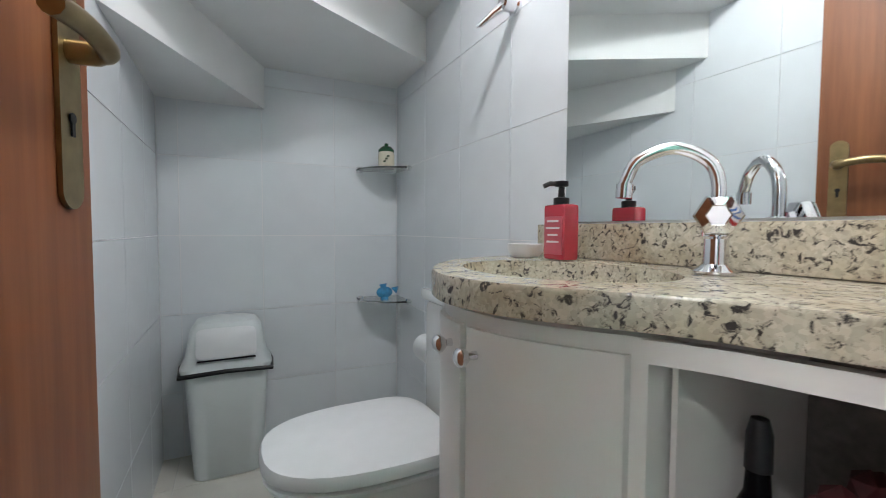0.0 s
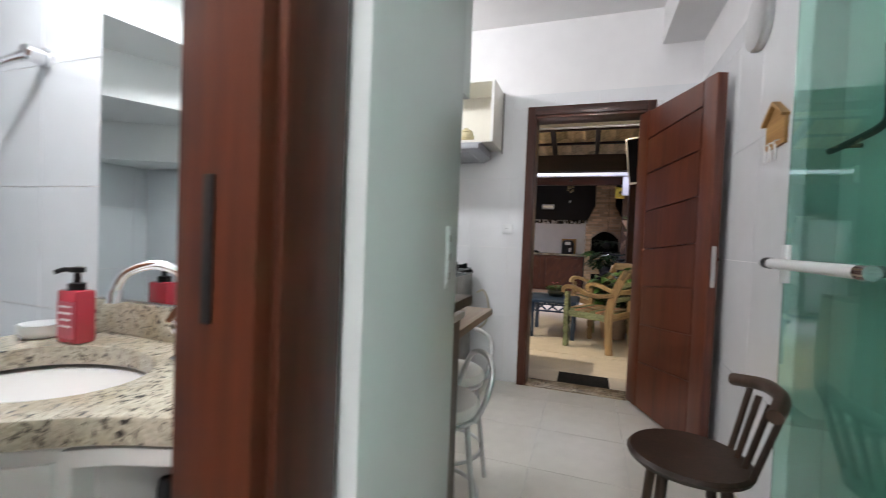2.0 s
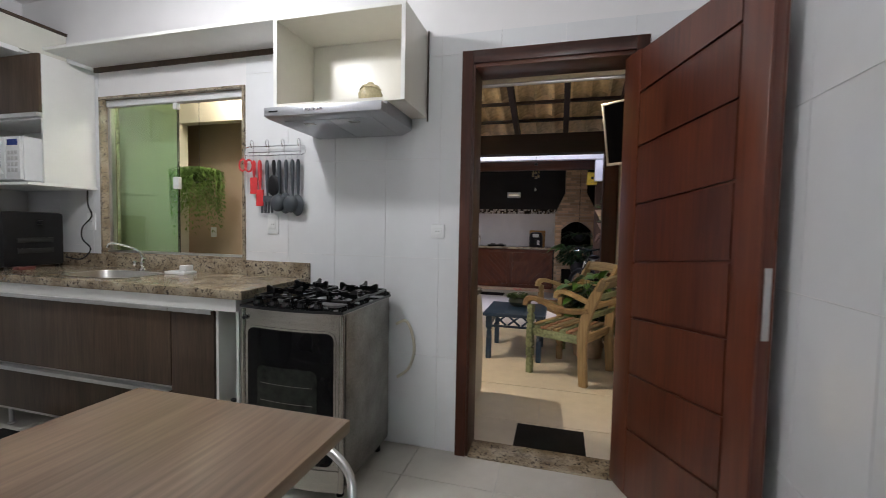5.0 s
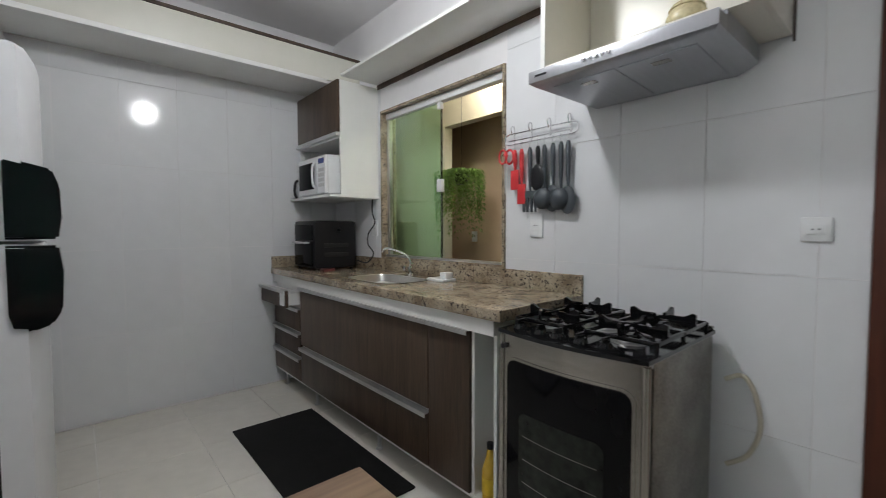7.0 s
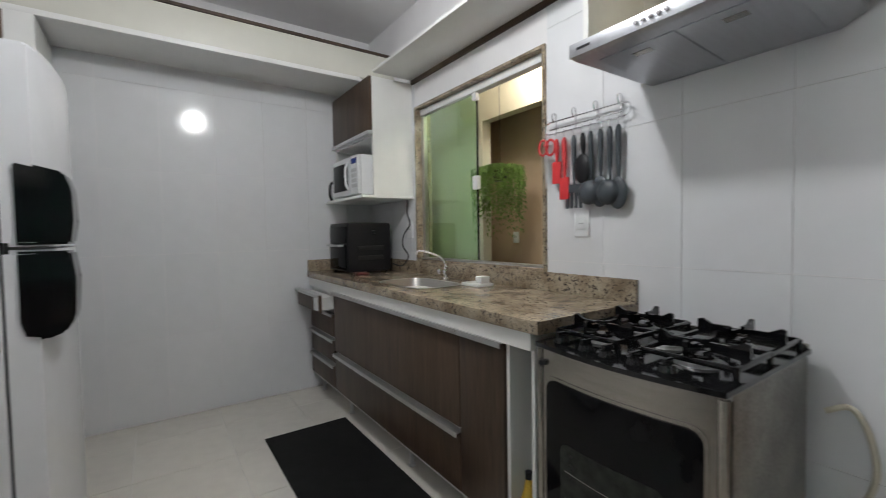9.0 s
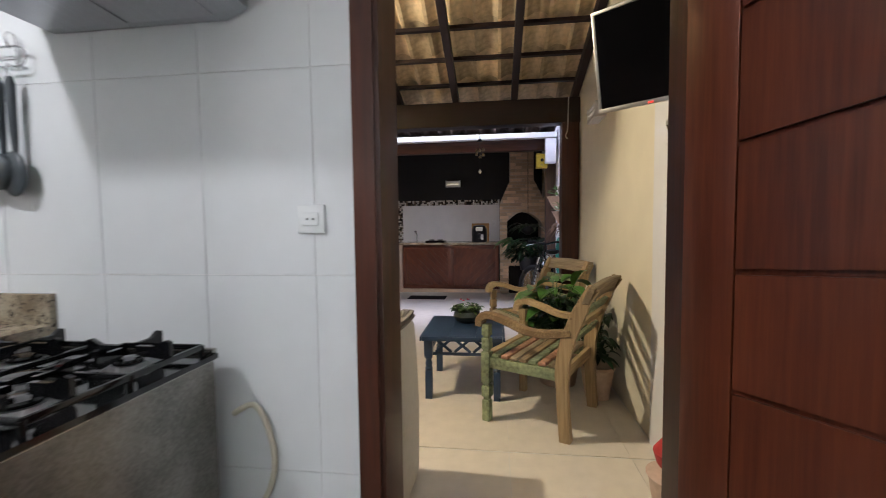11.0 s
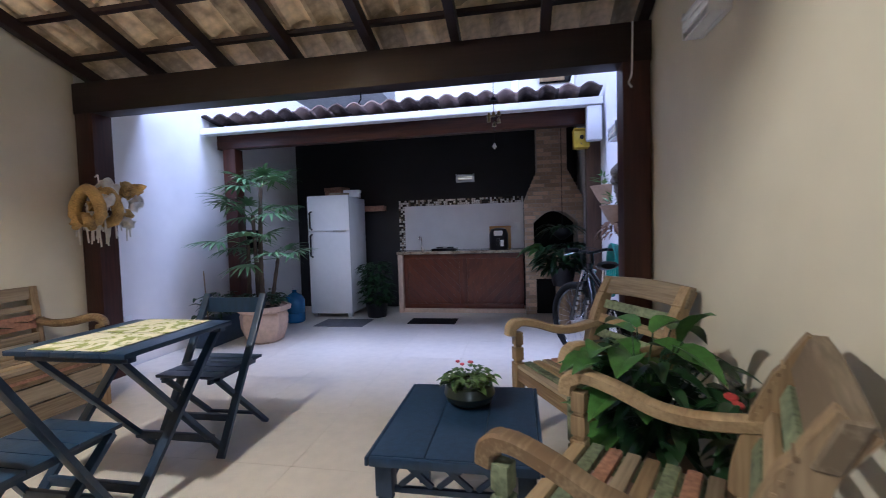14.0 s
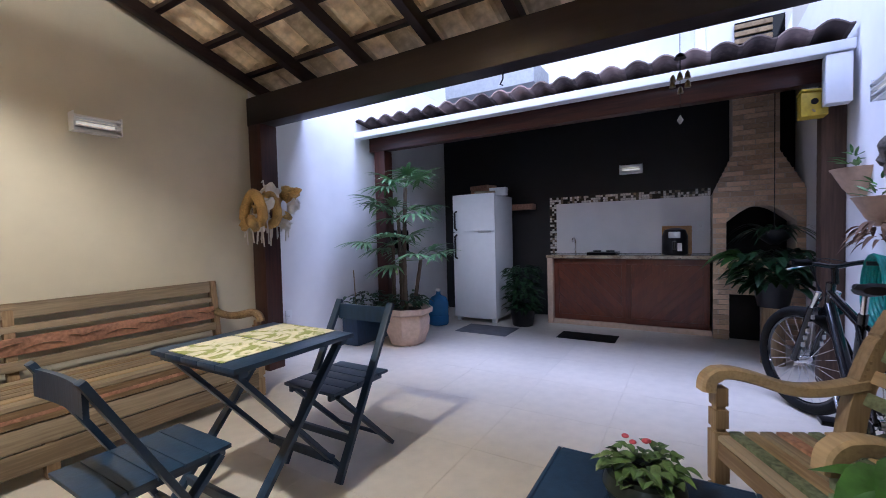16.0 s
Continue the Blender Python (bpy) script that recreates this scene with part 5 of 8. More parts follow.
def bowed(y0, y1, z0, z1, out, thick=0.006, r=0.0, n=24):
    """A plate that follows the bowed front, with rounded corners of radius r."""
    bm = B()
    cols = []
    for i in range(n + 1):
        u = 0.5 - 0.5 * math.cos(math.pi * i / n)
        y = y0 + (y1 - y0) * u
        d = max(0.0, r - min(y - y0, y1 - y))
        cut = r - math.sqrt(max(0.0, r * r - d * d)) if r else 0.0
        x = bow(y) - out
        cols.append([bm.verts.new(p) for p in ((x, y, z0 + cut), (x, y, z1 - cut), (x + thick, y, z1 - cut), (x + thick, y, z0 + cut))])
    for a, b in zip(cols, cols[1:]):
        for k in range(4):
            bm.faces.new((a[k], a[(k + 1) % 4], b[(k + 1) % 4], b[k]))
    bm.faces.new(cols[0])
    bm.faces.new(cols[-1][::-1])
    return bm


part("body", box(B(), 0.034, 0.555, -SW, SW, 0.06, 0.855, 0.012), M_COOKER_SIDE, stove, "mottled grey steel sides")
part("front_panel", bowed(-SW, SW, 0.05, 0.853, 0.0, 0.03, 0.008), M_COOKER, stove)
M_OVEN_DOOR = material("black_oven_glass", (0.004, 0.004, 0.005), 0.07, scale=3, vary=0.2, spec=0.14)
door = part("oven_door", bowed(-0.222, 0.222, 0.17, 0.768, 0.007, 0.008, 0.035), M_OVEN_DOOR, stove, "black glass oven door with rounded corners")
M_OVEN = material("dim_oven_glass", (0.022, 0.026, 0.022), 0.16, scale=10, vary=0.6, spec=0.2)
part("window", bowed(-0.15, 0.16, 0.30, 0.60, 0.0085, 0.002, 0.03), M_OVEN, door)
for z in (0.36, 0.44, 0.52):
    part("rack_line", bowed(-0.13, 0.14, z, z + 0.002, 0.0095, 0.002), M_COOKER_SIDE, door)
part("maker_mark", bowed(-0.02, 0.02, 0.215, 0.228, 0.0095, 0.003), M_ALU, door)
part("door_trim", bowed(-0.232, 0.232, 0.160, 0.778, 0.003, 0.006, 0.04), M_COOKER, stove)
part("lower_trim", bowed(-0.25, 0.25, 0.095, 0.15, 0.005, 0.008, 0.01), M_COOKER, stove)
for s in (-1, 1):
    part("corner_trim", rod(B(), (0.030, s * (SW - 0.006), 0.055), (0.030, s * (SW - 0.006), 0.85), 0.012, 0.012, 12), M_COOKER, stove)
part("button", rod(B(), (0.028, 0.240, 0.81), (0.012, 0.240, 0.81), 0.010, 0.009, 16), M_BLACK_PLASTIC, stove)
edge = [(bow(-SW + 2 * SW * i / 16) - 0.012, -SW - 0.004 + (2 * SW + 0.008) * i / 16) for i in range(17)]
hob = part("hob", slab(B(), edge + [(0.56, SW + 0.004), (0.56, -SW - 0.004)], 0.857, 0.870), M_ENAMEL, stove, "black glass hob plate")
part("hob_rim", slab(B(), [(x + 0.004, y * 0.99) for x, y in edge] + [(0.555, SW), (0.555, -SW)], 0.853, 0.8565), M_COOKER, stove, "thin steel rim")
part("rear_trim", box(B(), 0.545, 0.562, -SW, SW, 0.870, 0.884, 0.004), M_COOKER, stove)
for y, x in ((0.205, 0.068), (0.105, 0.052), (0.035, 0.047), (-0.045, 0.047), (-0.125, 0.054)):
    k = part("knob", lathe(B(), [(0.024, 0.870), (0.024, 0.876), (0.020, 0.882), (0.018, 0.890), (0.004, 0.892)], (x, y, 0), 18), M_ENAMEL, stove)
    part("grip", box(B(), x - 0.021, x + 0.021, y - 0.005, y + 0.005, 0.888, 0.905, 0.003), M_ENAMEL, k)
M_BURNER = material("dull_burner_alloy", (0.33, 0.33, 0.33), 0.35, 0.9, 30, 0.15)
for bx, by, r in ((0.19, 0.145, 0.036), (0.19, -0.135, 0.042), (0.42, 0.15, 0.042), (0.42, -0.135, 0.036), (0.305, 0.005, 0.05)):
    burner = part("burner", lathe(B(), [(r * 1.5, 0.870), (r * 1.45, 0.874), (r * 1.1, 0.876), (r * 1.0, 0.884), (r * 0.7, 0.886), (0.003, 0.886)], (bx, by, 0), 24), M_BURNER, stove)
    part("cap", lathe(B(), [(r * 0.86, 0.886), (r * 0.88, 0.892), (r * 0.8, 0.897), (0.003, 0.899)], (bx, by, 0), 22), M_ENAMEL, burner)
for y0, y1 in ((0.045, 0.250), (-0.250, -0.030)):
    yc = (y0 + y1) / 2
    grate = B()
    for x in (0.105, 0.305, 0.52):
        plank(grate, (x, y0, 0.897), (x, y1, 0.897), 0.010, 0.014, 0.003)
    for y in (y0, y1):
        plank(grate, (0.105, y, 0.897), (0.52, y, 0.897), 0.010, 0.014, 0.003)
    for x in (0.105, 0.305, 0.52):
        for y in (y0, y1):
            rod(grate, (x, y, 0.869), (x, y, 0.90), 0.007, 0.007, 8)
    part("pan_grate", grate, M_ENAMEL, stove, "black enamelled wire pan support")
    for x in (0.19, 0.42):
        for dx, dy, ln in ((0, 1, y1 - yc), (0, -1, yc - y0), (1, 0, 0.095), (-1, 0, 0.085)):
            a = Vector((x + dx * 0.022, yc + dy * 0.022, 0.902))
            b = Vector((x + dx * ln, yc + dy * ln, 0.902))
            m = Matrix(((dx, 0, dy, 0), (dy, 0, -dx, 0), (0, 1, 0, 0), (0, 0, 0, 1)))
            d = (b - a).length
            fin = slab(B(), [(0, 0.004), (d * 0.9, -0.006), (d, 0.004), (d, 0.036), (d * 0.86, 0.040), (d * 0.55, 0.026), (0, 0.026)], -0.0055, 0.0055, Matrix.Translation(a) @ m)
            part("grate_fin", fin, M_ENAMEL, stove)
for x in (0.09, 0.5):
    for y in (-0.22, 0.22):
        part("foot", rod(B(), (x, y, 0), (x, y, 0.065), 0.018), M_BLACK_PLASTIC, stove)
bm = tube(B(), curve_points([(3.30, 0.47, 0.70), (3.315, 0.42, 0.72), (3.32, 0.385, 0.66), (3.325, 0.37, 0.55), (3.32, 0.40, 0.45), (3.30, 0.46, 0.40)], 6), 0.008, 8)
solid("gas_hose", bm, material("pale_gas_hose", (0.58, 0.54, 0.44), 0.6, vary=0.1), "pale yellow gas hose behind the cooker", "hose")
oil = thing("oil_bottle", (2.835, 1.150, 0.136), "yellow oil bottle with a black cap in the niche", "bottle")
part("bottle", lathe(B(), [(0.032, 0), (0.033, 0.12), (0.018, 0.17), (0.012, 0.21)], n=16), material("yellow_oil", (0.55, 0.36, 0.05), 0.1), oil)
part("cap", lathe(B(), [(0.014, 0.208), (0.014, 0.232), (0.003, 0.233)], n=12), M_BLACK_PLASTIC, oil)
part("label", lathe(B(), [(0.034, 0.03), (0.0345, 0.095)], n=16), material("gold_label", (0.62, 0.42, 0.02), 0.4, vary=0.2), oil)

# utensil rack
rack = thing("utensil_rack", (3.333, 1.273, 1.68), "chrome wire rack of red and grey kitchen utensils", "rack")
bm = B()
for z in (0.035, 0.0, -0.02):
    tube(bm, [(-0.02, -0.185, z), (-0.02, 0.185, z)], 0.0035, 6)
for s in (-1, 1):
    tube(bm, curve_points([(-0.02, s * 0.185, -0.02), (-0.02, s * 0.207, -0.012), (-0.02, s * 0.213, 0.008), (-0.02, s * 0.207, 0.028), (-0.02, s * 0.185, 0.035)], 4), 0.0035, 6)
for y in (-0.165, -0.055, 0.055, 0.165):
    tube(bm, curve_points([(-0.004, y, -0.02), (-0.004, y, 0.06), (-0.015, y, 0.075), (-0.03, y, 0.06), (-0.02, y, 0.03)]), 0.003, 6)
part("wire_frame", bm, M_CHROME, rack)
M_RED_SILICONE = material("red_silicone", (0.62, 0.035, 0.04), 0.45, vary=0.06)
M_GREY_SILICONE = material("dark_grey_nylon", (0.05, 0.06, 0.07), 0.45, vary=0.1)


def utensil(y, kind, length, mat, label):
    """Hangs from the rack by a small hook: a handle with a spoon, spatula, turner or scissors at its end."""
    u = thing("utensil", (3.305, 1.273 + y * 0.86, 1.66), label, "utensil", group="hanging utensils")
    part("hook", tube(B(), [(0.006, 0, 0.004), (-0.004, 0, 0.006), (-0.006, 0, -0.012), (0.0, 0, -0.03)], 0.0025, 6), M_CHROME, u)
    part("handle", tube(B(), [(0, 0, -0.03), (0, 0, -0.05), (0.002, 0, -length * 0.45), (0.004, 0, -length * 0.62)], [0.007, 0.0125, 0.010, 0.006], 10), mat, u)
    z = -length * 0.62
    bm = B()
    if kind == "ladle":
        bmesh.ops.create_uvsphere(bm, u_segments=12, v_segments=8, radius=0.052, matrix=Matrix.Translation((-0.012, 0, z - 0.045)) @ Matrix.Diagonal((0.55, 1, 1, 1)))
    elif kind == "spoon":
        bmesh.ops.create_uvsphere(bm, u_segments=12, v_segments=8, radius=0.043, matrix=Matrix.Translation((-0.004, 0, z - 0.045)) @ Matrix.Diagonal((0.28, 1, 1.5, 1)))
    elif kind == "turner":
        comb = [(-0.042, 0.004), (-0.042, -0.10)]
        for k in range(3):
            y = -0.028 + k * 0.023
            comb += [(y, -0.10), (y, -0.03), (y + 0.010, -0.03), (y + 0.010, -0.10)]
        slab(bm, comb + [(0.042, -0.10), (0.042, 0.004)], -0.003, 0.003, Matrix(((0, 0, 1, 0), (1, 0, 0, 0), (0, 1, 0, z), (0, 0, 0, 1))))
    elif kind == "spatula":
        box(bm, -0.004, 0.004, -0.026, 0.026, z - 0.095, z + 0.005, 0.004)
    elif kind == "scissors":
        tube(bm, [(0, 0.026 * math.cos(a) + 0.02, -0.055 + 0.036 * math.sin(a)) for a in [i * 0.5236 for i in range(12)]], 0.006, 6, True)
        tube(bm, [(0, 0.026 * math.cos(a) - 0.024, -0.06 + 0.036 * math.sin(a)) for a in [i * 0.5236 for i in range(12)]], 0.006, 6, True)
    part("head", bm, mat, u)
    if kind == "scissors":
        part("blade", slab(B(), [(-0.01, 0), (0.012, 0), (0.002, -0.16)], -0.002, 0.002, Matrix(((0, 0, 1, 0), (1, 0, 0, 0), (0, 1, 0, -0.09), (0, 0, 0, 1)))), M_ALU, u)


utensil(0.235, "scissors", 0.10, M_RED_SILICONE, "red-handled kitchen scissors on a hook")
utensil(0.165, "spatula", 0.22, M_RED_SILICONE, "red peeler knife hanging from the rack")
utensil(0.115, "spatula", 0.34, M_RED_SILICONE, "red silicone spatula hanging from the rack")
utensil(0.055, "turner", 0.40, M_GREY_SILICONE, "dark grey slotted turner on the rack")
utensil(0.0, "spoon", 0.22, M_BLACK_PLASTIC, "black serving tool on the rack")
utensil(-0.045, "ladle", 0.39, M_GREY_SILICONE, "dark grey ladle hanging from the rack")
utensil(-0.10, "spoon", 0.39, M_GREY_SILICONE, "dark grey serving spoon on the rack")
utensil(-0.15, "ladle", 0.40, M_GREY_SILICONE, "dark grey deep ladle on the rack")
utensil(-0.195, "spoon", 0.41, M_GREY_SILICONE, "dark grey nylon spoon on the rack")


def socket(place, label, turn=0.0, w=0.075, h=0.118, name="wall_socket"):
    s = thing(name, place, label, "socket", turn)
    part("plate", box(B(), -0.010, 0.0, -w / 2, w / 2, -h / 2, h / 2, 0.003), M_WHITE_PLASTIC, s)
    part("insert", box(B(), -0.013, -0.010, -w * 0.3, w * 0.3, -h * 0.22, h * 0.22, 0.002), M_WHITE_PLASTIC, s)
    for y in (-0.008, 0.008):
        part("hole", rod(B(), (-0.0138, y, 0), (-0.0128, y, 0), 0.0028, n=8), M_BLACK_PLASTIC, s)


socket((3.338, 1.298, 1.245), "white wall socket under the utensil rack")
socket((3.338, 0.247, 1.223), "small white wall switch by the door", h=0.075)
socket((3.338, 2.80, 1.24), "white wall socket with a black cable plugged in")

# fridge
fr = thing("kitchen_fridge", (1.48, 2.25, 0), "tall white two-door fridge with black handles", "fridge")


def fridge_door(z0, z1, bulge=0.035, w=0.36):
    pts = [(-0.06 + 0.06 + bulge * math.sin(math.pi * i / 12) ** 0.7, -w + 2 * w * i / 12) for i in range(13)]
    bm = slab(B(), [(-0.075, -w)] + pts + [(-0.075, w)], z0, z1)
    bmesh.ops.bevel(bm, geom=[e for e in bm.edges if abs(e.verts[0].co.z - e.verts[1].co.z) < 1e-5], offset=0.012, segments=2, affect="EDGES")
    return bm


part("body", box(B(), -0.68, -0.083, -0.36, 0.36, 0.04, 1.795, 0.01), M_WHITE_ENAMEL, fr)
part("gasket", box(B(), -0.083, -0.074, -0.345, 0.345, 0.06, 1.77), M_BLACK_PLASTIC, fr)
for nm, z0, z1, h0, h1 in (("lower_door", 0.06, 1.182, 0.96, 1.168), ("upper_door", 1.192, 1.81, 1.186, 1.40)):
    d = part(nm, fridge_door(z0, z1), M_WHITE_ENAMEL, fr)
    side = [(-0.05, 1.197), (0.080, 1.197), (0.090, 1.27), (0.088, 1.37), (0.070, 1.424), (-0.04, 1.452), (-0.05, 1.44)] if h0 > 1.1 else [(-0.05, 1.177), (-0.05, 0.96), (-0.038, 0.912), (0.012, 0.902), (0.060, 0.92), (0.084, 0.965), (0.090, 1.09), (0.080, 1.177)]
    bm = slab(B(), side, 0.0, 0.13, Matrix(((1, 0, 0, 0), (0, 0, 1, -0.3665), (0, 1, 0, 0), (0, 0, 0, 1))))
    bmesh.ops.bevel(bm, geom=bm.edges[:], offset=0.008, segments=2, affect="EDGES", clamp_overlap=True)
    part("handle", bm, M_ENAMEL, d, "glossy black grip handle wrapped round the door edge")
lab = part("energy_label", box(B(), -0.185, -0.095, -0.3635, -0.3605, 1.152, 1.238, 0.001), M_WHITE_PLASTIC, fr, "small printed paper label")
part("print_bar", box(B(), -0.160, -0.135, -0.3645, -0.3635, 1.180, 1.220), M_GREY_CLOTH, lab)
for i in range(4):
    part("print_bar", box(B(), -0.130, -0.102, -0.3645, -0.3635, 1.184 + i * 0.009, 1.187 + i * 0.009), M_GREY_CLOTH, lab)
for x in (-0.6, -0.12):
    for y in (-0.3, 0.3):
        part("foot", rod(B(), (x, y, 0), (x, y, 0.045), 0.02), M_BLACK_PLASTIC, fr)

# island: cupboard with a raised top and a lower table leaf
isl = thing("island_cabinet", (0, 0, 0), "brown oak island cupboard with a raised top", "cabinet")
part("body", box(B(), 0.86, 1.315, 0.04, 0.68, 0.05, 0.905, 0.003), M_CAB, isl)
part("top", box(B(), 0.85, 1.35, -0.01, 0.70, 0.912, 0.942, 0.003), M_CAB, isl)
f = part("drawer_front", box(B(), 0.865, 1.312, 0.018, 0.036, 0.07, 0.868, 0.002), M_CAB, isl)
part("handle", box(B(), 0.862, 1.312, 0.004, 0.036, 0.872, 0.893, 0.002), M_ALU, f, "aluminium edge handle strip")
part("plinth", box(B(), 0.88, 1.30, 0.07, 0.66, 0.0, 0.05), M_BLACK_PLASTIC, isl)
leaf_t = thing("island_table", (1.63, 0.365, 0), "oak table leaf fixed to the island", "table")
part("tabletop", box(B(), -0.31, 0.345, -0.312, 0.315, 0.77, 0.80, 0.003), M_TABLETOP, leaf_t)
part("leg", rod(B(), (0.18, 0.2, 0), (0.18, 0.2, 0.77), 0.025), M_ALU, leaf_t)
for x, y, a in ((1.10, 0.10, 24), (1.22, 0.11, 30)):
    rc = thing("remote_control", (x, y, 0.942), "black remote control lying on the island", "remote", a, group="remote controls")
    part("body", box(B(), -0.095, 0.095, -0.024, 0.024, 0.0, 0.02, 0.006), M_BLACK_PLASTIC, rc)
    for i in range(7):
        for j in range(3):
            part("button", box(B(), -0.075 + i * 0.022, -0.062 + i * 0.022, -0.016 + j * 0.012, -0.008 + j * 0.012, 0.02, 0.0225), M_GREY_SILICONE, rc)
over = thing("hanging_cabinet", (0, 0, 0), "white hanging cabinet above the island", "cabinet")
part("body", box(B(), 0.86, 1.23, 0.012, 0.55, 1.55, 2.62, 0.002), M_WHITE_LAM, over)
part("door", box(B(), 0.865, 1.225, -0.008, 0.01, 1.545, 2.62, 0.002), M_SLIDE, over)


def stool(place, turn):
    s = thing("bar_stool", place, "steel stool with a round white seat and low back", "stool", turn, "stools at the island")
    M = M_ALU
    part("seat", lathe(B(), [(0.165, 0.475), (0.178, 0.49), (0.178, 0.505), (0.165, 0.522), (0.08, 0.528), (0.01, 0.529)], n=28), material("white_vinyl", (0.72, 0.69, 0.64), 0.4, vary=0.04) if "white_vinyl" not in bpy.data.materials else bpy.data.materials["white_vinyl"], s)
    part("seat_ring", tube(B(), [(0.165 * math.cos(i * 0.2618), 0.165 * math.sin(i * 0.2618), 0.468) for i in range(24)], 0.010, 8, True), M, s)
    for k in range(4):
        a = math.pi / 4 + k * math.pi / 2
        part("leg", tube(B(), [(0.14 * math.cos(a), 0.14 * math.sin(a), 0.47), (0.20 * math.cos(a), 0.20 * math.sin(a), 0.0)], 0.011, 10), M, s)
    part("foot_ring", tube(B(), [(0.178 * math.cos(i * 0.2618), 0.178 * math.sin(i * 0.2618), 0.16) for i in range(24)], 0.009, 8, True), M, s)
    part("back_hoop", tube(B(), curve_points([(0.12, -0.13, 0.47), (0.16, -0.14, 0.56), (0.19, -0.11, 0.65), (0.20, 0.0, 0.68), (0.19, 0.11, 0.65), (0.16, 0.14, 0.56), (0.12, 0.13, 0.47)], 5), 0.011, 10), M, s)


stool((1.86, 0.235, 0), -20)
stool((1.50, 0.165, 0), -55)

# green glass door along the side wall
gd = thing("glass_door", (0, -1.01, 0), "green tempered glass sliding door with a white bar handle", "glass door")
part("pane", box(B(), -0.9, 1.755, -0.005, 0.005, 0.01, 2.50), M_GREEN_GLASS, gd)
bm = rod(B(), (1.22, 0.055, 1.085), (1.72, 0.055, 1.085), 0.017, 0.017, 16)
part("bar", bm, M_WHITE_PLASTIC, gd, "white bar handle")
for x in (1.20, 1.74):
    part("bar_end", rod(B(), (x - 0.02, 0.055, 1.085), (x + 0.02, 0.055, 1.085), 0.019, 0.019, 16), M_BLACK_PLASTIC if x > 1.5 else M_CHROME, gd)
for x in (1.26, 1.68):
    part("standoff", rod(B(), (x, 0.005, 1.085), (x, 0.055, 1.085), 0.010), M_CHROME, gd)
part("lock_plate", box(B(), 1.70, 1.75, 0.005, 0.02, 1.02, 1.15, 0.006), M_WHITE_PLASTIC, gd)
# Dark bar added behind the glass for the white bar's shadow and reflection.
part("bar", rod(B(), (1.30, -0.06, 1.085), (1.68, -0.06, 1.085), 0.015, 0.015, 16), M_GREY_SILICONE, gd, "dark bar standing in for the handle's shadow and reflection")
part("rail", box(B(), -0.9, 1.755, -0.02, 0.02, 2.50, 2.56, 0.004), M_ALU, gd)

chair = thing("wooden_chair", (1.56, -0.705, 0), "small dark-stained chair with a round seat", "chair", 90)
M_DARKWOOD = wood("dark_walnut_stain", (0.020, 0.010, 0.006), (0.060, 0.030, 0.018), "z", 0.4, 9, 0.2)
part("seat", lathe(B(), [(0.15, 0.425), (0.18, 0.432), (0.185, 0.445), (0.175, 0.456), (0.10, 0.452), (0.01, 0.449)], n=28), M_DARKWOOD, chair)
for k in range(4):
    a = math.pi / 4 + k * math.pi / 2
    part("leg", tube(B(), [(0.12 * math.cos(a), 0.12 * math.sin(a), 0.43), (0.17 * math.cos(a), 0.17 * math.sin(a), 0.0)], [0.018, 0.014], 10), M_DARKWOOD, chair)
for y in (-0.10, -0.035, 0.035, 0.10):
    part("spindle", tube(B(), [(-0.145, y, 0.445), (-0.20, y * 1.25, 0.66)], 0.010, 8), M_DARKWOOD, chair)
bm = tube(B(), curve_points([(-0.165, -0.175, 0.67), (-0.215, -0.08, 0.69), (-0.225, 0.0, 0.695), (-0.215, 0.08, 0.69), (-0.165, 0.175, 0.67)]), 0.022, 10)
part("top_rail", bm, M_DARKWOOD, chair)

rail = thing("wall_handrail", (0, 0, 0), "dark grey bent handrail on the wall behind glass", "handrail")
part("tube", tube(B(), curve_points([(1.442, -1.10, 1.69), (1.428, -1.10, 1.52), (1.45, -1.10, 1.475), (1.58, -1.10, 1.462), (1.71, -1.10, 1.458)]), 0.011, 8), M_GREY_SILICONE, rail)
part("bracket", rod(B(), (1.44, -1.149, 1.60), (1.44, -1.10, 1.60), 0.007), M_GREY_SILICONE, rail)
part("bracket", rod(B(), (1.64, -1.149, 1.46), (1.64, -1.10, 1.46), 0.007), M_GREY_SILICONE, rail)
keyh = thing("key_holder", (2.02, -1.058, 1.60), "small house-shaped wooden key holder with keys", "key holder")
M_YWOOD = wood("yellow_pine", (0.32, 0.16, 0.05), (0.52, 0.30, 0.11), "x", 0.5)
part("board", slab(B(), [(-0.09, -0.06), (0.09, -0.06), (0.09, 0.05), (0.0, 0.11), (-0.09, 0.05)], 0.0, 0.012, Matrix(((1, 0, 0, 0), (0, 0, 1, 0), (0, 1, 0, 0), (0, 0, 0, 1)))), M_YWOOD, keyh)
part("roof_strip", plank(B(), (-0.1, 0.014, 0.045), (0.0, 0.014, 0.115), 0.03, 0.012), M_YWOOD, keyh)
part("roof_strip", plank(B(), (0.1, 0.014, 0.045), (0.0, 0.014, 0.115), 0.03, 0.012), M_YWOOD, keyh)
for x in (-0.05, 0.0, 0.05):
    part("hook", tube(B(), [(x, 0.012, -0.04), (x, 0.03, -0.045), (x, 0.03, -0.06)], 0.003, 6), M_ALU, keyh)
    part("key", box(B(), x - 0.007, x + 0.007, 0.024, 0.03, -0.12, -0.06, 0.002), M_ALU, keyh)
clock = thing("wall_clock", (2.25, -1.058, 2.15), "round white wall clock with a grey rim", "clock")
m = Matrix(((1, 0, 0), (0, 0, 1), (0, 1, 0)))
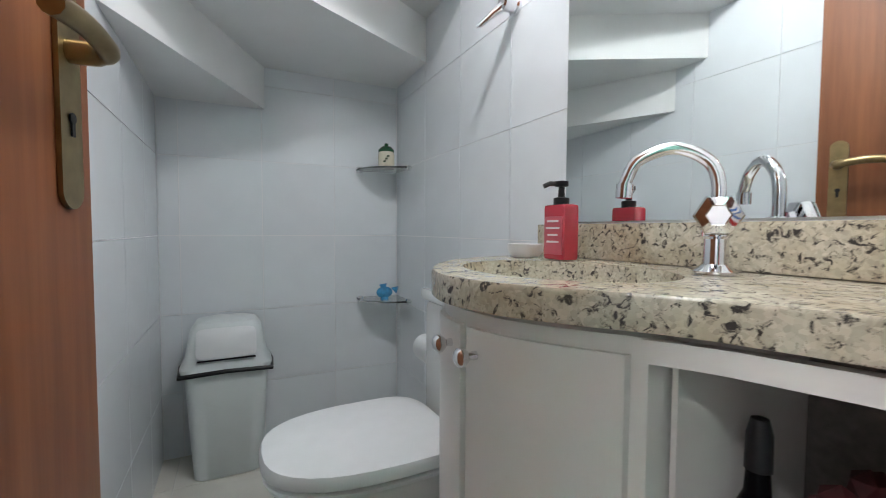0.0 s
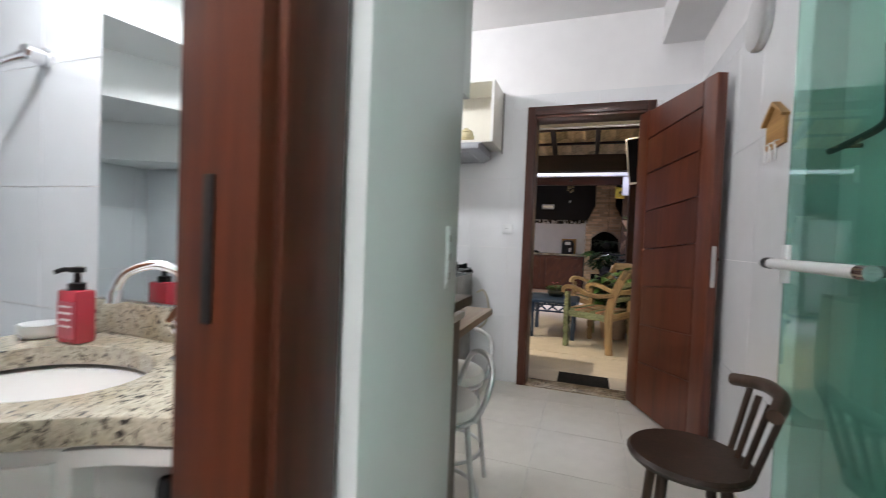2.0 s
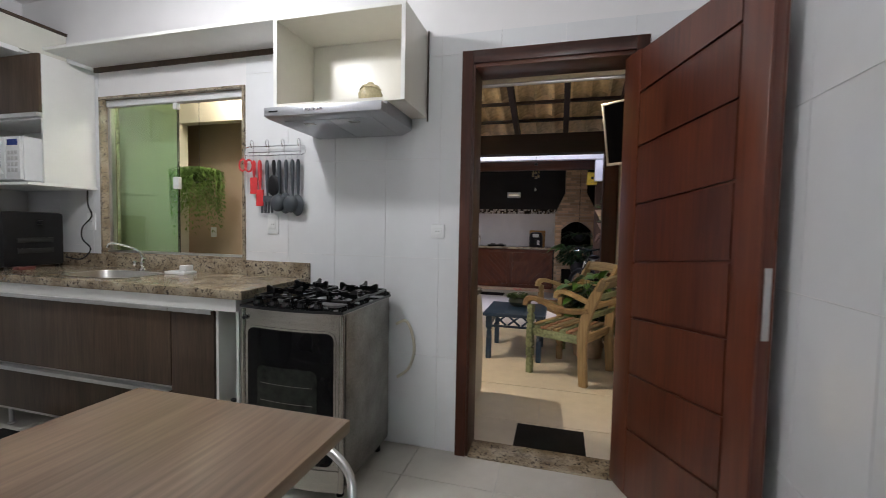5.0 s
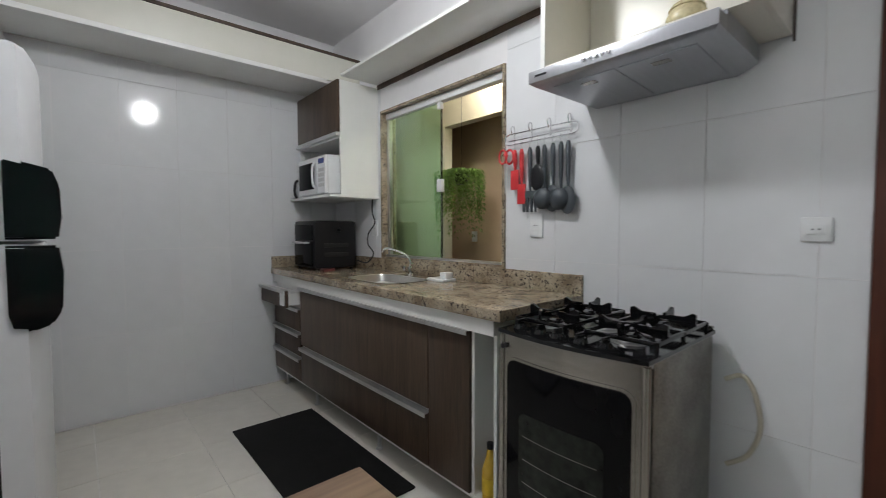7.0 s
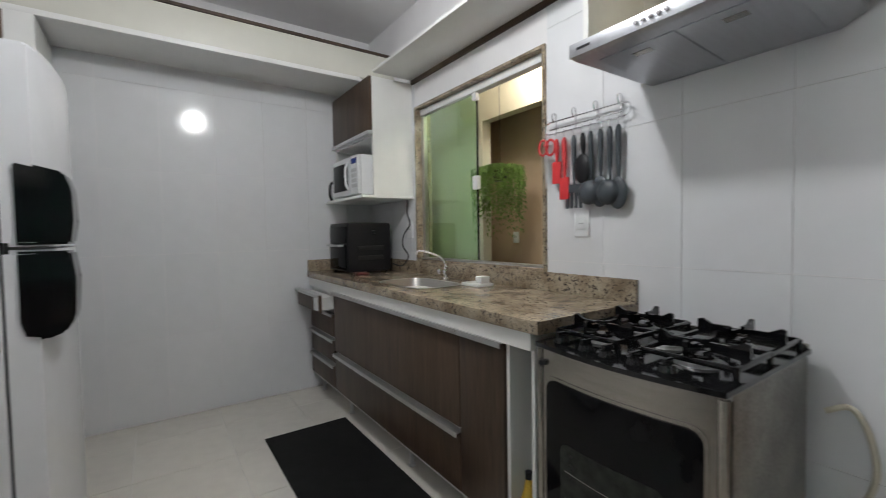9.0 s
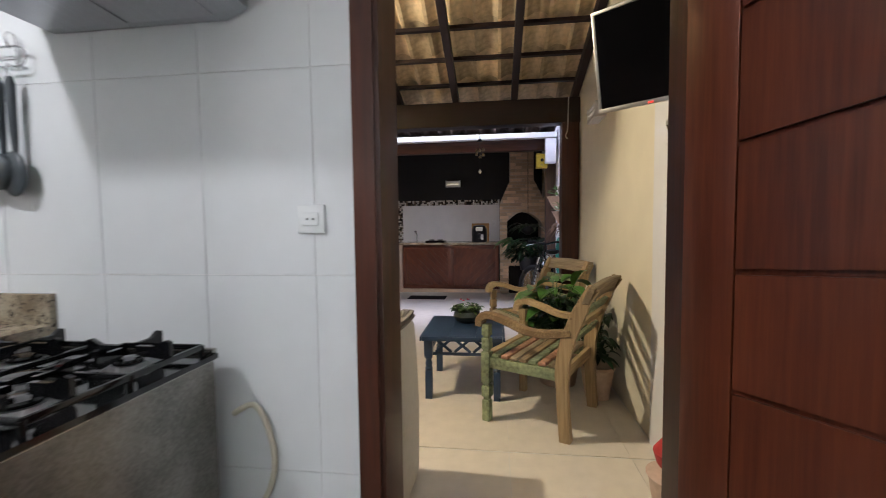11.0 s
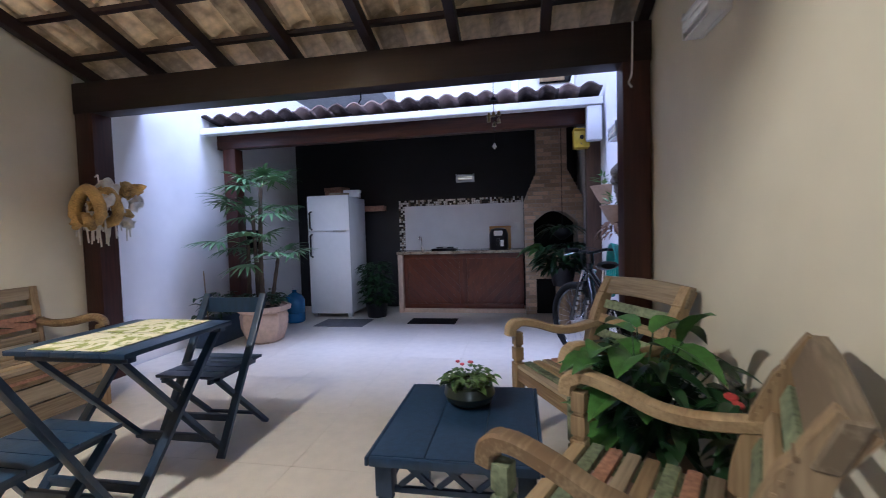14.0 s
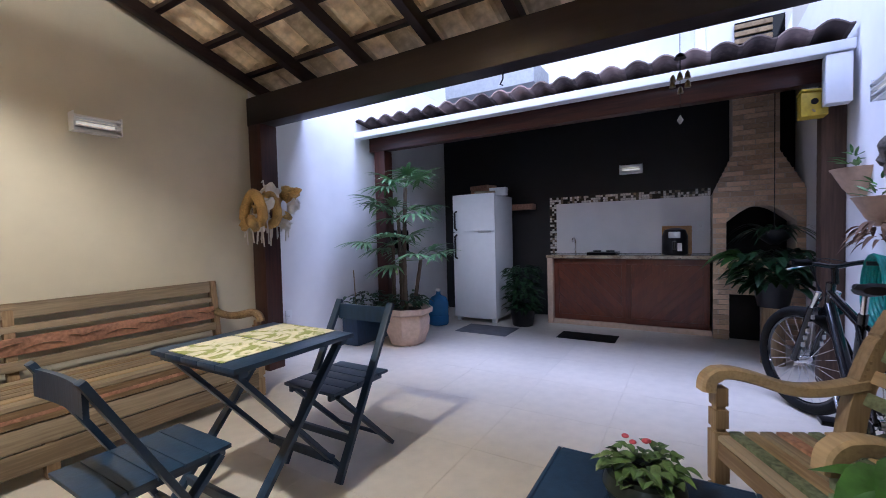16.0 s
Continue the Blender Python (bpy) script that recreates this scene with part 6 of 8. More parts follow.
part("rim", lathe(B(), [(0.125, 0), (0.13, 0.02), (0.122, 0.035), (0.112, 0.03)], n=32, m=m), M_ALU, clock)
part("face", lathe(B(), [(0.115, 0.02), (0.01, 0.0205)], n=32, m=m), M_WHITE_PLASTIC, clock)
part("pointer", box(B(), -0.004, 0.004, 0.022, 0.024, 0, 0.08), M_BLACK_PLASTIC, clock)
part("pointer", box(B(), 0, 0.055, 0.022, 0.024, -0.004, 0.004), M_BLACK_PLASTIC, clock)


def mat(name, place, w, d, label, m=M_RUBBER, turn=0, h=0.008):
    bm = box(B(), -w / 2, w / 2, -d / 2, d / 2, 0.0, h, 0.003)
    return solid(name, bm, m, label, "mat", place, turn)


mat("kitchen_mat", (2.53, 2.16, 0.0), 0.50, 1.17, "long black ribbed mat before the sink", M_RUBBER, 0, 0.010)
mat("door_mat", (3.645, -0.375, 0.0), 0.285, 0.40, "small black rubber mat outside the door")

# ---- patio things ----
sofa = thing("sofa", (0, 0, 0), "pale grey upholstered sofa back with a brown-grey cover", "sofa")
TOP = [(3.80, 0.98), (3.797, 0.33), (3.803, 0.235), (3.822, 0.186), (3.87, 0.166), (3.95, 0.156), (4.10, 0.150), (4.195, 0.152), (4.222, 0.165), (4.228, 0.21), (4.228, 0.98)]
bm = B()
rings = []
for grow, z in ((0.015, 0.03), (0.02, 0.35), (0.012, 0.60), (0.004, 0.74), (-0.012, 0.772)):
    rings.append([bm.verts.new((4.01 + (x - 4.01) * (1 + grow * 5), 0.565 + (y - 0.565) * (1 + grow * 2.4), z)) for x, y in TOP])
for a, b in zip(rings, rings[1:]):
    for i in range(len(TOP)):
        bm.faces.new((a[i], a[(i + 1) % len(TOP)], b[(i + 1) % len(TOP)], b[i]))
bm.faces.new(rings[-1])
bm.faces.new(rings[0][::-1])
part("body", bm, M_PALE_CLOTH, sofa)
part("cover", slab(B(), TOP[::-1], 0.774, 0.798), M_GREY_CLOTH, sofa, "brown-grey cloth cover with piped seams")
for z, d in ((0.778, 0.004), (0.797, 0.0)):
    part("piping", tube(B(), curve_points([(4.01 + (x - 4.01) * (1 + d), y - d, z) for x, y in TOP[1:-1]], 3), 0.005, 6), M_GREY_CLOTH, sofa)
for k in range(3):
    part("fold", tube(B(), curve_points([(4.216 - 0.012 * k, 0.175 + 0.018 * k, 0.799), (4.15, 0.172 + 0.014 * k, 0.800), (4.06 - 0.03 * k, 0.172 + 0.006 * k, 0.797)], 4), 0.0045, 6), M_GREY_CLOTH, sofa)
part("tag", box(B(), 3.835, 3.865, 0.150, 0.156, 0.725, 0.75), M_WHITE_PLASTIC, sofa)
for x in (3.86, 4.16):
    for y in (0.25, 0.88):
        part("foot", box(B(), x - 0.02, x + 0.02, y - 0.02, y + 0.02, 0, 0.035), M_BLACK_PLASTIC, sofa)


def armchair(place, turn, mats):
    """Teak armchair: squared turned front legs, S-curved arms, raked back with rails, slatted seat."""
    c = thing("garden_armchair", place, "weathered teak armchair with worn green and pink paint", "armchair", turn, "patio armchairs")
    W = 0.275
    for s in (-1, 1):
        bm = B()
        for z0, z1, w in ((0.0, 0.13, 0.024), (0.13, 0.15, 0.018), (0.15, 0.22, 0.026), (0.22, 0.235, 0.018), (0.235, 0.43, 0.027), (0.43, 0.445, 0.018), (0.445, 0.515, 0.025), (0.515, 0.53, 0.017), (0.53, 0.60, 0.024)):
            box(bm, s * W - w, s * W + w, 0.22 - w, 0.22 + w, z0, z1, 0.003)
        part("front_leg", bm, M_TEAK_Z if s > 0 else M_GREEN_WORN, c)
        spine = [(-0.27, 0.0), (-0.255, 0.2), (-0.25, 0.40), (-0.275, 0.55), (-0.32, 0.68), (-0.37, 0.79), (-0.415, 0.865)]
        pts = curve_points([(s * W, y, z) for y, z in spine], 5)
        bm = B()
        prev = None
        for i, p in enumerate(pts):
            d = (pts[min(i + 1, len(pts) - 1)] - pts[max(i - 1, 0)]).normalized()
            nrm = Vector((0, d.z, -d.y))
            hw, ht = 0.025, 0.036 if 8 < i < 24 else 0.03
            ring = [bm.verts.new(p + Vector((a * hw, 0, 0)) + nrm * b * ht) for a, b in ((-1, -1), (1, -1), (1, 1), (-1, 1))]
            if prev:
                for k in range(4):
                    bm.faces.new((prev[k], prev[(k + 1) % 4], ring[(k + 1) % 4], ring[k]))
            else:
                bm.faces.new(ring[::-1])
            prev = ring
        bm.faces.new(prev)
        post = part("back_post", bm, M_TEAK_Z, c)
        for _ in (0,):
            for k in range(9):
                z = 0.60 + k * 0.024
                y = -0.30 - (z - 0.62) * 0.40
                part("carved_notch", box(B(), s * W - 0.027, s * W + 0.027, y + 0.024, y + 0.034, z - 0.007, z + 0.004, 0.002), M_TEAK_Z, post)
        arm = curve_points([(s * W, 0.265, 0.585), (s * W, 0.255, 0.632), (s * W, 0.20, 0.655), (s * W, 0.10, 0.635), (s * W, -0.03, 0.592), (s * W, -0.15, 0.587), (s * W, -0.30, 0.612)], 5)
        bm = B()
        prev = None
        for i, p in enumerate(arm):
            d = (arm[min(i + 1, len(arm) - 1)] - arm[max(i - 1, 0)]).normalized()
            nrm = Vector((0, -d.z, d.y))
            hw, ht = 0.03, 0.022 if i > 8 else 0.027
            ring = [bm.verts.new(p + Vector((a * hw, 0, 0)) + nrm * b * ht) for a, b in ((-1, -0.7), (-0.7, -1), (0.7, -1), (1, -0.7), (1, 0.7), (0.7, 1), (-0.7, 1), (-1, 0.7))]
            if prev:
                for k in range(8):
                    bm.faces.new((prev[k], prev[(k + 1) % 8], ring[(k + 1) % 8], ring[k]))
            else:
                bm.faces.new(ring[::-1])
            prev = ring
        bm.faces.new(prev)
        part("arm", bm, M_TEAK, c, "smooth curved arm rest")
        part("side_rail", box(B(), s * W - 0.018, s * W + 0.018, -0.245, 0.195, 0.335, 0.40, 0.004), M_GREEN_WORN, c, "seat rail with worn green paint")
    part("front_rail", box(B(), -W + 0.027, W - 0.027, 0.205, 0.238, 0.335, 0.40, 0.004), M_TEAK, c)
    part("back_rail", box(B(), -W + 0.025, W - 0.025, -0.262, -0.235, 0.335, 0.40, 0.004), M_TEAK, c)
    for i in range(8):
        y = 0.215 - i * 0.058
        part("slat", box(B(), -W - 0.01, W + 0.01, y - 0.022, y + 0.022, 0.402, 0.422, 0.005), mats[i % len(mats)], c)
    for i, (y, z) in enumerate(((-0.29, 0.56), (-0.315, 0.64), (-0.35, 0.72))):
        part("back_slat", box(B(), -W + 0.026, W - 0.026, -0.010, 0.010, -0.025, 0.025, 0.004, pose(0, y, z, 24, 0, 0)), (M_GREEN_WORN, M_TEAK, M_GREEN_WORN)[i], c)
    bm = B()
    rows = []
    for i in range(13):
        u = i / 12
        x = -W - 0.03 + (2 * W + 0.06) * u
        z = 0.825 + 0.014 * math.sin(math.pi * u)
        y = -0.395
        rows.append([bm.verts.new((x, y + a * 0.022 - b * 0.02, z + b * 0.048)) for a, b in ((-1, -1), (1, -1), (1, 1), (-1, 1))])
    for a, b in zip(rows, rows[1:]):
        for k in range(4):
            bm.faces.new((a[k], a[(k + 1) % 4], b[(k + 1) % 4], b[k]))
    bm.faces.new(rows[0][::-1])
    bm.faces.new(rows[-1])
    bmesh.ops.bevel(bm, geom=bm.edges[:], offset=0.006, segments=1, affect="EDGES")
    part("top_rail", bm, M_TEAK_GREY, c)
    return c


armchair((4.96, -0.50, 0), -27, [M_TEAK, M_GREEN_WORN, M_PINK_WORN, M_TEAK_GREY])
armchair((6.01, -0.53, 0), 27, [M_TEAK_GREY, M_GREEN_WORN, M_TEAK, M_TEAK_GREY, M_PINK_WORN])

ct = thing("coffee_table", (5.39, -0.005, 0), "navy painted wooden coffee table with turned legs", "coffee table")
for i in range(3):
    y = -0.275 + i * 0.1833
    part("plank", box(B(), -0.32, 0.32, y + 0.0008, y + 0.1825, 0.425, 0.448, 0.003), M_BLUE, ct)
# Thin sheet added to stop floor light showing between the planks.
part("gap_light_stop", box(B(), -0.30, 0.30, -0.27, 0.27, 0.4245, 0.4248), M_BLUE, ct)
for s in (-1, 1):
    part("edge_moulding", box(B(), -0.335, 0.335, s * 0.283 - 0.007, s * 0.283 + 0.007, 0.415, 0.446, 0.005), M_BLUE, ct)
for sx in (-1, 1):
    part("edge_moulding", box(B(), sx * 0.328 - 0.008, sx * 0.328 + 0.008, -0.274, 0.274, 0.415, 0.446, 0.005), M_BLUE, ct)
    for sy in (-1, 1):
        bm = B()
        for z0, z1, w in ((0.0, 0.20, 0.024), (0.30, 0.424, 0.029)):
            box(bm, sx * 0.28 - w, sx * 0.28 + w, sy * 0.235 - w, sy * 0.235 + w, z0, z1, 0.003)
        lathe(bm, [(0.02, 0.20), (0.028, 0.212), (0.02, 0.225), (0.025, 0.25), (0.018, 0.275), (0.029, 0.288), (0.022, 0.30)], (sx * 0.28, sy * 0.235, 0), 14)
        part("leg", bm, M_BLUE, ct)
for s in (-1, 1):
    part("apron", box(B(), -0.25, 0.25, s * 0.235 - 0.008, s * 0.235 + 0.008, 0.305, 0.325, 0.002), M_BLUE, ct)
    part("apron", box(B(), s * 0.28 - 0.008, s * 0.28 + 0.008, -0.205, 0.205, 0.305, 0.325, 0.002), M_BLUE, ct)
    for k in range(3):
        c0 = -0.16 + k * 0.16
        bm = B()
        plank(bm, (c0 - 0.065, s * 0.235, 0.328), (c0 + 0.065, s * 0.235, 0.42), 0.012, 0.018)
        plank(bm, (c0 - 0.065, s * 0.235, 0.42), (c0 + 0.065, s * 0.235, 0.328), 0.010, 0.018)
        part("lattice", bm, M_BLUE, ct)
        c0 = -0.13 + k * 0.13
        bm = B()
        plank(bm, (s * 0.28, c0 - 0.055, 0.328), (s * 0.28, c0 + 0.055, 0.42), 0.012, 0.018)
        plank(bm, (s * 0.28, c0 - 0.055, 0.42), (s * 0.28, c0 + 0.055, 0.328), 0.010, 0.018)
        part("lattice", bm, M_BLUE, ct)


def leaf_mesh(bm, root, direction, length, width, droop=0.25, n=5, fold=0.25):
    """A pointed leaf from root along direction, folded along its rib and drooping."""
    d = Vector(direction).normalized()
    side = d.cross(Vector((0, 0, 1)))
    side = side.normalized() if side.length > 1e-4 else Vector((1, 0, 0))
    up = side.cross(d)
    left, mid, right = [], [], []
    for i in range(n + 1):
        u = i / n
        w = width * math.sin(math.pi * min(1.0, 0.08 + u * 0.92)) ** 0.8 * (1 - 0.35 * u)
        p = Vector(root) + d * length * u - Vector((0, 0, droop * length * u * u))
        mid.append(bm.verts.new(p))
        left.append(bm.verts.new(p - side * w / 2 + up * w * fold))
        right.append(bm.verts.new(p + side * w / 2 + up * w * fold))
    for i in range(n):
        bm.faces.new((left[i], left[i + 1], mid[i + 1], mid[i]))
        bm.faces.new((mid[i], mid[i + 1], right[i + 1], right[i]))


def foliage(name, parent, mat, count, centre, spread, length, width, stems=True, up=0.5, droop=0.4, seed=1):
    """Leaves on short stems fanned from a point."""
    rnd = random.Random(seed)
    bm, bs = B(), B()
    for i in range(count):
        a = rnd.uniform(0, 2 * math.pi)
        e = rnd.uniform(-0.1, 1.2) if up > 0.3 else rnd.uniform(-0.6, 0.6)
        r = rnd.uniform(0.25, 1.0)
        root = Vector(centre) + Vector((spread[0] * r * math.cos(a), spread[1] * r * math.sin(a), spread[2] * rnd.uniform(0.15, 1.0)))
        l = length * rnd.uniform(0.65, 1.2)
        leaf_mesh(bm, root, (math.cos(a + rnd.uniform(-0.6, 0.6)), math.sin(a + rnd.uniform(-0.6, 0.6)), math.sin(e) * up), l, width * rnd.uniform(0.7, 1.2), droop)
        if stems:
            tube(bs, [Vector(centre), (Vector(centre) + root) / 2 + Vector((0, 0, 0.05)), root], 0.0035, 4)
    tagged(part(name, bm, mat, parent), kind="stuff")
    if stems:
        tagged(part("stem", bs, M_LEAF_DARK, parent), kind="stuff")
    else:
        bs.free()


bowl = thing("potted_plant", (5.52, -0.01, 0.448), "low dark bowl with pink-flowered plant on the table", "potted plant")
part("pot", lathe(B(), [(0.06, 0), (0.095, 0.02), (0.108, 0.05), (0.098, 0.085), (0.085, 0.092), (0.08, 0.082), (0.01, 0.078)], n=24), material("dark_green_black_glaze", (0.018, 0.024, 0.018), 0.3, vary=0.2), bowl)
foliage("leaves", bowl, material("lime_green_leaf", (0.10, 0.17, 0.05), 0.4, scale=12, vary=0.4), 120, (0, 0, 0.075), (0.10, 0.10, 0.05), 0.04, 0.04, False, 0.5, 0.4, 3)
M_PETAL = material("pink_petals", (0.65, 0.10, 0.13), 0.5)
for i in range(4):
    bm = B()
    bmesh.ops.create_icosphere(bm, subdivisions=2, radius=0.010, matrix=Matrix.Translation((random.uniform(-0.04, 0.05), random.uniform(-0.03, 0.05), 0.155 + random.uniform(0, 0.025))) @ Matrix.Diagonal((1, 1, 0.6, 1)))
    part("flower", bm, M_PETAL, bowl)

# big leafy plants between the armchairs
plant = thing("potted_plant", (5.50, -0.70, 0), "large peace lily in a pot between the armchairs", "potted plant")
part("pot", lathe(B(), [(0.13, 0), (0.17, 0.26), (0.185, 0.27), (0.18, 0.30), (0.16, 0.29), (0.01, 0.28)], n=26), M_TERRACOTTA, plant)
foliage("leaves", plant, M_LEAF, 36, (0, 0.02, 0.30), (0.17, 0.20, 0.48), 0.25, 0.13, True, 0.9, 0.45, 5)
foliage("dark_leaves", plant, M_LEAF_DARK, 130, (0.02, -0.03, 0.28), (0.24, 0.20, 0.40), 0.15, 0.085, True, 0.6, 0.6, 6)
plant2 = thing("potted_plant", (5.24, -0.93, 0), "trailing plant in a clay pot behind the armchair", "potted plant")
part("pot", lathe(B(), [(0.08, 0), (0.11, 0.20), (0.12, 0.21), (0.12, 0.23), (0.105, 0.22), (0.01, 0.21)], n=22), M_TERRACOTTA, plant2)
foliage("leaves", plant2, M_LEAF_DARK, 60, (0, 0, 0.22), (0.12, 0.08, 0.40), 0.10, 0.06, True, 0.4, 0.7, 7)
M_PETAL_RED = material("red_petals", (0.45, 0.05, 0.05), 0.5)
for i in range(2):
    bm = B()
    bmesh.ops.create_icosphere(bm, subdivisions=2, radius=0.022, matrix=Matrix.Translation((0.02 + i * 0.035, 0.02, 0.59 + 0.012 * i)) @ Matrix.Diagonal((1.3, 1.0, 0.55, 1)))
    part("flower", bm, M_PETAL_RED, plant2)

# folding table and chairs
ft = thing("folding_table", (5.505, 1.64, 0), "navy folding wooden table with crossed legs", "table")
for i in range(5):
    y = -0.31 + i * 0.124
    part("plank", box(B(), -0.32, 0.32, y + 0.0015, y + 0.1225, 0.70, 0.722, 0.003), M_BLUE, ft)
for s in (-1, 1):
    part("batten", box(B(), s * 0.27 - 0.02, s * 0.27 + 0.02, -0.29, 0.29, 0.672, 0.699, 0.003), M_BLUE, ft)
for y0 in (-0.25, 0.25):
    part("leg", plank(B(), (-0.30, y0, 0.012), (0.27, y0, 0.68), 0.022, 0.045, 0.003, (0, 1, 0)), M_BLUE, ft)
    y1 = y0 * 0.88
    part("leg", plank(B(), (0.30, y1, 0.012), (-0.27, y1, 0.68), 0.022, 0.045, 0.003, (0, 1, 0)), M_BLUE, ft)
for x, z in ((-0.22, 0.105), (0.22, 0.105)):
    part("stretcher", box(B(), x - 0.012, x + 0.012, -0.24, 0.24, z - 0.02, z + 0.02, 0.003), M_BLUE, ft)
M_MAT = material("cream_cloth_with_olive_leaves", (0.70, 0.68, 0.50), 0.8, scale=16, vary=0.12, bump=0.1)
nt = M_MAT.node_tree
base = nt.nodes["Principled BSDF"].inputs["Base Color"]
plain = base.links[0].from_socket
print_mix, leaf_noise, leaf_ramp = nt.nodes.new("ShaderNodeMix"), nt.nodes.new("ShaderNodeTexNoise"), nt.nodes.new("ShaderNodeValToRGB")
print_mix.data_type = "RGBA"
leaf_noise.inputs["Scale"].default_value, leaf_noise.inputs["Detail"].default_value, leaf_noise.inputs["Distortion"].default_value = 9.0, 3.0, 1.6
leaf_ramp.color_ramp.elements[0].position, leaf_ramp.color_ramp.elements[1].position = 0.47, 0.56
nt.links.new(nt.nodes["Mapping"].outputs[0], leaf_noise.inputs["Vector"])
nt.links.new(leaf_noise.outputs[0], leaf_ramp.inputs[0])
nt.links.new(leaf_ramp.outputs[0], print_mix.inputs["Factor"])
nt.links.new(plain, print_mix.inputs["A"])
print_mix.inputs["B"].default_value = (0.30, 0.34, 0.09, 1)
nt.links.new(print_mix.outputs["Result"], base)
for x in (-0.145, 0.165):
    pm = solid("placemat", box(B(), -0.148, 0.148, -0.20, 0.20, 0, 0.003), M_MAT, "yellow-green leaf-printed placemat on the table", "placemat", (5.505 + x, 1.65, 0.7225), group="placemats")


def folding_chair(place, turn):
    c = thing("folding_chair", place, "navy folding wooden chair with a slatted seat", "chair", turn, "folding chairs")
    for s in (-1, 1):
        part("back_leg", plank(B(), (0.21, s * 0.195, 0.012), (-0.235, s * 0.195, 0.82), 0.022, 0.042, 0.003, (0, 1, 0)), M_BLUE, c)
        part("front_leg", plank(B(), (-0.24, s * 0.165, 0.012), (0.17, s * 0.165, 0.42), 0.022, 0.040, 0.003, (0, 1, 0)), M_BLUE, c)
        part("seat_rail", box(B(), -0.19, 0.20, s * 0.14 - 0.011, s * 0.14 + 0.011, 0.40, 0.43, 0.003), M_BLUE, c)
    for i in range(5):
        x = -0.17 + i * 0.084
        part("slat", box(B(), x - 0.0405, x + 0.0405, -0.18, 0.18, 0.431, 0.447, 0.003), M_BLUE, c)
    bm = B()
    pts = [(-0.222 + 0.012 * math.cos(math.pi * (i / 10 - 0.5)), -0.19 + 0.38 * i / 10) for i in range(11)]
    for z0, z1 in ((0.71, 0.80),):
        slab(bm, [(x - 0.008, y) for x, y in pts] + [(x + 0.008, y) for x, y in pts[::-1]], z0, z1)
    part("top_rail", bm, M_BLUE, c)
    part("stretcher", rod(B(), (-0.15, -0.165, 0.10), (-0.15, 0.165, 0.10), 0.011), M_BLUE, c)
    part("stretcher", box(B(), 0.10, 0.122, -0.19, 0.19, 0.17, 0.205, 0.003), M_BLUE, c)
    return c


folding_chair((5.91, 1.54, 0), 180)
folding_chair((4.97, 1.53, 0), 0)

# long bench
bench = thing("garden_bench", (5.05, 3.02, 0), "long weathered timber bench with carved back rails", "bench")
L = 1.22
for i in range(6):
    y = -0.29 + i * 0.088
    part("seat_slat", box(B(), -L, L, y - 0.038, y + 0.038, 0.40, 0.425, 0.006), (M_TEAK_GREY, M_TEAK, M_TEAK_GREY)[i % 3], bench)
part("front_rail", box(B(), -L, L, -0.335, -0.300, 0.315, 0.398, 0.006), M_TEAK, bench)
for z0 in (0.075, 0.195):
    part("apron_board", box(B(), -L + 0.03, L - 0.03, -0.325, -0.305, z0, z0 + 0.112, 0.005), M_TEAK_GREY, bench)
part("front_moulding", box(B(), -L, L, -0.342, -0.3355, 0.345, 0.365, 0.002), M_PINK_WORN, bench)
for z0, z1, mt in ((0.47, 0.53, M_TEAK_GREY), (0.56, 0.66, M_PINK_WORN), (0.69, 0.73, M_TEAK_GREY), (0.77, 0.86, M_TEAK_GREY)):
    y = 0.20 + (z0 - 0.45) * 0.22
    r = part("back_rail", box(B(), -L + 0.03, L - 0.03, y, y + 0.028, z0, z1, 0.006), mt, bench)
    if mt is M_PINK_WORN:
        for k in range(12):
            x = -L + 0.15 + k * 0.2
            bm = B()
            leaf_mesh(bm, (x, y - 0.003, 0.61), (1, 0, 0.2 if k % 2 else -0.2), 0.12, 0.04, 0.0)
            leaf_mesh(bm, (x, y - 0.003, 0.61), (-1, 0, 0.25 if k % 2 else -0.25), 0.09, 0.035, 0.0)
            part("carving", bm, M_TEAK_GREY, r)
for x in (-L, 0.0, L):
    part("back_post", plank(B(), (x, 0.20, 0.0), (x, 0.30, 0.86), 0.05, 0.05, 0.005, (1, 0, 0)), M_TEAK_Z, bench)
    bm = B()
    for z0, z1, w in ((0.0, 0.14, 0.028), (0.14, 0.16, 0.02), (0.16, 0.40, 0.03)):
        box(bm, x - w, x + w, -0.29 - w, -0.29 + w, z0, z1, 0.004)
    part("front_leg", bm, M_TEAK_Z, bench)
for x in (-L, L):
    bm = B()
    for z0, z1, w in ((0.425, 0.46, 0.022), (0.46, 0.55, 0.027), (0.55, 0.585, 0.02)):
        box(bm, x - w, x + w, -0.29 - w, -0.29 + w, z0, z1, 0.004)
    part("arm_post", bm, M_TEAK_Z, bench)
    arm = curve_points([(x, -0.33, 0.575), (x, -0.31, 0.62), (x, -0.22, 0.635), (x, -0.05, 0.60), (x, 0.12, 0.59), (x, 0.24, 0.61)], 5)
    part("arm", tube(B(), arm, 0.03, 8), M_TEAK, bench, "smooth curved arm rest")


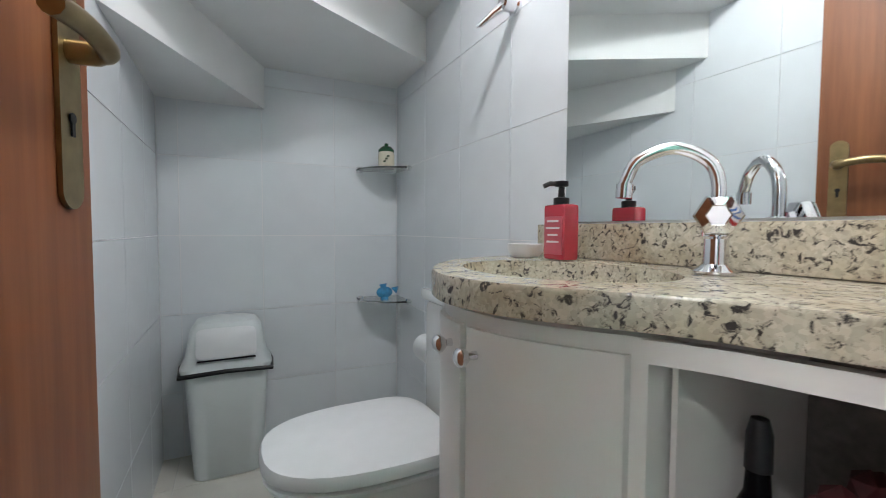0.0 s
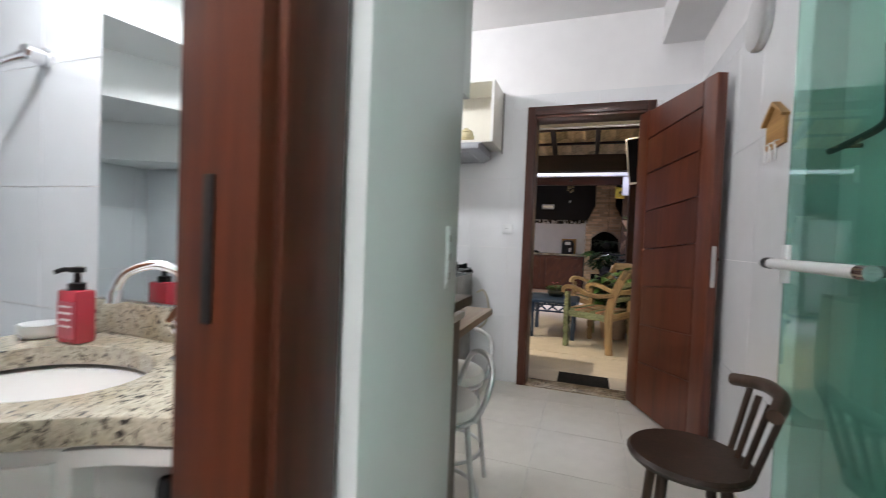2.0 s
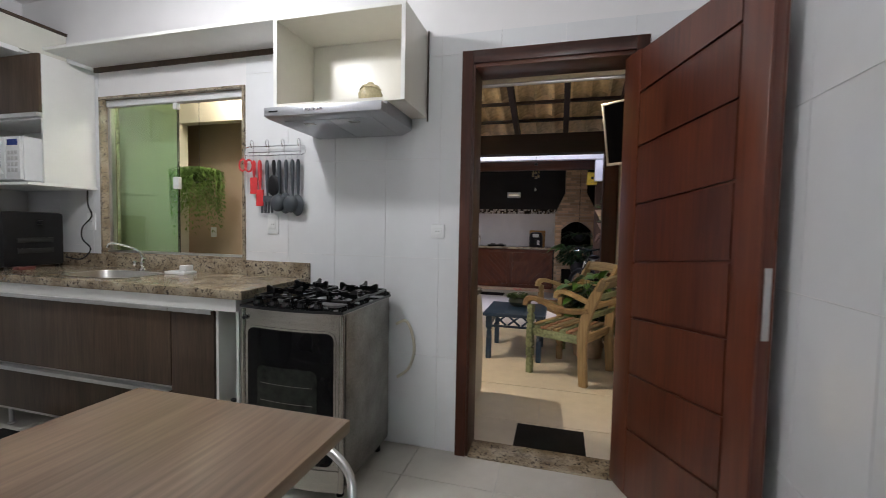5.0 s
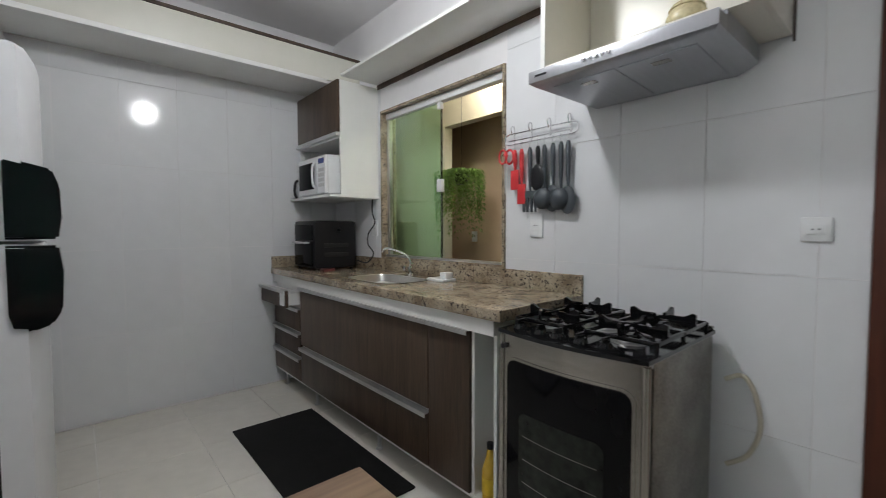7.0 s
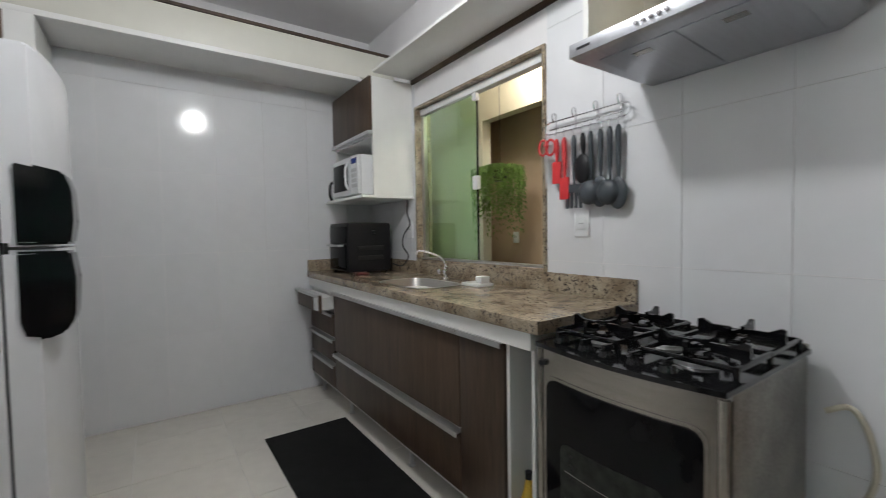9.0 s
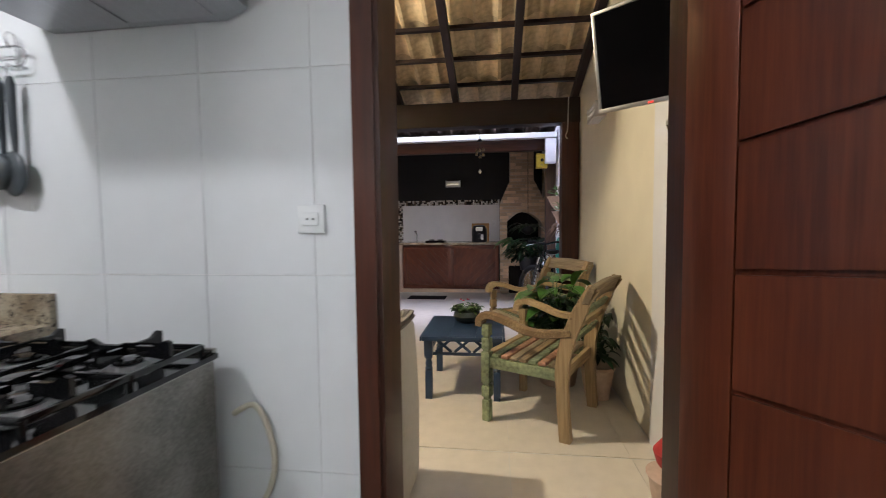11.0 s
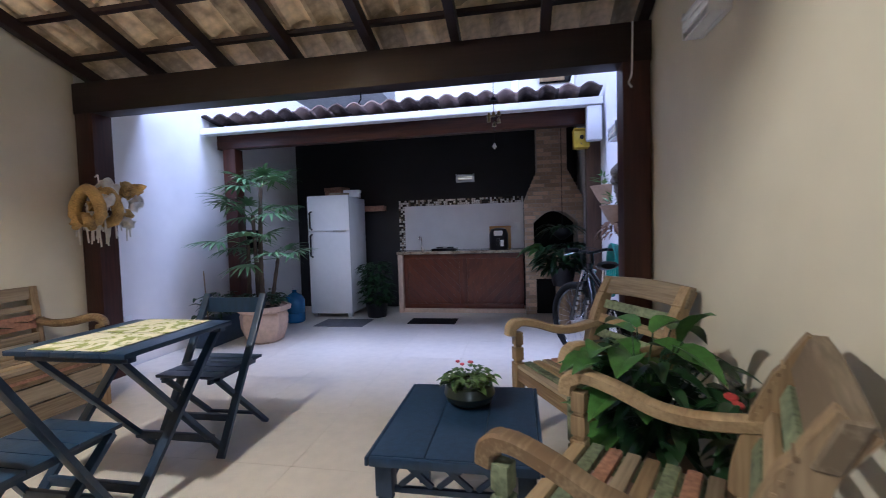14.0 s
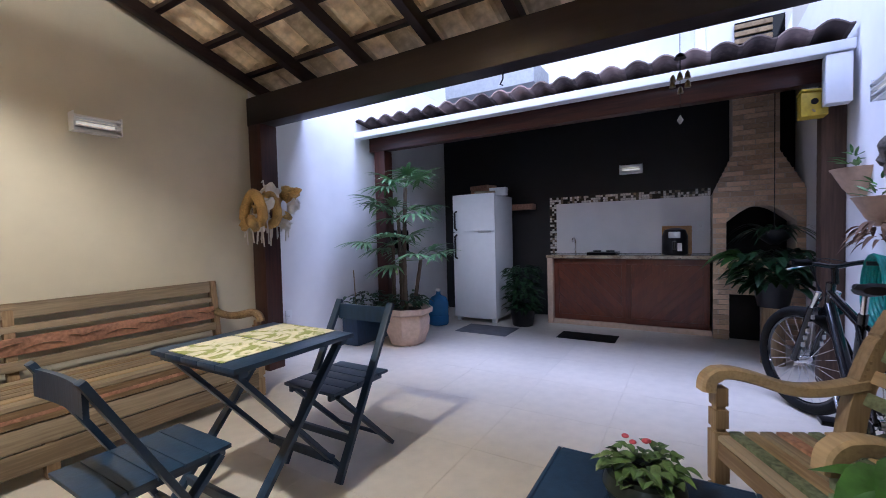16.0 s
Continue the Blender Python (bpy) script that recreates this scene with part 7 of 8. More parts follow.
def wall_light(place, turn, label, lit):
    """Bulkhead lamp with slats, projecting along local +y."""
    w = thing("wall_lamp", place, label, "wall lamp", turn, "slatted wall lamps")
    part("base", box(B(), -0.135, 0.135, 0.0, 0.02, -0.06, 0.06, 0.006), M_WHITE_PLASTIC, w)
    part("bulb", rod(B(), (-0.10, 0.045, 0), (0.10, 0.045, 0), 0.02), glow("tube_glow" if lit else "tube_dim", (1.0, 0.9, 0.7), 1.2 if lit else 0.4) if ("tube_glow" if lit else "tube_dim") not in bpy.data.materials else bpy.data.materials["tube_glow" if lit else "tube_dim"], w)
    for z in (-0.045, -0.015, 0.015, 0.045):
        part("slat", box(B(), -0.135, 0.135, 0.02, 0.09, z - 0.005, z + 0.005, 0.002, pose(0, 0, 0, -8, 0, 0)), M_WHITE_PLASTIC, w)
    for s in (-1, 1):
        part("side", box(B(), s * 0.132 - 0.004, s * 0.132 + 0.004, 0.02, 0.09, -0.06, 0.06, 0.002), M_WHITE_PLASTIC, w)


wall_light((3.810, 0.30, 1.715), -90, "slatted white wall lamp on the black pillar, off", False)
porch = thing("porch_lamp", (4.161, 1.50, 2.60), "unseen white wall lamp with an added light-cutting plate, on", "wall lamp")
part("base", box(B(), 0.0, 0.018, -0.06, 0.06, -0.08, 0.08, 0.005), M_WHITE_PLASTIC, porch)
# Plate added to cut the lamp's light off at a slant.
part("light_cutoff_plate", box(B(), 0.184, 0.190, -0.30, 0.30, -0.092, 0.016, 0.002), M_WHITE_PLASTIC, porch)
for z in (-0.075, 0.008):
    part("arm", rod(B(), (0.015, 0.05, z * 0.9), (0.186, 0.05, z), 0.004), M_ALU, porch)

wall_light((5.53, 3.348, 1.99), 180, "slatted white wall lamp on the cream wall", False)
wall_light((5.79, -1.078, 2.08), 0, "slatted white wall lamp by the timber post", False)
wall_light((10.198, 0.557, 1.97), 90, "slatted white wall lamp on black paint", False)
wall_light((7.45, -1.078, 1.95), 0, "slatted white wall lamp near the barbecue", False)

# television on the side wall, tilted towards the seats
tv = thing("television", (4.11, -0.88, 1.69), "black flat television with a grey rim on a wall arm", "television", 52)
tilt = pose(0, 0, 0, 0, 0, 0) @ pose(0, 0, 0, -12, 0, 0)
part("screen", box(B(), -0.215, 0.215, -0.002, 0.004, 0.02, 0.40, 0, tilt), M_BLACK_GLASS, tv)
bm = box(B(), -0.23, 0.23, -0.03, -0.0025, 0.0, 0.415, 0.006, tilt)
part("case", bm, M_BLACK_PLASTIC, tv)
for a in ((-0.23, 0.23, -0.004, 0.006, 0.0, 0.018), (-0.23, 0.23, -0.004, 0.006, 0.402, 0.415), (-0.23, -0.216, -0.004, 0.006, 0.018, 0.402), (0.216, 0.23, -0.004, 0.006, 0.018, 0.402)):
    part("bezel", box(B(), *a, 0.001, tilt), M_ALU, tv)
part("standby_light", box(B(), 0.0, 0.02, 0.006, 0.008, 0.004, 0.010, 0, tilt), glow("red_standby", (1, 0.05, 0.03), 2.0), tv)
part("wall_arm", rod(B(), (0, -0.03, 0.2), (-0.20, -0.19, 0.2), 0.018), M_BLACK_IRON, tv)
cam_w = thing("wall_camera", (4.19, -1.064, 1.60), "white wall camera with a black lens", "camera")
part("mount", rod(B(), (-0.02, 0, 0.035), (-0.015, 0.03, 0.03), 0.034, 0.030, 18), M_WHITE_PLASTIC, cam_w)
part("body", tube(B(), [(-0.026, 0.012, 0.046), (-0.022, 0.020, 0.042), (-0.012, 0.036, 0.032), (0.002, 0.072, 0.004), (0.006, 0.082, -0.002), (0.007, 0.085, -0.004)], [0.018, 0.034, 0.044, 0.046, 0.043, 0.036], 20), M_WHITE_PLASTIC, cam_w)
part("lip", tube(B(), [(-0.002, 0.060, -0.032), (0.006, 0.084, -0.050), (0.009, 0.096, -0.056)], [0.012, 0.016, 0.009], 12), M_WHITE_PLASTIC, cam_w)
part("lens", tube(B(), [(0.007, 0.084, -0.003), (0.009, 0.090, -0.006)], [0.032, 0.029], 20), M_BLACK_GLASS, cam_w)
sw = thing("light_switch", (4.027, -1.064, 1.238), "white triple light switch plate", "switch", -90)
part("plate", box(B(), -0.010, 0.0, -0.04, 0.04, -0.062, 0.062, 0.003), M_WHITE_PLASTIC, sw)
for z in (-0.024, 0.0, 0.024):
    part("rocker", box(B(), -0.014, -0.010, -0.018, 0.018, z - 0.009, z + 0.009, 0.002), M_WHITE_PLASTIC, sw)
basket = thing("clay_pot", (3.95, -0.93, 0), "pale clay pot with a red flower by the door", "potted plant")
part("pot", lathe(B(), [(0.07, 0), (0.10, 0.20), (0.11, 0.22), (0.10, 0.225), (0.01, 0.21)], n=22), M_TERRACOTTA, basket)
part("flower", lathe(B(), [(0.02, 0.21), (0.07, 0.26), (0.085, 0.31), (0.05, 0.36), (0.005, 0.37)], n=14), material("red_cloth", (0.42, 0.03, 0.03), 0.8, vary=0.3), basket)
solid("rope_end", tube(B(), curve_points([(6.66, -0.96, 2.46), (6.655, -0.955, 2.28), (6.65, -0.95, 2.14), (6.64, -0.93, 2.08), (6.65, -0.95, 2.05)]), 0.006, 6), M_WHITE_PLASTIC, "pale rope hanging from the beam on a hook", "rope")

# hanging straw and cloth bundle on the left post
bag = thing("hanging_basket", (6.62, 3.08, 1.40), "yellow straw and white cloth bundle hung on a post", "basket")
M_STRAW = material("yellow_straw", (0.55, 0.36, 0.12), 0.8, scale=40, vary=0.5, bump=0.6, bump_scale=60)
M_WHITE_CLOTH = material("white_cotton", (0.68, 0.66, 0.62), 0.85, scale=14, vary=0.12, bump=0.4, bump_scale=60)
for k in range(2):
    pts = [(-0.14 + 0.14 * k + 0.02 * math.sin(i), -0.06 + 0.13 * math.cos(i * 0.5236) * 0.9, 0.05 + 0.13 * math.sin(i * 0.5236)) for i in range(12)]
    part("straw_ring", tube(B(), pts, 0.042, 10, True), M_STRAW, bag)
for i in range(26):
    bm = B()
    bmesh.ops.create_icosphere(bm, subdivisions=3, radius=random.uniform(0.035, 0.065), matrix=Matrix.Translation((random.uniform(-0.20, 0.24), random.uniform(-0.16, 0.02), random.uniform(-0.08, 0.22))) @ pose(0, 0, 0, random.uniform(-60, 60), random.uniform(-60, 60), 0) @ Matrix.Diagonal((1.0, 0.5, 1.5, 1)))
    for v in bm.verts:
        v.co += noise.noise_vector(v.co * 22) * 0.035
    part("cloth", bm, M_WHITE_CLOTH if i % 3 else M_STRAW, bag)
bm = B()
for i in range(26):
    x, y = random.uniform(-0.18, 0.25), random.uniform(-0.10, 0.04)
    plank(bm, (x, y, -0.04), (x + random.uniform(-0.02, 0.02), y, -0.13 - random.uniform(0, 0.14)), 0.012, 0.005)
part("fringe", bm, M_WHITE_CLOTH, bag)
part("hook", tube(B(), [(0.05, 0.08, 0.30), (0.02, 0.02, 0.31), (0.02, 0.0, 0.2)], 0.006, 6), M_ALU, bag)
socket((7.05, 3.347, 0.42), "white wall socket low on the courtyard wall", 90)

# ---- courtyard and barbecue ----
bbq = thing("barbecue", (0, 0, 0), "pale brick barbecue with an arched mouth and chimney", "barbecue")
M_SOOT_AND_HOLE = material("soot_black_lining", (0.008, 0.007, 0.007), 0.95, scale=8, vary=0.3, bump=0.3)
YZ = Matrix(((0, 0, 1, 0), (1, 0, 0, 0), (0, 1, 0, 0), (0, 0, 0, 1)))
bm = B()
for y0, y1, z0, z1 in ((-0.45, -0.305, 0, 0.50), (-1.075, -0.72, 0, 0.50), (-1.075, -0.305, 0.50, 0.885), (-0.425, -0.305, 0.885, 1.25), (-1.075, -1.0, 0.885, 1.25)):
    part("masonry", box(B(), 9.62, 10.195, y0, y1, z0, z1), M_MORTAR, bbq)
arch = [(-0.425 - 0.575 * i / 12, 1.25 + 0.17 * math.sin(math.pi * i / 12)) for i in range(13)]
slab(bm, [(-0.305, 1.25)] + [(-0.305, 1.57), (-1.075, 1.57), (-1.075, 1.25)] + arch[::-1], 9.62, 10.195, YZ)
v = [bm.verts.new(p) for p in [(9.62, -0.305, 1.57), (9.62, -1.075, 1.57), (10.195, -1.075, 1.57), (10.195, -0.305, 1.57), (9.75, -0.485, 1.97), (9.75, -0.886, 1.97), (10.195, -0.886, 1.97), (10.195, -0.485, 1.97)]]
for f in ((0, 1, 5, 4), (1, 2, 6, 5), (2, 3, 7, 6), (3, 0, 4, 7)):
    bm.faces.new([v[i] for i in f])
box(bm, 9.75, 10.195, -0.886, -0.485, 1.97, 2.72)
part("flue", bm, M_MORTAR, bbq)
part("lining", box(B(), 10.12, 10.19, -1.0, -0.425, 0.887, 1.42), M_SOOT_AND_HOLE, bbq, "soot-blackened back of the fire mouth")
# Black sheet across the lower opening; the dark of the hole is its colour.
part("lining", box(B(), 9.70, 9.72, -0.72, -0.45, 0.0, 0.50), M_SOOT_AND_HOLE, bbq)
part("hearth", box(B(), 9.63, 10.12, -1.0, -0.425, 0.886, 0.90), M_SOOT_AND_HOLE, bbq)

counter = thing("barbecue_counter", (0, 0, 0), "granite counter with diagonal-plank sliding doors", "counter")
part("worktop", box(B(), 9.66, 10.195, -0.30, 1.53, 0.852, 0.89, 0.004), M_GRANITE, counter)
part("end_pier", box(B(), 9.68, 10.195, 1.45, 1.52, 0, 0.851, 0.003), M_TERRACOTTA, counter, "brick-coloured end wall")
part("back_panel", box(B(), 10.0, 10.19, -0.30, 1.45, 0.06, 0.851), M_BLACK_PAINT, counter)
part("plinth", box(B(), 9.70, 10.0, -0.30, 1.45, 0.0, 0.06, 0.003), M_TERRACOTTA, counter)


def clip_to(poly, x0, x1, y0, y1):
    """The part of a polygon that lies in a rectangle."""
    for axis, limit, keep in ((0, x0, 1), (0, x1, -1), (1, y0, 1), (1, y1, -1)):
        out = []
        for i in range(len(poly)):
            a, b = poly[i], poly[(i + 1) % len(poly)]
            ia, ib = (a[axis] - limit) * keep >= 0, (b[axis] - limit) * keep >= 0
            if ia:
                out.append(a)
            if ia != ib:
                t = (limit - a[axis]) / (b[axis] - a[axis])
                out.append((a[0] + (b[0] - a[0]) * t, a[1] + (b[1] - a[1]) * t))
        poly = out
        if len(poly) < 3:
            return []
    return poly


for y0, y1, slope, x in ((0.56, 1.44, 1, 9.725), (-0.28, 0.57, -1, 9.705)):
    d = part("sliding_door", box(B(), x + 0.012, x + 0.03, y0, y1, 0.065, 0.845), M_DOOR, counter, "dark red-brown plank door")
    for z0, z1, a, b in ((0.065, 0.13, y0, y1), (0.78, 0.845, y0, y1), (0.13, 0.78, y0, y0 + 0.06), (0.13, 0.78, y1 - 0.06, y1)):
        part("door_frame_bar", box(B(), x - 0.004, x + 0.011, a, b, z0, z1, 0.002), M_DOOR, d)
    for k in range(-9, 19):
        c = y0 + k * 0.105
        strip = [(c, 0.0), (c + 0.10, 0.0), (c + 0.10 + slope * 0.9, 0.9), (c + slope * 0.9, 0.9)]
        poly = clip_to(strip, y0 + 0.062, y1 - 0.062, 0.132, 0.778)
        if poly:
            part("plank", slab(B(), poly, x + 0.002, x + 0.0115, YZ), M_DOOR, d)

splash = thing("tiled_splashback", (10.198, 0, 0), "white splashback framed with black and white mosaic", "splashback", kind="structure")
part("panel", box(B(), -0.012, 0.0, -0.30, 1.53, 0.892, 1.575), M_YARD, splash)
M_MOSAIC = bpy.data.materials.new("mixed_glass_mosaic")
M_MOSAIC.use_nodes = True
nt = M_MOSAIC.node_tree
geo, ramp = nt.nodes.new("ShaderNodeNewGeometry"), nt.nodes.new("ShaderNodeValToRGB")
ramp.color_ramp.interpolation = "CONSTANT"
ramp.color_ramp.elements[0].color = (0.02, 0.018, 0.016, 1)
ramp.color_ramp.elements[1].position, ramp.color_ramp.elements[1].color = 0.38, (0.55, 0.53, 0.50, 1)
for pos, col in ((0.6, (0.20, 0.16, 0.12, 1)), (0.78, (0.70, 0.69, 0.66, 1))):
    ramp.color_ramp.elements.new(pos).color = col
nt.links.new(geo.outputs["Random Per Island"], ramp.inputs[0])
nt.links.new(ramp.outputs[0], nt.nodes["Principled BSDF"].inputs["Base Color"])
nt.nodes["Principled BSDF"].inputs["Roughness"].default_value = 0.15
bm = B()
for i in range(62):
    for j in range(3):
        box(bm, -0.014, -0.004, -0.30 + i * 0.031, -0.272 + i * 0.031, 1.577 + j * 0.031, 1.605 + j * 0.031)
for i in range(22):
    for j in range(3):
        box(bm, -0.014, -0.004, 1.532 + j * 0.031, 1.56 + j * 0.031, 0.892 + i * 0.031, 0.920 + i * 0.031)
tagged(part("mosaic", bm, M_MOSAIC, splash), kind="stuff")
airfr = thing("air_fryer", (9.86, 0.06, 0.89), "black air fryer with a silver panel on the counter", "air fryer")
part("body", lathe(B(), [(0.12, 0), (0.135, 0.02), (0.135, 0.22), (0.11, 0.29), (0.05, 0.31), (0.005, 0.312)], n=22), M_BLACK_PLASTIC, airfr)
part("panel", box(B(), -0.14, -0.10, -0.06, 0.06, 0.20, 0.27, 0.01), M_ALU, airfr)
part("basket_handle", box(B(), -0.20, -0.13, -0.02, 0.02, 0.07, 0.16, 0.008), M_BLACK_PLASTIC, airfr)
part("label", box(B(), -0.141, -0.134, -0.075, -0.03, 0.05, 0.14, 0.002), M_TEXT_WHITE, airfr)
board = solid("cutting_board", box(B(), -0.01, 0.01, -0.16, 0.16, 0, 0.34, 0.006, pose(0, 0, 0, 0, 10, 0)), M_YWOOD, "wooden cutting board leaning on the splashback", "board", (10.08, 0.05, 0.892))
cook = thing("cooktop", (9.93, 0.86, 0.89), "black two-burner cooktop on the counter", "cooktop")
part("plate", box(B(), -0.2, 0.18, -0.17, 0.17, 0, 0.035, 0.006), M_BLACK_GLASS, cook)
for y in (-0.08, 0.08):
    part("burner", lathe(B(), [(0.05, 0.035), (0.05, 0.05), (0.005, 0.052)], (0, y, 0), 16), M_BLACK_IRON, cook)
ytap = thing("counter_tap", (10.08, 1.25, 0.89), "chrome tap on the barbecue counter", "tap")
part("spout", tube(B(), curve_points([(0, 0, 0), (0, 0, 0.16), (-0.06, 0, 0.22), (-0.13, 0, 0.20), (-0.14, 0, 0.16)]), 0.011, 10), M_CHROME, ytap)
socket((10.184, -0.20, 1.22), "white wall socket on the splashback")

yf = thing("patio_fridge", (9.30, 2.41, 0), "white two-door fridge with black handles under the roof", "fridge")
part("body", box(B(), 0.07, 0.66, -0.31, 0.31, 0.05, 1.70, 0.012), M_WHITE_ENAMEL, yf)


def flat_door(z0, z1):
    pts = [(0.03 - 0.03 * math.sin(math.pi * i / 12) ** 0.7, -0.31 + 0.62 * i / 12) for i in range(13)]
    return slab(B(), pts + [(0.066, 0.31), (0.066, -0.31)], z0, z1)


for nm, z0, z1, h0, h1 in (("lower_door", 0.06, 1.215, 0.86, 1.18), ("upper_door", 1.225, 1.72, 1.25, 1.50)):
    d = part(nm, flat_door(z0, z1), M_WHITE_ENAMEL, yf)
    part("handle", tube(B(), [(0.02, 0.25, h0), (-0.035, 0.25, h0 + 0.02), (-0.035, 0.25, h1 - 0.02), (0.02, 0.25, h1)], 0.014, 8), M_BLACK_PLASTIC, d, "black bar handle")
part("badge", box(B(), -0.006, 0.004, -0.27, -0.08, 1.205, 1.235, 0.004), M_ALU, yf)
for y in (-0.26, 0.26):
    part("foot", box(B(), 0.06, 0.12, y - 0.03, y + 0.03, 0, 0.05), M_WHITE_PLASTIC, yf)
for i, (p, s, a, m) in enumerate((((9.55, 2.32, 1.70), (0.36, 0.26, 0.05), 20, M_TEAK_GREY), ((9.58, 2.14, 1.70), (0.10, 0.22, 0.10), 5, M_WHITE_PLASTIC), ((9.75, 2.45, 1.70), (0.2, 0.3, 0.16), -15, M_PINK_WORN))):
    b = thing("stored_box", p, "old box stored on top of the fridge", "box", a)
    part("body", box(B(), -s[0] / 2, s[0] / 2, -s[1] / 2, s[1] / 2, 0.0, s[2], 0.004), m, b)
    part("lid", box(B(), -s[0] / 2 - 0.006, s[0] / 2 + 0.006, -s[1] / 2 - 0.006, s[1] / 2 + 0.006, s[2] * 0.7, s[2] + 0.006, 0.003), m, b)
shelfb = solid("wall_shelf", box(B(), -0.15, 0.0, -0.42, 0.42, 0, 0.08, 0.005), M_PINK_WORN, "faded wooden wall shelf behind the fridge", "shelf", (10.199, 2.25, 1.52))
mat("fridge_mat", (8.97, 2.07, 0), 0.44, 0.66, "grey rubber mat before the patio fridge", material("grey_rubber", (0.16, 0.16, 0.17), 0.85, scale=40, vary=0.2, bump=0.4, bump_scale=200))
mat("counter_mat", (9.12, 0.90, 0), 0.32, 0.62, "black rubber mat before the barbecue counter")
pic = thing("wall_picture", (8.95, 3.348, 1.1), "dark framed panel on the courtyard wall", "picture")
part("panel", box(B(), -0.17, 0.17, -0.012, 0.0, -0.15, 0.15, 0.002), M_BLACK_GLASS, pic)
part("rim", box(B(), -0.185, 0.185, -0.009, -0.001, -0.165, 0.165, 0.002), M_BLACK_PLASTIC, pic)

# palm in a faceted pot
palm = thing("potted_palm", (8.05, 2.62, 0), "lady palm with fan leaves in a pale terracotta pot", "potted palm")
part("pot", lathe(B(), [(0.17, 0), (0.20, 0.02), (0.25, 0.16), (0.26, 0.29), (0.245, 0.33), (0.29, 0.35), (0.295, 0.40), (0.26, 0.405), (0.25, 0.38), (0.01, 0.37)], n=8, m=Matrix.Rotation(radians(22.5), 3, "Z")), M_TERRACOTTA, palm)
for k in range(4):
    part("foot", box(B(), 0.10 * (1 if k % 2 else -1) - 0.03, 0.10 * (1 if k % 2 else -1) + 0.03, 0.10 * (1 if k < 2 else -1) - 0.03, 0.10 * (1 if k < 2 else -1) + 0.03, -0.0, 0.03), M_TERRACOTTA, palm)
part("soil", lathe(B(), [(0.24, 0.372), (0.01, 0.385)], n=16), M_SOIL, palm)
M_PALM_TRUNK = material("fibrous_palm_trunk", (0.10, 0.07, 0.045), 0.95, scale=25, vary=0.4, bump=0.8, bump_scale=60)
rnd = random.Random(11)
fan_heads = []
M_PALM_LEAF = material("bright_palm_leaf", (0.16, 0.30, 0.13), 0.4, scale=9, vary=0.35)
for x, y, h in ((-0.05, -0.03, 1.35), (0.06, 0.10, 1.05), (-0.02, 0.14, 0.72), (0.09, -0.08, 0.55)):
    pts = curve_points([(x, y, 0.37), (x + rnd.uniform(-0.03, 0.03), y + rnd.uniform(-0.03, 0.03), h * 0.7), (x + rnd.uniform(-0.05, 0.05), y + rnd.uniform(-0.06, 0.06), 0.37 + h)], 8)
    part("trunk", tube(B(), pts, [0.026 - 0.008 * i / (len(pts) - 1) + 0.004 * (i % 2) for i in range(len(pts))], 8), M_PALM_TRUNK, palm)
    fan_heads.append((pts[-1], 7 if h > 0.8 else 5))
for head, count in fan_heads:
    for k in range(count):
        a = 2 * math.pi * k / count + rnd.uniform(-0.3, 0.3)
        e = rnd.uniform(-0.05, 0.75)
        out = Vector((math.cos(a) * math.cos(e), math.sin(a) * math.cos(e), math.sin(e)))
        tip = head + out * rnd.uniform(0.20, 0.34) - Vector((0, 0, 0.03))
        bm = tube(B(), [head, (head + tip) / 2 + Vector((0, 0, 0.02)), tip], 0.004, 5)
        side = out.cross(Vector((0, 0, 1))).normalized()
        for j in range(13):
            b = (j - 6) / 6 * 1.7
            d = (out * math.cos(b) + side * math.sin(b)).normalized()
            leaf_mesh(bm, tip, d, rnd.uniform(0.28, 0.40) * (1 - 0.12 * abs(b)), 0.048, 0.35, 4, 0.15)
        part("fan_leaf", bm, M_PALM_LEAF, palm)
foliage("ground_leaf", palm, M_LEAF_DARK, 60, (0, 0, 0.38), (0.22, 0.22, 0.16), 0.13, 0.07, False, 0.6, 0.5, 12)
trough = thing("planter", (7.95, 3.12, 0), "dark planter with trailing greenery by the wall", "planter")
part("box", box(B(), -0.28, 0.28, -0.11, 0.11, 0, 0.30, 0.01), M_BLUE, trough)
foliage("leaves", trough, M_LEAF_DARK, 110, (0, 0, 0.28), (0.30, 0.12, 0.26), 0.12, 0.05, False, 0.6, 0.5, 13)
part("stake", rod(B(), (-0.16, 0, 0.25), (-0.17, 0.02, 0.82), 0.006), M_TEAK_Z, trough)
jug = thing("water_bottle", (9.02, 2.80, 0), "large blue plastic water bottle on the floor", "water bottle")
part("bottle", lathe(B(), [(0.12, 0), (0.135, 0.02), (0.135, 0.12), (0.128, 0.13), (0.135, 0.14), (0.135, 0.30), (0.10, 0.36), (0.03, 0.40), (0.03, 0.45), (0.005, 0.452)], n=24), material("blue_plastic", (0.03, 0.16, 0.36), 0.2, scale=6, vary=0.1), jug)
part("cap", lathe(B(), [(0.032, 0.44), (0.032, 0.47), (0.004, 0.472)], n=14), M_WHITE_PLASTIC, jug)
bush = thing("potted_bush", (9.42, 1.77, 0), "dense dark green bush in a black pot", "potted plant")
part("pot", lathe(B(), [(0.13, 0), (0.16, 0.2), (0.15, 0.21), (0.01, 0.2)], n=18), M_BLACK_PLASTIC, bush)
foliage("leaves", bush, M_LEAF_DARK, 330, (0, 0, 0.10), (0.20, 0.20, 0.66), 0.11, 0.06, False, 0.4, 0.5, 14)

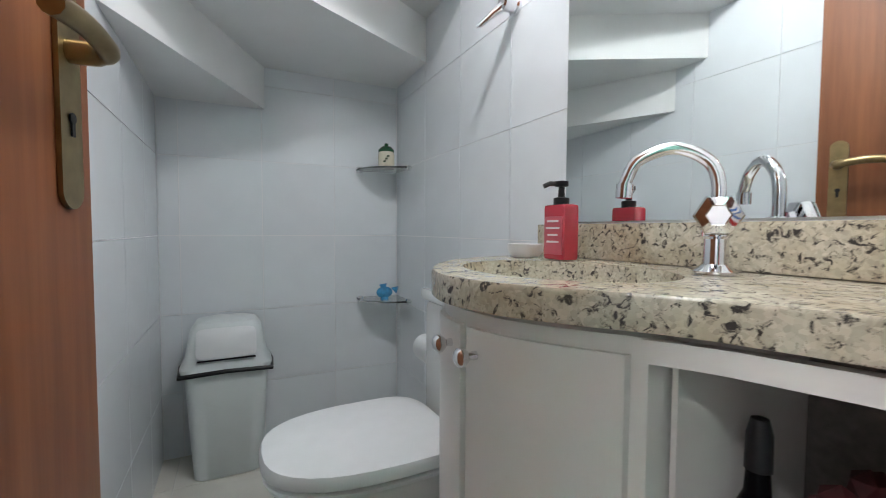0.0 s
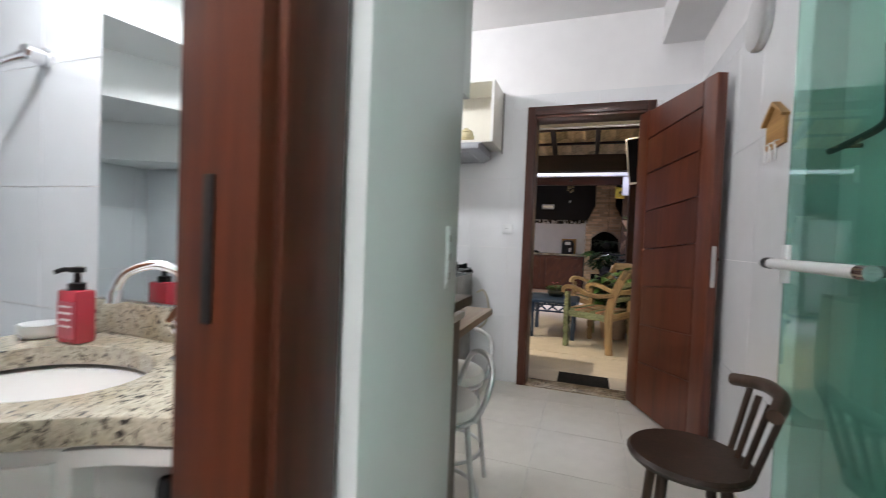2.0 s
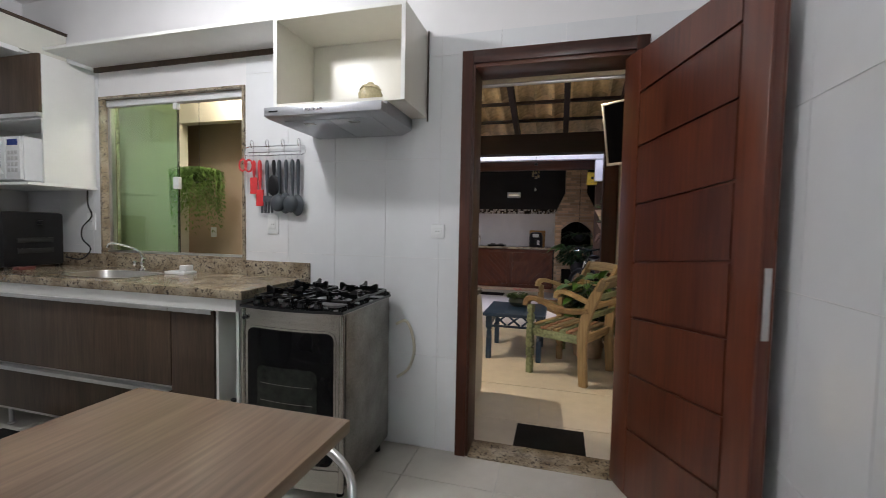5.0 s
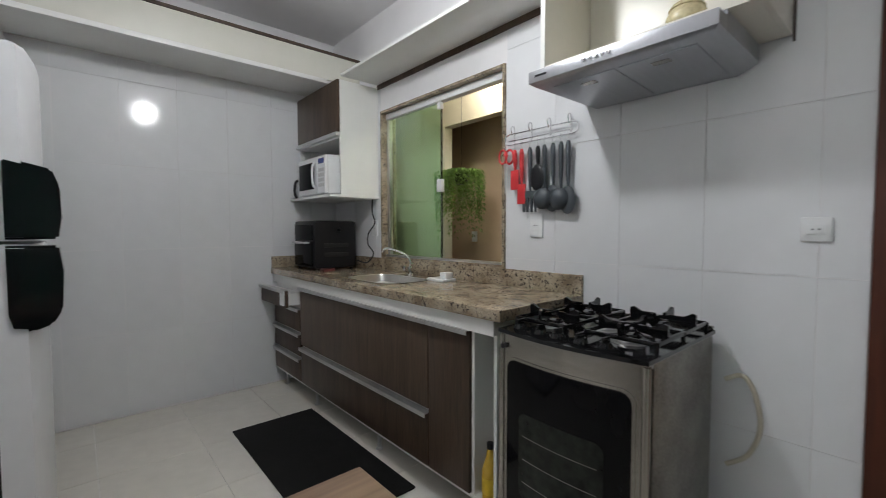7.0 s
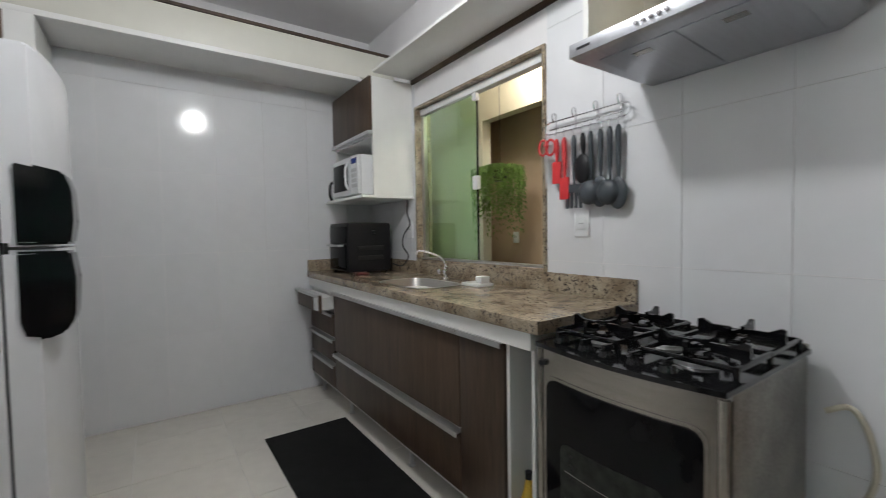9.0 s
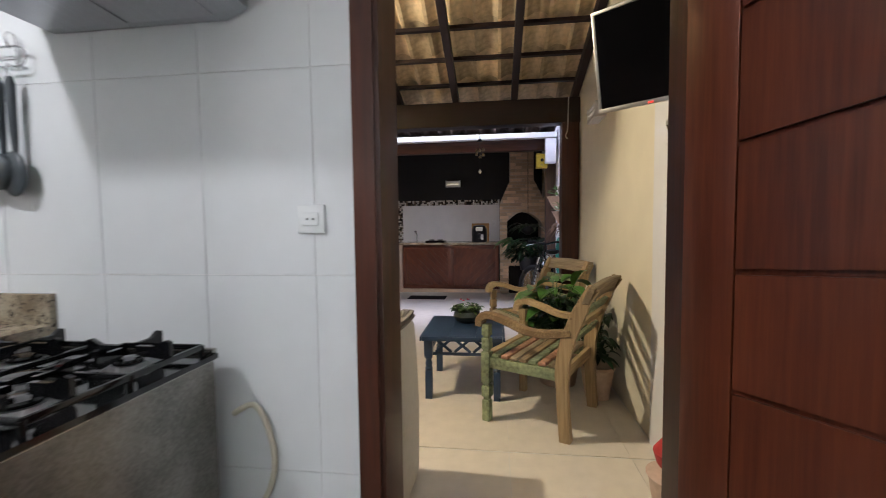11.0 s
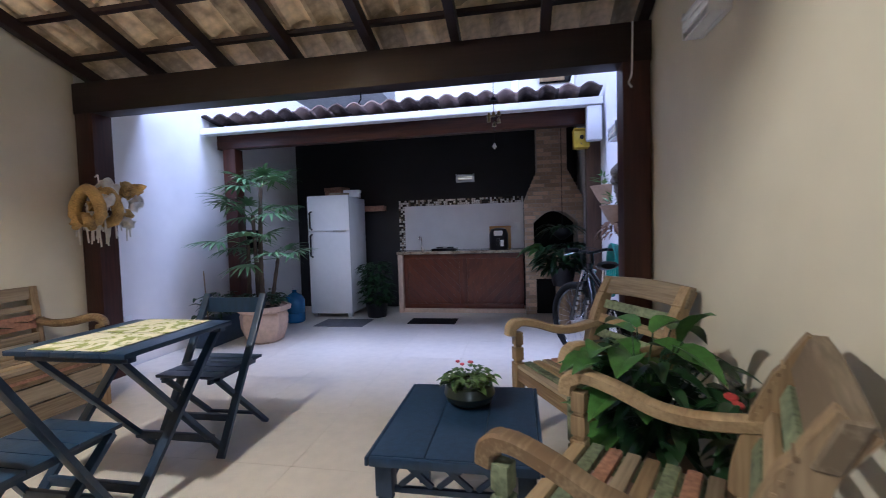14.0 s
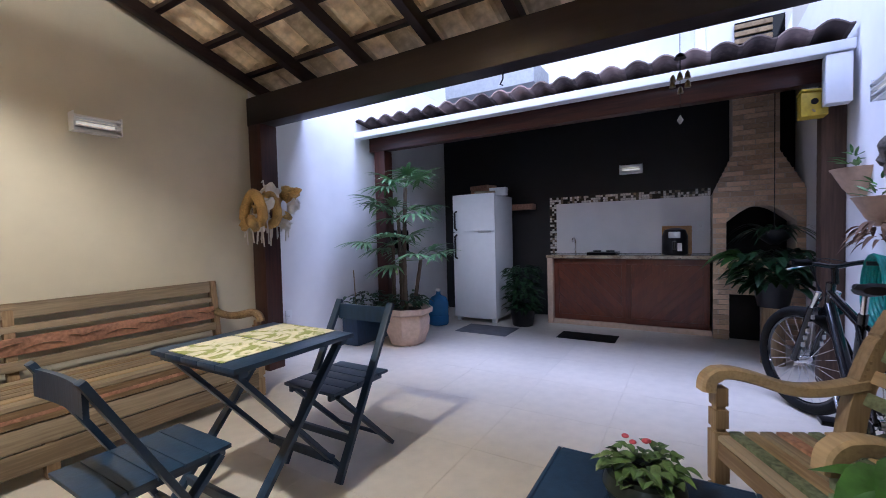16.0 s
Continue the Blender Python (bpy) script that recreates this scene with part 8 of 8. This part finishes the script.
# plants beside the barbecue
stand = thing("potted_plant", (8.85, -0.72, 0), "tall dark leafy plant on a stand by the barbecue", "potted plant")
part("stand", rod(B(), (0, 0, 0), (0, 0, 0.5), 0.09, 0.08, 16), M_TEAK_Z, stand)
part("pot", lathe(B(), [(0.11, 0.5), (0.15, 0.70), (0.16, 0.72), (0.01, 0.70)], n=20), M_BLACK_PLASTIC, stand)
foliage("leaves", stand, M_LEAF_DARK, 190, (0.0, 0.0, 0.62), (0.30, 0.30, 0.36), 0.16, 0.10, False, 0.5, 0.6, 15)
foliage("pale_leaves", stand, M_LEAF, 8, (-0.05, 0.20, 0.80), (0.08, 0.08, 0.2), 0.25, 0.14, False, 0.6, 0.5, 16)
fern = thing("hanging_fern", (8.80, -0.72, 1.14), "dark fern in a hanging bowl before the fire mouth", "hanging fern")
part("bowl", lathe(B(), [(0.03, -0.10), (0.11, -0.04), (0.13, 0.03), (0.01, 0.02)], n=18), M_BLACK_PLASTIC, fern)
bm = B()
for k in range(40):
    a = rnd.uniform(0, 6.283)
    leaf_mesh(bm, (0.05 * math.cos(a), 0.05 * math.sin(a), 0.03), (math.cos(a), math.sin(a), rnd.uniform(0.1, 0.9)), rnd.uniform(0.20, 0.36), 0.035, 0.7, 7, 0.1)
part("fronds", bm, M_LEAF_DARK, fern)
part("chain", tube(B(), [(0, 0, 0.02), (0, 0, 1.2)], 0.004, 5), M_BLACK_IRON, fern)

# bicycle leaning on the wall
M_BIKE = material("glossy_black_frame", (0.010, 0.010, 0.012), 0.2, scale=10, vary=0.2, coat=0.5)
bike = thing("bicycle", (7.25, -0.835, 0), "black mountain bike with its front wheel turned, by the wall", "bicycle", 2)
STEER = Matrix.Translation((0.345, 0, 0)) @ Matrix.Rotation(radians(30), 4, "Z") @ Matrix.Translation((-0.345, 0, 0))


def steered(ob):
    ob.data.transform(STEER)
    return ob


def wheel(x, front):
    turn_it = steered if front else (lambda ob: ob)
    w = turn_it(part("tyre", tube(B(), [(x + 0.31 * math.cos(i * 0.1309), 0, 0.342 + 0.31 * math.sin(i * 0.1309)) for i in range(48)], 0.030, 10, True), M_RUBBER, bike))
    turn_it(part("rim", tube(B(), [(x + 0.276 * math.cos(i * 0.1309), 0, 0.342 + 0.276 * math.sin(i * 0.1309)) for i in range(48)], 0.011, 6, True), M_BIKE, w))
    turn_it(part("hub", rod(B(), (x, -0.045, 0.342), (x, 0.045, 0.342), 0.024), M_CHROME, w, "silver hub"))
    for i in range(24):
        a = i * 2 * math.pi / 24
        turn_it(part("spoke", tube(B(), [(x + 0.02 * math.cos(a + 0.6), 0.025 * (-1) ** i, 0.342 + 0.02 * math.sin(a + 0.6)), (x + 0.275 * math.cos(a), 0, 0.342 + 0.275 * math.sin(a))], 0.0018, 4), M_CHROME, w))


wheel(0.52, True)
wheel(-0.52, False)
for nm, a, b, r in (("seat_tube", (-0.06, 0, 0.31), (-0.18, 0, 0.76), 0.020), ("down_tube", (-0.06, 0, 0.31), (0.33, 0, 0.72), 0.030), ("top_tube", (-0.165, 0, 0.70), (0.315, 0, 0.80), 0.022), ("head_tube", (0.345, 0, 0.68), (0.305, 0, 0.86), 0.024)):
    part(nm, rod(B(), a, b, r, None, 14), M_BIKE, bike)
for s in (-1, 1):
    part("chain_stay", rod(B(), (-0.06, 0.03 * s, 0.31), (-0.52, 0.055 * s, 0.342), 0.010), M_BIKE, bike)
    part("seat_stay", rod(B(), (-0.17, 0.02 * s, 0.70), (-0.52, 0.055 * s, 0.342), 0.009), M_BIKE, bike)
    blade = steered(part("fork_blade", rod(B(), (0.39, 0.06 * s, 0.70), (0.52, 0.06 * s, 0.342), 0.022, 0.019), M_BIKE, bike))
    steered(part("stanchion", rod(B(), (0.348, 0.06 * s, 0.80), (0.395, 0.06 * s, 0.685), 0.016), M_CHROME, blade, "bright fork stanchion"))
    for k in range(5):
        u = 0.15 + 0.13 * k
        p = Vector((0.39 + 0.13 * u, 0.06 * s, 0.70 - 0.358 * u))
        steered(part("print_bar", box(B(), -0.003, 0.003, -0.010, 0.010, -0.014, 0.014, 0.001, Matrix.Translation(p + Vector((-0.024, 0, -0.004)))), M_TEXT_WHITE, blade))
    steered(part("brake_arm", tube(B(), [(0.40, s * 0.055, 0.66), (0.37, s * 0.05, 0.73), (0.375, s * 0.02, 0.765)], 0.010, 8), M_CHROME, bike))
    steered(part("grip", rod(B(), (0.27, s * 0.19, 0.985), (0.25, s * 0.31, 0.99), 0.019), M_RUBBER, bike))
    steered(part("brake_lever", tube(B(), [(0.30, s * 0.15, 0.975), (0.33, s * 0.20, 0.955), (0.32, s * 0.28, 0.945)], 0.006, 6), M_CHROME, bike))
    part("crank", rod(B(), (-0.06, -0.07 * s, 0.31), (-0.06 + s * 0.13, -0.075 * s, 0.21), 0.011), M_CHROME, bike)
    part("pedal", box(B(), -0.10 + s * 0.13, -0.02 + s * 0.13, -0.125 * s - 0.04, -0.125 * s + 0.04, 0.195, 0.22, 0.004), M_BLACK_PLASTIC, bike)
steered(part("fork_crown", box(B(), 0.33, 0.37, -0.08, 0.08, 0.66, 0.71, 0.01), M_BIKE, bike))
steered(part("handlebar", tube(B(), curve_points([(0.25, -0.31, 0.99), (0.30, -0.14, 0.975), (0.31, 0, 0.955), (0.30, 0.14, 0.975), (0.25, 0.31, 0.99)]), 0.014, 10), M_BIKE, bike))
steered(part("stem", rod(B(), (0.305, 0, 0.85), (0.31, 0, 0.955), 0.018), M_BIKE, bike))
for k in range(3):
    steered(part("brake_cable", tube(B(), curve_points([(0.32, 0.12 - 0.12 * k, 0.97), (0.44, 0.05 - 0.04 * k, 0.99), (0.43, 0.0, 0.86), (0.38, 0.02 - 0.02 * k, 0.76)], 5), 0.003, 5), M_BLACK_PLASTIC, bike))
bm = B()
rings = []
for u, hw, z, t in ((0.0, 0.05, 0.895, 0.02), (0.08, 0.078, 0.90, 0.03), (0.35, 0.066, 0.885, 0.03), (0.65, 0.030, 0.88, 0.024), (0.93, 0.020, 0.882, 0.02), (1.0, 0.008, 0.876, 0.01)):
    rings.append([bm.verts.new((-0.34 + 0.27 * u, hw * math.cos(k * math.pi / 5), z + t * math.sin(k * math.pi / 5))) for k in range(10)])
for a, b in zip(rings, rings[1:]):
    for k in range(10):
        bm.faces.new((a[k], a[(k + 1) % 10], b[(k + 1) % 10], b[k]))
bm.faces.new(rings[0][::-1])
bm.faces.new(rings[-1])
part("saddle", bm, M_BLACK_PLASTIC, bike)
part("seat_post", rod(B(), (-0.175, 0, 0.74), (-0.215, 0, 0.88), 0.014), M_CHROME, bike)
part("chainring", tube(B(), [(-0.06 + 0.085 * math.cos(i * 0.3927), -0.05, 0.31 + 0.085 * math.sin(i * 0.3927)) for i in range(16)], 0.008, 5, True), M_BLACK_IRON, bike)
part("stand", rod(B(), (-0.10, 0.05, 0.29), (-0.16, 0.12, 0.004), 0.008), M_BIKE, bike)

# wall pots, hose, bird box and mobile
for x, z, s in ((8.02, 1.385, 1.05), (7.60, 1.185, 1.0)):
    wp = thing("wall_pot", (x, -1.079, z), "half-round terracotta wall pot with a plant", "wall pot", group="wall pots")
    m = Matrix.Diagonal((s, s, s))
    bm = B()
    rings = []
    for r, h in ((0.06, 0.0), (0.10, 0.05), (0.15, 0.15), (0.165, 0.17), (0.145, 0.17), (0.01, 0.15)):
        rings.append([bm.verts.new((s * r * math.cos(math.pi * i / 12), s * r * math.sin(math.pi * i / 12), s * h)) for i in range(13)])
    for a, b in zip(rings, rings[1:]):
        for i in range(12):
            bm.faces.new((a[i], a[i + 1], b[i + 1], b[i]))
    part("pot", bm, M_TERRACOTTA, wp)
    foliage("leaves", wp, M_LEAF, 16, (0, 0.05 * s, 0.15 * s), (0.06, 0.04, 0.12), 0.10, 0.025, False, 0.9, 0.1, 20 + int(x * 10))
drift = thing("orchid_mount", (7.36, -1.075, 1.50), "weathered driftwood mount with dry roots", "driftwood")
bm = tube(B(), curve_points([(0.0, 0.03, 0.17), (-0.03, 0.05, 0.10), (0.02, 0.05, 0.03), (-0.01, 0.05, -0.05), (0.03, 0.04, -0.14)]), [0.03, 0.04, 0.05, 0.055, 0.06, 0.065, 0.07, 0.065, 0.06, 0.05, 0.05, 0.055, 0.06, 0.05, 0.04, 0.05, 0.05, 0.04, 0.035, 0.03, 0.03, 0.03, 0.025, 0.02, 0.02], 8)
for v in bm.verts:
    v.co += noise.noise_vector(v.co * 18) * 0.02
part("log", bm, material("grey_driftwood", (0.22, 0.19, 0.16), 0.95, scale=20, vary=0.5, bump=0.6), drift)
foliage("dry_leaves", drift, material("dry_brown_leaf", (0.16, 0.09, 0.05), 0.8, vary=0.4), 50, (0.10, 0.08, -0.42), (0.12, 0.07, 0.14), 0.10, 0.03, False, 0.3, 0.8, 31)
hose = thing("garden_hose", (7.50, -1.05, 0.86), "coiled turquoise garden hose hung on the wall", "hose")
M_HOSE = material("turquoise_hose", (0.02, 0.32, 0.27), 0.4, scale=20, vary=0.2)
for k in range(6):
    r = 0.13 + 0.012 * k
    bm = tube(B(), [(r * math.cos(i * 0.3142), 0.012 * k, r * 1.15 * math.sin(i * 0.3142) - 0.01 * k) for i in range(20)], 0.011, 6, True)
    part("coil", bm, M_HOSE, hose)
part("hanger", rod(B(), (0, -0.028, 0.12), (0, 0.09, 0.12), 0.012), M_BLACK_IRON, hose)
bird = thing("bird_box", (8.30, -0.87, 1.98), "small yellow painted wooden bird box", "bird box")
M_YELLOW = material("yellow_paint", (0.55, 0.40, 0.03), 0.5, scale=12, vary=0.2)
part("box", box(B(), -0.07, 0.07, -0.075, 0.075, 0, 0.17, 0.004), M_YELLOW, bird)
part("roof", box(B(), -0.09, 0.09, -0.095, 0.095, 0.17, 0.185, 0.003, pose(0, 0, 0, 6, 0, 0)), M_YELLOW, bird)
# Entrance is a black disc on the face; the dark inside is painted.
part("hole", rod(B(), (-0.073, 0, 0.10), (-0.069, 0, 0.10), 0.022), M_SOOT_AND_HOLE, bird)
part("perch", rod(B(), (-0.07, 0, 0.03), (-0.13, 0.02, 0.03), 0.006), M_TEAK, bird)
mob = thing("wind_chime", (6.84, -0.07, 2.222), "small hanging shell and bell wind chime", "wind chime")
part("string", rod(B(), (0, 0, 0.0), (0, 0, -0.45), 0.002, n=5), M_BLACK_IRON, mob)
part("cap", lathe(B(), [(0.03, -0.13), (0.02, -0.11), (0.003, -0.10)], n=12), M_BLACK_IRON, mob)
for k in range(6):
    a = k * 1.05
    part("bell", lathe(B(), [(0.016, -0.30 + 0.01 * (k % 3)), (0.012, -0.275 + 0.01 * (k % 3)), (0.003, -0.262 + 0.01 * (k % 3))], (0.04 * math.cos(a), 0.04 * math.sin(a), 0.05 * (k % 2)), 10), M_BRASS, mob)
part("drop", lathe(B(), [(0.003, -0.47), (0.016, -0.45), (0.003, -0.425)], n=10), M_ALU, mob)
solid("beam_hook", tube(B(), [(6.78, 0.9, 2.222), (6.78, 0.9, 2.17), (6.78, 0.92, 2.14), (6.78, 0.90, 2.13)], 0.005, 6), M_BLACK_IRON, "black iron hook under the timber beam", "hook")

# fern seen through the kitchen window
wf = thing("hanging_fern", (3.70, 2.225, 1.63), "bright green trailing plant hanging in the laundry", "hanging plant")
bm = B()
for k in range(150):
    a = rnd.uniform(0, 6.283)
    r = 0.145 * math.sqrt(rnd.random())
    low = -rnd.uniform(0.14, 0.36) - (0.13 if rnd.random() < 0.3 else 0.0)
    p = Vector((r * 0.5 * math.cos(a), r * 0.5 * math.sin(a), 0.03))
    steps = 16
    for i in range(steps):
        u = i / (steps - 1)
        q = p + Vector((r * 0.75 * math.cos(a) * min(1, u * 3), r * 0.75 * math.sin(a) * min(1, u * 3), 0.02 * math.sin(u * 3) + low * u * u ** 0.4))
        for side in (-1, 1):
            b = a + side * rnd.uniform(0.6, 1.8)
            leaf_mesh(bm, q, (math.cos(b), math.sin(b), rnd.uniform(-0.6, 0.3)), rnd.uniform(0.018, 0.034), 0.011, 0.6, 2, 0.1)
part("leaves", bm, material("yellow_green_leaf", (0.15, 0.26, 0.045), 0.6, scale=12, vary=0.4), wf)
part("pot", lathe(B(), [(0.04, -0.08), (0.06, 0.0), (0.01, 0.0)], n=16), M_BLACK_PLASTIC, wf)
part("cord", rod(B(), (0, 0, 0), (0, 0, 0.97), 0.0018, n=5), M_BLACK_PLASTIC, wf)
socket((4.078, 2.46, 1.17), "white wall socket in the laundry", w=0.055, h=0.085, name="laundry_socket")

# ---- pieces: wall tiles, floor tiles, bricks ----
PLATES = {}


def plate(w, h, t, mat):
    key = (round(w, 4), round(h, 4), t, mat.name)
    if key not in PLATES:
        PLATES[key] = mesh_of("tile", box(B(), 0, w, 0, h, 0, t), mat)
    return PLATES[key]


def tiles(parent, m, u0, u1, v0, v1, w, h, mat, holes=(), start=(0.0, 0.0), gap=0.0028, t=0.003, name="tile"):
    """Lays tiles on the plane of m (u along x, v along y), cut at the edges and round the holes."""
    def cuts(a0, a1, step, s):
        k = math.floor((a0 - s) / step)
        out = []
        while s + k * step < a1 - 1e-6:
            lo, hi = max(a0, s + k * step), min(a1, s + (k + 1) * step)
            if hi - lo > 0.012:
                out.append((lo + gap / 2, hi - gap / 2))
            k += 1
        return out

    for a, b in cuts(u0, u1, w, start[0]):
        for c, d in cuts(v0, v1, h, start[1]):
            todo = [(a, b, c, d)]
            for ha, hb, hc, hd in holes:
                nxt = []
                for p, q, r, s in todo:
                    if q <= ha or p >= hb or s <= hc or r >= hd:
                        nxt.append((p, q, r, s))
                        continue
                    if p < ha:
                        nxt.append((p, ha, r, s))
                    if q > hb:
                        nxt.append((hb, q, r, s))
                    if r < hc:
                        nxt.append((max(p, ha), min(q, hb), r, hc))
                    if s > hd:
                        nxt.append((max(p, ha), min(q, hb), hd, s))
                todo = nxt
            for p, q, r, s in todo:
                if q - p > 0.012 and s - r > 0.012:
                    ob = new(name, plate(q - p, s - r, t, mat))
                    ob.parent = parent
                    ob.matrix_local = m @ Matrix.Translation((p, r, 0))


def wall_plane(x=None, y=None, face=1):
    """A plane whose u runs along the wall and v upwards; face: the sign of its normal."""
    if x is not None:
        return Matrix(((0, 0, face, x), (1, 0, 0, 0), (0, 1, 0, 0), (0, 0, 0, 1)))
    return Matrix(((1, 0, 0, 0), (0, 0, face, y), (0, 1, 0, 0), (0, 0, 0, 1)))


TOP = 2.27
tiles(wall_east, wall_plane(x=3.34, face=-1), -1.057, 3.447, 0.002, TOP, 0.3185, 0.545, M_TILE, [(-0.785, 0.126, -1, 2.17), (1.495, 2.715, 0.99, 2.275)], (0.558, 0.528))
tiles(wall_north, wall_plane(y=3.45, face=-1), 0.845, 3.336, 0.002, 2.33, 0.3185, 0.545, M_TILE, (), (1.834, 0.555))
tiles(wall_south, wall_plane(y=-1.06, face=1), 1.757, 3.336, 0.002, TOP, 0.3185, 0.545, M_TILE, (), (1.90, 0.528))
tiles(wall_sink, wall_plane(x=0.71, face=-1), 0.045, 1.965, 0.002, 2.3, 0.305, 0.317, M_TILE_BATH, [(0.05, 0.77, 0.95, 2.0)], (1.008, 0.268))
tiles(wall_bath_back, wall_plane(y=1.97, face=-1), -0.277, 0.706, 0.002, 1.62, 0.305, 0.317, M_TILE_BATH, (), (0.10, 0.268))
tiles(wall_bath_left, wall_plane(x=-0.28, face=1), 0.045, 1.965, 0.002, 2.3, 0.305, 0.317, M_TILE_BATH, (), (0.20, 0.268))
floor_k = bpy.data.objects["floor_kitchen"]
flat = Matrix.Translation((0, 0, -0.004))
tiles(floor_k, flat, -2.44, 3.338, -1.14, 3.447, 0.467, 0.467, M_FLOOR, (), (2.583, -0.602), 0.003, 0.004)
ground_ob = bpy.data.objects["ground"]
tiles(ground_ob, flat, 3.48, 4.452, -1.062, 3.34, 0.62, 0.62, M_PORCH_FLOOR, (), (3.83, -0.30), 0.004, 0.004)
tiles(ground_ob, flat, 4.462, 10.19, -1.07, 3.34, 0.62, 0.62, M_PORCH_FLOOR, (), (4.46, -0.30), 0.0015, 0.004)

# bricks on the face of the barbecue
BRICKS = {}


def brick(y0, y1, z, x, tilt=0.0, mat=M_BRICK):
    w = round(y1 - y0, 3)
    if w < 0.025:
        return
    if w not in BRICKS:
        BRICKS[w] = mesh_of("brick", box(B(), -0.012, 0.012, 0.0, w, 0.0, 0.046), mat)
    ob = new("brick", BRICKS[w])
    ob.parent = bbq
    ob.matrix_local = pose(x + random.uniform(-0.002, 0.002), y0, z, 0, tilt, 0)


PITCH = 0.054
rows = int(2.66 / PITCH)
for r in range(rows):
    z = 0.004 + r * PITCH
    zc = z + 0.023
    lo, hi, x, tilt = -1.072, -0.302, 9.615, 0.0
    if zc > 1.97:
        lo, hi, x = -0.886, -0.485, 9.745
    elif zc > 1.57:
        u = (zc - 1.57) / 0.40
        lo, hi, x, tilt = -1.075 + 0.189 * u, -0.305 - 0.18 * u, 9.615 + 0.13 * u, 18.0
    spans = [(lo, hi)]
    if zc < 0.50:
        spans = [(lo, -0.72), (-0.45, hi)]
    elif 0.885 < zc < 1.25:
        spans = [(lo, -1.0), (-0.425, hi)]
    elif 1.25 <= zc < 1.42:
        half = 0.2875 * math.sqrt(max(0.0, 1 - ((zc - 1.25) / 0.17) ** 2))
        spans = [(lo, -0.7125 - half), (-0.7125 + half, hi)]
    for a, b in spans:
        y = a - (0.105 if r % 2 else 0.0)
        while y < b:
            p, q = max(a, y), min(b, y + 0.20)
            brick(p + 0.003, q - 0.003, z, x, tilt)
            y += 0.206
